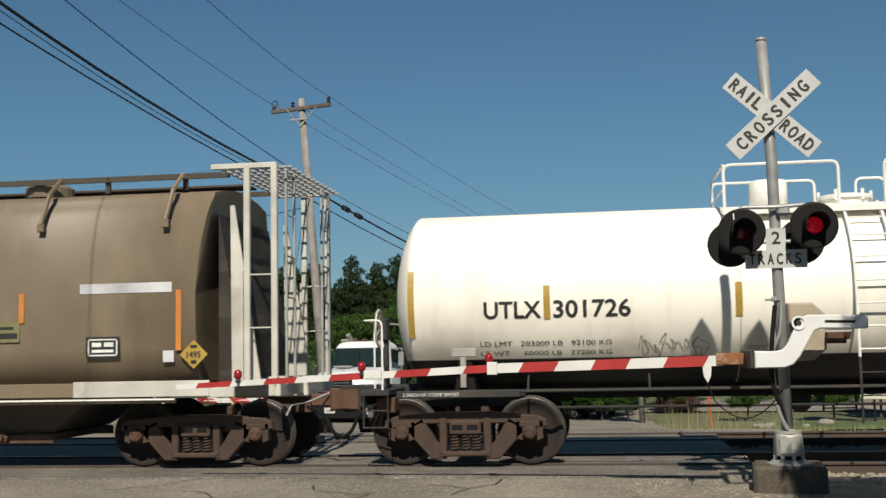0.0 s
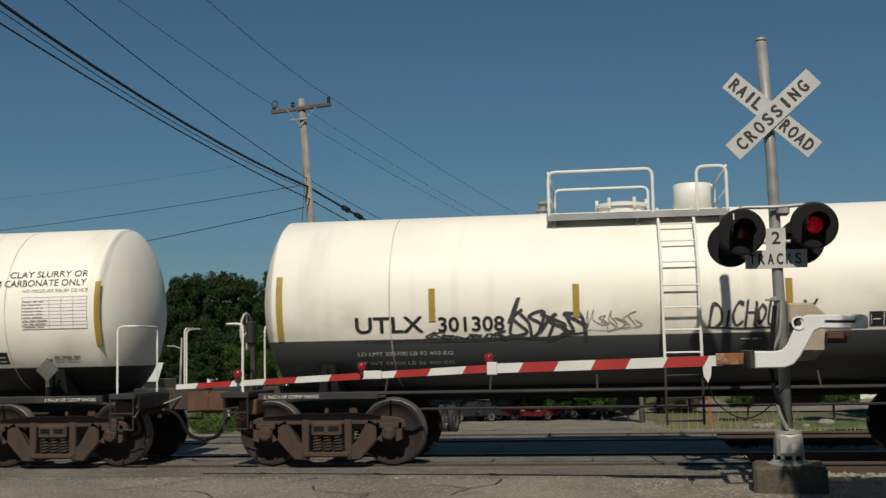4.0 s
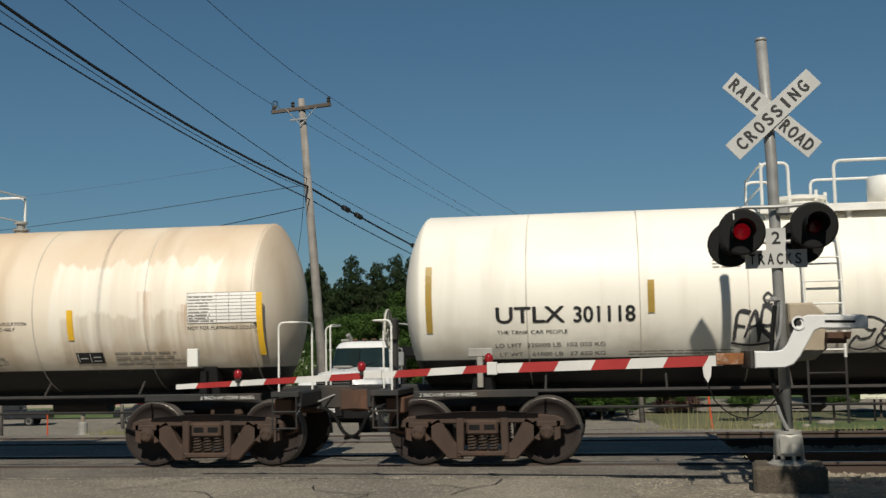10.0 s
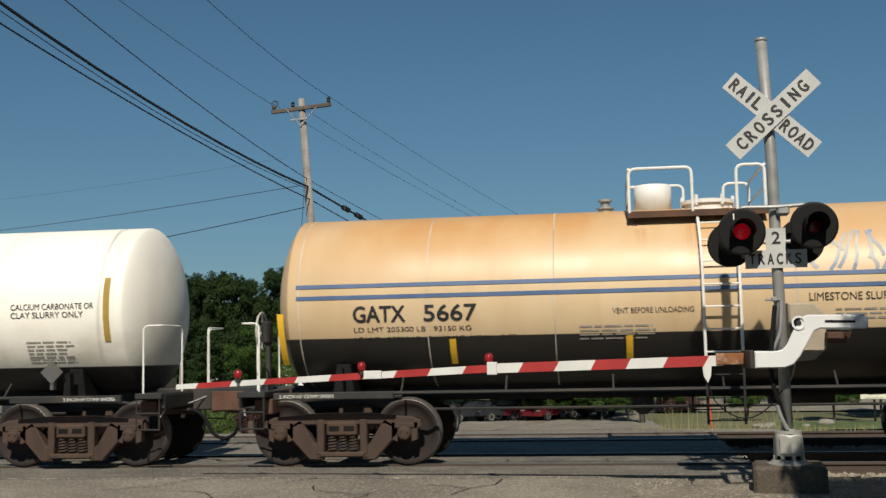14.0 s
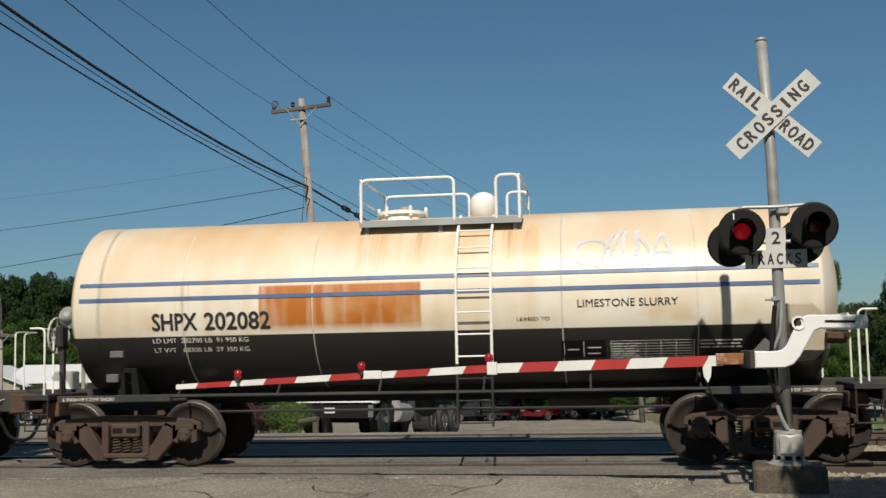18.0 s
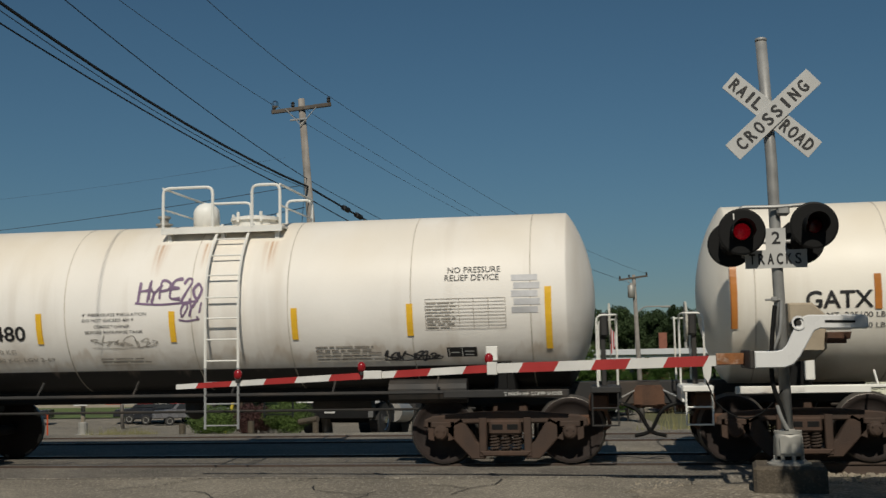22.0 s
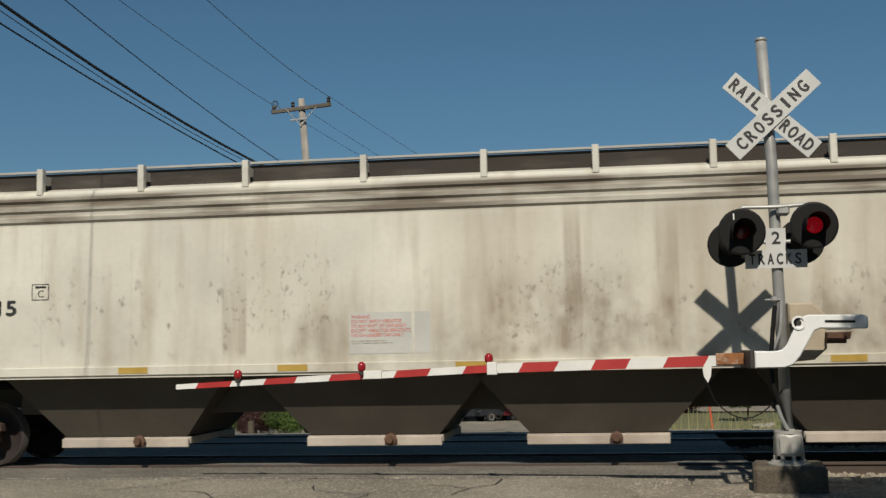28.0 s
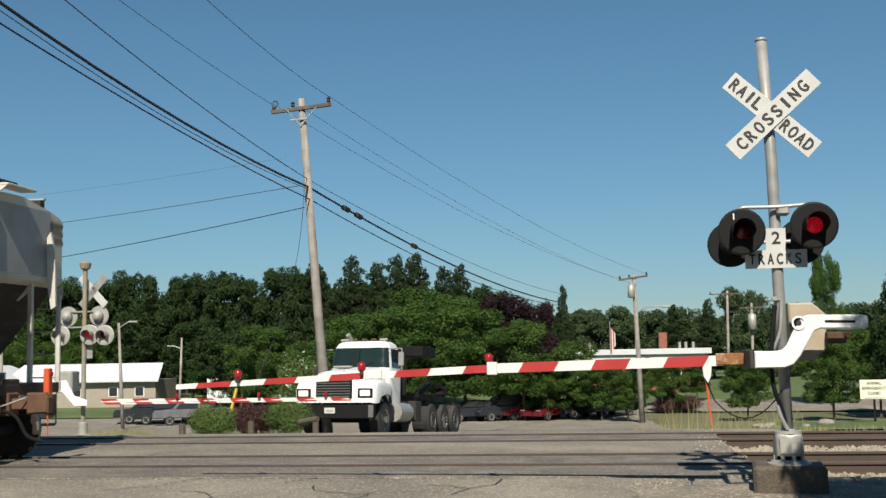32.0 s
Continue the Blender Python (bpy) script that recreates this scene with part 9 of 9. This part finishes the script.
    # cab: rounded plan at each height, with the screen let in on the same curve
    def cab_ring(z):
        levels = ((1.0, 0.97, 1.93, 3.25), (1.95, 0.97, 1.93, 3.25), (2.10, 0.96, 1.96, 3.25), (2.66, 0.88, 2.10, 3.20), (2.78, 0.83, 2.17, 3.15), (2.85, 0.72, 2.28, 3.05), (2.88, 0.50, 2.5, 2.9))
        for lo, hi in zip(levels, levels[1:]):
            if z <= hi[0]:
                u = (z - lo[0]) / (hi[0] - lo[0])
                return [a + (c - a) * u for a, c in zip(lo[1:], hi[1:])]
        return levels[-1][1:]
    def cab_point(z, w, off=0.0):
        hx, y0, y1 = cab_ring(z)
        c, q = math.cos(w), math.sin(w)
        return ((hx + off) * math.copysign(abs(c) ** 0.36, c), (y0 + y1) / 2 + ((y1 - y0) / 2 + off) * math.copysign(abs(q) ** 0.36, q), z)
    bm = bmesh.new()
    heights = (1.0, 1.95, 2.1, 2.3, 2.5, 2.66, 2.74, 2.80, 2.85, 2.88)
    grid = [[bm.verts.new(cab_point(z, 6.2831853 * (i + 0.5) / 48)) for i in range(48)] for z in heights]
    for p, q in zip(grid, grid[1:]):
        for i in range(48):
            bm.faces.new((p[i], p[(i + 1) % 48], q[(i + 1) % 48], q[i]))
    bm.faces.new(grid[-1])
    bmesh.ops.recalc_face_normals(bm, faces=bm.faces[:])
    cab = part("cab", bm, "cab_white", t, "white day cab with rounded corners", smooth=True)
    def pane(a0, a1, z0, z1, name, label=""):
        b = bmesh.new()
        n = 16
        rows = [[b.verts.new(cab_point(z0 + (z1 - z0) * j / 5, math.radians(a0 + (a1 - a0) * i / n), 0.006)) for i in range(n + 1)] for j in range(6)]
        for p, q in zip(rows, rows[1:]):
            for i in range(n):
                b.faces.new((p[i], p[i + 1], q[i + 1], q[i]))
        part(name, b, "glass", cab, label, smooth=True)
    pane(208, 332, 2.05, 2.65, "windscreen", "dark curved windscreen")
    pane(-14, 12, 2.06, 2.62, "side_window")
    pane(168, 194, 2.06, 2.62, "side_window")
    bm = bmesh.new()
    box(bm, (0, 1.955, 2.34), (0.022, 0.02, 0.58), 0.004, Euler((radians(-14), 0, 0)).to_matrix())
    part("windscreen_bar", bm, "black", cab)
    bm = bmesh.new()
    tube(bm, [(-0.5, 1.93, 2.06), (-0.15, 1.97, 2.20)], 0.012, 5)
    tube(bm, [(0.1, 1.93, 2.06), (0.45, 1.97, 2.20)], 0.012, 5)
    part("wiper", bm, "black", cab)
    bm = bmesh.new()
    box(bm, (-0.35, 1.60, 2.06), (0.55, 0.25, 0.06), 0.015)
    part("cowl_vent", bm, "alum", hood)
    for s in (-1, 1):
        bm = bmesh.new()
        tube(bm, bend([(s * 0.90, 2.1, 2.60), (s * 1.28 + 0.10, 1.9, 2.60), (s * 1.28 + 0.10, 1.9, 1.85), (s * 0.97, 2.1, 1.85)], 0.06, 3), 0.018, 6)
        box(bm, (s * 1.26 + 0.10, 1.88, 2.28), (0.17, 0.06, 0.42), 0.025)
        part("mirror", bm, "tank_metal", cab, "bright door mirror on a pipe frame")
        bm = bmesh.new()
        tube(bm, bend([(s * 0.82, 3.5, 1.0), (s * 0.82, 3.5, 2.95), (s * 0.90, 3.3, 3.15)], 0.15, 4), 0.075, 10)
        if s < 0:
            part("exhaust_stack", bm, "alum", t, "dull metal exhaust stack")
        else:
            bm.free()
    for x in (-0.62, -0.3, 0.0, 0.3, 0.62):
        bm = bmesh.new()
        box(bm, (x * 1.0, 2.42, 2.91), (0.16 if abs(x) < 0.6 else 0.26, 0.12, 0.07), 0.02)
        part("roof_lamp", bm, "rust" if abs(x) < 0.6 else "alum", cab, "amber roof marker lamp" if abs(x) < 0.6 else "")
    bm = bmesh.new()
    lathe(bm, [(1.66, 0.10), (1.72, 0.16), (2.0, 0.16), (2.06, 0.08)], "z", 12, (-1.0, 1.35, 0))
    part("air_cleaner", bm, "black_steel", t)
    # chassis and roll-off frame
    bm = bmesh.new()
    for s in (-1, 1):
        box(bm, (s * 0.45, 5.1, 0.92), (0.12, 8.2, 0.28), 0.01)
        box(bm, (s * 0.40, 6.2, 1.28), (0.14, 5.8, 0.22), 0.01)
    for y in (2, 3.6, 5, 6.5, 8, 9.1):
        box(bm, (0, y, 0.92), (0.9, 0.12, 0.2))
    box(bm, (0, 0.9, 0.78), (0.8, 1.4, 0.5), 0.03)
    cyl(bm, (-1.0, 1.05, 0.52), (1.0, 1.05, 0.52), 0.09, 8)
    part("chassis", bm, "black", t)
    bm = bmesh.new()
    box(bm, (0, 3.55, 1.9), (1.9, 0.10, 1.3), 0.02)
    box(bm, (0.55, 4.2, 2.62), (1.9, 1.3, 0.32), 0.02)
    cyl(bm, (0.9, 4.6, 1.2), (0.9, 6.4, 1.75), 0.07, 8)
    cyl(bm, (-0.6, 4.6, 1.2), (-0.6, 6.4, 1.75), 0.07, 8)
    tube(bm, [(0.3, 6.6, 1.5), (0.6, 6.9, 1.85), (1.0, 7.4, 1.55), (0.8, 8.0, 1.35)], 0.05, 6)
    box(bm, (0.85, 7.6, 1.5), (0.3, 0.5, 0.3), 0.03)
    part("hoist_frame", bm, "black", t, "dark steel roll-off hoist frame")
    bm = bmesh.new()
    cyl(bm, (1.0, 2.2, 0.74), (1.0, 3.3, 0.74), 0.29, 20)
    part("fuel_tank", bm, "tank_metal", t, "polished round fuel tank")
    bm = bmesh.new()
    box(bm, (1.0, 3.9, 0.78), (0.5, 0.55, 0.62), 0.03)
    part("tool_box", bm, "black_steel", t)
    for s in (-1, 1):
        bm = wheel_bm(0.52, 0.30, s * 1.02, 1.05, 0.52)
        w = part("wheel", bm, "rubber", t, "black tyre with a pale rim")
        bm = bmesh.new()
        lathe(bm, [(s * 1.10, 0.29), (s * 1.18, 0.29), (s * 1.12, 0.2), (s * 1.15, 0.11), (s * 1.22, 0.10), (s * 1.22, 0.02)], "x", 18, (0, 1.05, 0.52))
        part("rim", bm, "chrome", w)
        bm = bmesh.new()
        pts = [(s * 1.05, 1.05 + 0.66 * math.cos(a), 0.55 + 0.66 * math.sin(a)) for a in [math.radians(8 + 164 * k / 12) for k in range(13)]]
        tube(bm, pts, 0.06, 6)
        part("wheel_arch", bm, "black", t)
        for y in (5.55, 6.85, 8.15):
            bm = wheel_bm(0.52, 0.56, s * 0.92, y, 0.52)
            w = part("wheel", bm, "rubber", t)
            bm = bmesh.new()
            lathe(bm, [(s * 1.200, 0.25), (s * 1.206, 0.25), (s * 1.08, 0.21), (s * 1.06, 0.12), (s * 1.16, 0.10), (s * 1.16, 0.02)], "x", 18, (0, y, 0.52))
            part("rim", bm, "alum", w)
        bm = bmesh.new()
        box(bm, (s * 0.92, 8.75, 0.75), (0.56, 0.02, 0.7))
        part("mud_flap", bm, "black", t)

make_truck()

# ---- parked cars ----
def make_car(x, y, turn, paint, label, kind="sedan", k=1.0):
    t = thing("parked_car", pose(x, y, ground_z(y) + 0.02, 0, 0, turn), label, "pickup truck" if kind == "pickup" else "car", "parked cars")
    L = 4.6 * k
    if kind == "sedan":
        low = [(-L / 2, 0.35), (-L / 2, 0.75), (-L / 2 + 0.3, 0.88), (-1.2, 0.95), (1.2, 0.95), (L / 2 - 0.2, 0.78), (L / 2, 0.6), (L / 2, 0.35)]
        top = [(-1.5, 0.94), (-0.85, 1.40), (0.45, 1.42), (1.25, 0.94)]
    elif kind == "suv":
        low = [(-L / 2, 0.4), (-L / 2, 1.0), (-1.9, 1.05), (1.1, 1.05), (L / 2 - 0.15, 0.95), (L / 2, 0.7), (L / 2, 0.4)]
        top = [(-2.1, 1.04), (-1.95, 1.70), (0.35, 1.74), (1.1, 1.04)]
    else:
        low = [(-L / 2 - 0.4, 0.5), (-L / 2 - 0.4, 1.08), (1.2, 1.10), (L / 2 + 0.1, 1.02), (L / 2 + 0.25, 0.8), (L / 2 + 0.25, 0.5)]
        top = [(-0.75, 1.08), (-0.6, 1.76), (0.65, 1.78), (1.3, 1.08)]
    bm = bmesh.new()
    prism(bm, low, -0.88, 0.88, bevel=0.06)
    body = part("body", bm, paint, t)
    bm = bmesh.new()
    prism(bm, top, -0.74, 0.74, bevel=0.05)
    part("roof", bm, paint, body)
    (x0, z0), (x1, z1), (x2, z2), (x3, z3) = top
    for s in (-1, 1):
        bm = bmesh.new()
        prism(bm, [(x0 + 0.25, z0 + 0.06), (x1 + 0.1, z1 - 0.08), (x2 - 0.1, z2 - 0.08), (x3 - 0.3, z3 + 0.06)], s * 0.735, s * 0.75)
        part("side_window", bm, "window_dark", body)
    for (a, b), (c, d) in (((x0, z0), (x1, z1)), ((x3, z3), (x2, z2))):
        bm = bmesh.new()
        e = -0.02 if a < c else 0.02
        vs = [bm.verts.new(p) for p in ((a + (c - a) * 0.1 + e, -0.66, b + (d - b) * 0.1), (a + (c - a) * 0.1 + e, 0.66, b + (d - b) * 0.1), (a + (c - a) * 0.88 + e, 0.62, b + (d - b) * 0.88), (a + (c - a) * 0.88 + e, -0.62, b + (d - b) * 0.88))]
        bm.faces.new(vs)
        part("windscreen", bm, "window_dark", body)
    for wx in (-L * 0.30, L * 0.31):
        for s in (-1, 1):
            bm = bmesh.new()
            lathe(bm, [(s * 0.70, 0.2), (s * 0.70, 0.33), (s * 0.88, 0.33), (s * 0.90, 0.30), (s * 0.90, 0.2)], "y", 18, (wx, 0, 0.33))
            w = part("wheel", bm, "rubber", t)
            bm = bmesh.new()
            lathe(bm, [(s * 0.89, 0.2), (s * 0.905, 0.2), (s * 0.88, 0.05), (s * 0.88, 0.01)], "y", 14, (wx, 0, 0.33))
            part("rim", bm, "alum", w)
    for s in (-1, 1):
        bm = bmesh.new()
        box(bm, (L / 2 - 0.02 if kind != "pickup" else L / 2 + 0.23, s * 0.62, 0.72), (0.06, 0.34, 0.14), 0.02)
        part("headlight", bm, "chrome", body)

for x, y, a, p, lb, kd in (
        (-33.6, 79.5, 200, "car_dark", "dark pickup parked in the lot", "pickup"), (-31.9, 78.5, 200, "car_dark", "dark sport utility car with bright headlights", "suv"), (-29.4, 76.5, 205, "car_silver", "grey pickup parked in the lot", "pickup"),
        (-43.5, 78, 190, "car_dark", "dark pickup parked beside the lot", "pickup"), (-9.3, 77.5, 205, "car_dark", "dark car in the tree's shade", "sedan"), (-7.4, 78.0, 215, "car_dark", "dark blue car in the tree's shade", "suv"),
        (-5.9, 79, 215, "car_red", "red car parked before the trees", "sedan"), (-4.3, 78.5, 240, "car_red", "bright red car parked before the trees", "sedan"), (-2.3, 80, 230, "car_dark", "dark blue car before the trees", "sedan"), (-0.3, 80.5, 230, "car_dark", "dark car at the lot's end", "suv")):
    make_car(x, y, a, p, lb, kd)

# ---- buildings, signs, small things ----
def make_shed():
    b = thing("low_building", pose(-46, 97, ground_z(97)), "low tan building with a bright white metal roof", "building")
    bm = bmesh.new()
    box(bm, (-1.5, 2.5, 1.2), (14.0, 5.0, 2.5))
    wall = part("wall", bm, "siding", b)
    bm = bmesh.new()
    vs = [(-9, -0.6, 2.4), (6.0, -0.6, 2.4), (5.2, 2.5, 3.95), (-8.5, 2.5, 3.95)]
    a = [bm.verts.new(p) for p in vs]
    c = [bm.verts.new((p[0], p[1], p[2] - 0.12)) for p in vs]
    bm.faces.new(a)
    bm.faces.new(list(reversed(c)))
    for i in range(4):
        bm.faces.new((a[i], c[i], c[(i + 1) % 4], a[(i + 1) % 4]))
    part("roof", bm, "roof_white", b, "white metal roof")
    for x in (-5.0, -2.0, 1.5, 4.0):
        bm = bmesh.new()
        box(bm, (x, -0.02, 1.4), (0.9, 0.06, 0.9), 0.01)
        w = part("window", bm, "white_steel", wall)
        bm = bmesh.new()
        box(bm, (x, -0.05, 1.4), (0.75, 0.03, 0.75))
        part("pane", bm, "window_dark", w)

def make_house():
    b = thing("house", pose(-57.5, 96, ground_z(96)), "grey gabled house with a white porch", "house")
    bm = bmesh.new()
    prism(bm, [(-4, 0), (4.5, 0), (4.5, 2.3), (0.5, 3.7), (-4, 2.3)], 0, 5)
    wall = part("wall", bm, "siding", b)
    bm = bmesh.new()
    for p, q in (((-4.3, 2.2), (0.5, 3.85)), ((5.4, 2.0), (0.5, 3.85))):
        prism(bm, [p, q, (q[0], q[1] + 0.12), (p[0], p[1] + 0.12)], -0.4, 5.4)
    part("roof", bm, "roof_white", b)
    for x in (-2.5, 0.2, 2.5, 4.3):
        bm = bmesh.new()
        box(bm, (x, -0.5, 1.0), (0.12, 0.12, 2.1))
        part("porch_post", bm, "white_steel", b)
    bm = bmesh.new()
    box(bm, (0.8, -0.5, 0.9), (7.2, 0.06, 0.08))
    for k in range(30):
        box(bm, (-2.7 + 0.24 * k, -0.5, 0.5), (0.04, 0.04, 0.8))
    part("railing", bm, "white_steel", b)

def make_flat_building():
    b = thing("flat_building", pose(2.2, 112, ground_z(112)), "long low building with a white flat roof edge", "building")
    bm = bmesh.new()
    box(bm, (0, 4, 1.9), (14.4, 8, 3.8))
    wall = part("wall", bm, "brick_red", b)
    bm = bmesh.new()
    box(bm, (0, 3.9, 3.85), (15.0, 8.6, 0.55), 0.02)
    part("roof", bm, "roof_white", b, "white flat roof edge")
    bm = bmesh.new()
    box(bm, (0, -0.05, 3.15), (14.2, 0.1, 0.75))
    part("fascia", bm, "roof_white", wall)
    bm = bmesh.new()
    box(bm, (3.0, 2, 4.9), (0.8, 0.8, 1.6), 0.02)
    part("chimney", bm, "brick_red", b)
    for x in (-5.5, -4.2, 0.4, 4.6, 5.2, 5.9):
        bm = bmesh.new()
        cyl(bm, (x, 1.5, 4.1), (x, 1.5, 4.75), 0.14, 8)
        part("roof_vent", bm, "alum", b)
    for k in range(7):
        bm = bmesh.new()
        box(bm, (-6 + 2.0 * k, -0.04, 1.8), (1.2, 0.1, 1.2))
        w = part("window", bm, "white_steel", wall)
        bm = bmesh.new()
        box(bm, (-6 + 2.0 * k, -0.10, 1.8), (1.05, 0.04, 1.05))
        part("pane", bm, "window_dark", w)

make_shed()
make_house()
make_flat_building()

b = thing("camper_van", pose(-33.4, 96, ground_z(96)), "cream camper van beyond the lot", "van")
bm = bmesh.new()
prism(bm, [(-1.6, 0.4), (1.7, 0.4), (1.7, 1.2), (1.2, 1.4), (0.9, 2.4), (-1.6, 2.5)], -0.9, 0.9, bevel=0.06)
body = part("body", bm, "chart", b)
bm = bmesh.new()
prism(bm, [(-1.2, 1.5), (0.7, 1.5), (0.6, 2.1), (-1.2, 2.1)], -0.93, -0.91)
part("side_window", bm, "window_dark", body)
for x in (-1.0, 1.0):
    bm = bmesh.new()
    lathe(bm, [(-0.93, 0.1), (-0.93, 0.34), (-0.7, 0.34)], "y", 16, (x, 0, 0.36))
    part("wheel", bm, "rubber", b)

b = thing("clinic_sign", pose(15.35, 70, ground_z(70) + 0.35), "cream sign board on a dark post on the lawn", "sign")
bm = bmesh.new()
box(bm, (0, 0, 1.52), (1.6, 0.08, 1.14), 0.01)
bd = part("board", bm, "cream_board", b)
for k, (s, w) in enumerate((("ANIMAL", 0.85), ("EMERGENCY", 1.35), ("CLINIC", 0.75))):
    part("lettering", flat(letters(s, 0.17, w, 0.03), -w / 2, 1.80 - 0.29 * k, -0.05), "ink", bd)
part("small_print", flat(bars(1.1, 0.12, 1, 2), -0.55, 1.0, -0.05), "pale_ink", bd)
for x in (0.0,):
    bm = bmesh.new()
    box(bm, (x, 0.06, 0.32), (0.12, 0.08, 1.4))
    part("post", bm, "black", b)

b = thing("flagpole", pose(0.0, 95, ground_z(95)), "white flagpole with a hanging striped flag", "flagpole")
bm = bmesh.new()
cyl(bm, (0, 0, 0), (0.05, 0, 6.75), 0.05, 8, 0.03)
part("shaft", bm, "alum", b)
for k in range(4):
    bm = bmesh.new()
    prism(bm, [(0.08 + 0.10 * k, 6.2 - 0.12 * k), (0.18 + 0.10 * k, 6.1 - 0.12 * k), (0.18 + 0.10 * k, 4.1 + 0.2 * k), (0.08 + 0.10 * k, 4.0 + 0.2 * k)], -0.02 + 0.05 * (k % 2), 0.0 + 0.05 * (k % 2))
    part("flag_fold", bm, "flag_red" if k % 2 == 0 else "logo", b)

for x0, y0, x1, z0, z1, lb in ((2.30, 27.0, 2.18, -0.45, 1.0, "thin red marker stake leaning by the tracks"), (-17.28, 33.0, -17.29, -0.9, -0.1, "short red marker stake in the grass")):
    bm = bmesh.new()
    cyl(bm, (x0, y0, z0), (x1, y0, z1), 0.025, 6)
    tagged(part("marker_stake", bm, "orange_sign"), lb, "stake")
for x, y, h in ((-9.75, 24.9, 0.35), (-8.15, 25.0, 0.42), (-6.9, 26.0, 0.4)):
    bm = bmesh.new()
    cyl(bm, (0, 0, -0.1), (0, 0, h * 0.75), 0.075, 10)
    ob = part("bollard", bm, "concrete", at=pose(x, y, ground_z(y)))
    tagged(ob, "short grey timber post at the lawn's edge", "post")
bm = bmesh.new()
cyl(bm, (-7.35, 26.2, -0.02), (-6.85, 26.0, 0.06), 0.07, 10)
tagged(part("log_rail", bm, "concrete"), "short grey log rail before the truck", "rail")
bm = bmesh.new()
cyl(bm, (-12.05, 34.2, -1.1), (-11.6, 34.15, 0.55), 0.05, 8)
tagged(part("guy_guard", bm, "yellow_guard"), "yellow plastic guard on the guy wire", "cable guard")
rr = random.Random(4)
for k in range(7):
    bm = bmesh.new()
    bmesh.ops.create_icosphere(bm, subdivisions=2, radius=1.0)
    s = rr.uniform(0.14, 0.32)
    for v in bm.verts:
        v.co = Vector((v.co.x * s * 1.4, v.co.y * s, v.co.z * s * 0.7)) * (1 + 0.25 * noise.noise(v.co * 2 + Vector((k, 0, 0))))
    ob = part("rock", bm, "rock", at=pose(9.0 + rr.uniform(-1.6, 3.8), 64 + rr.uniform(-2, 3), ground_z(64) + 0.05))
    tagged(ob, "pale stone at the lawn's edge", "rock", "edge stones")


motions()
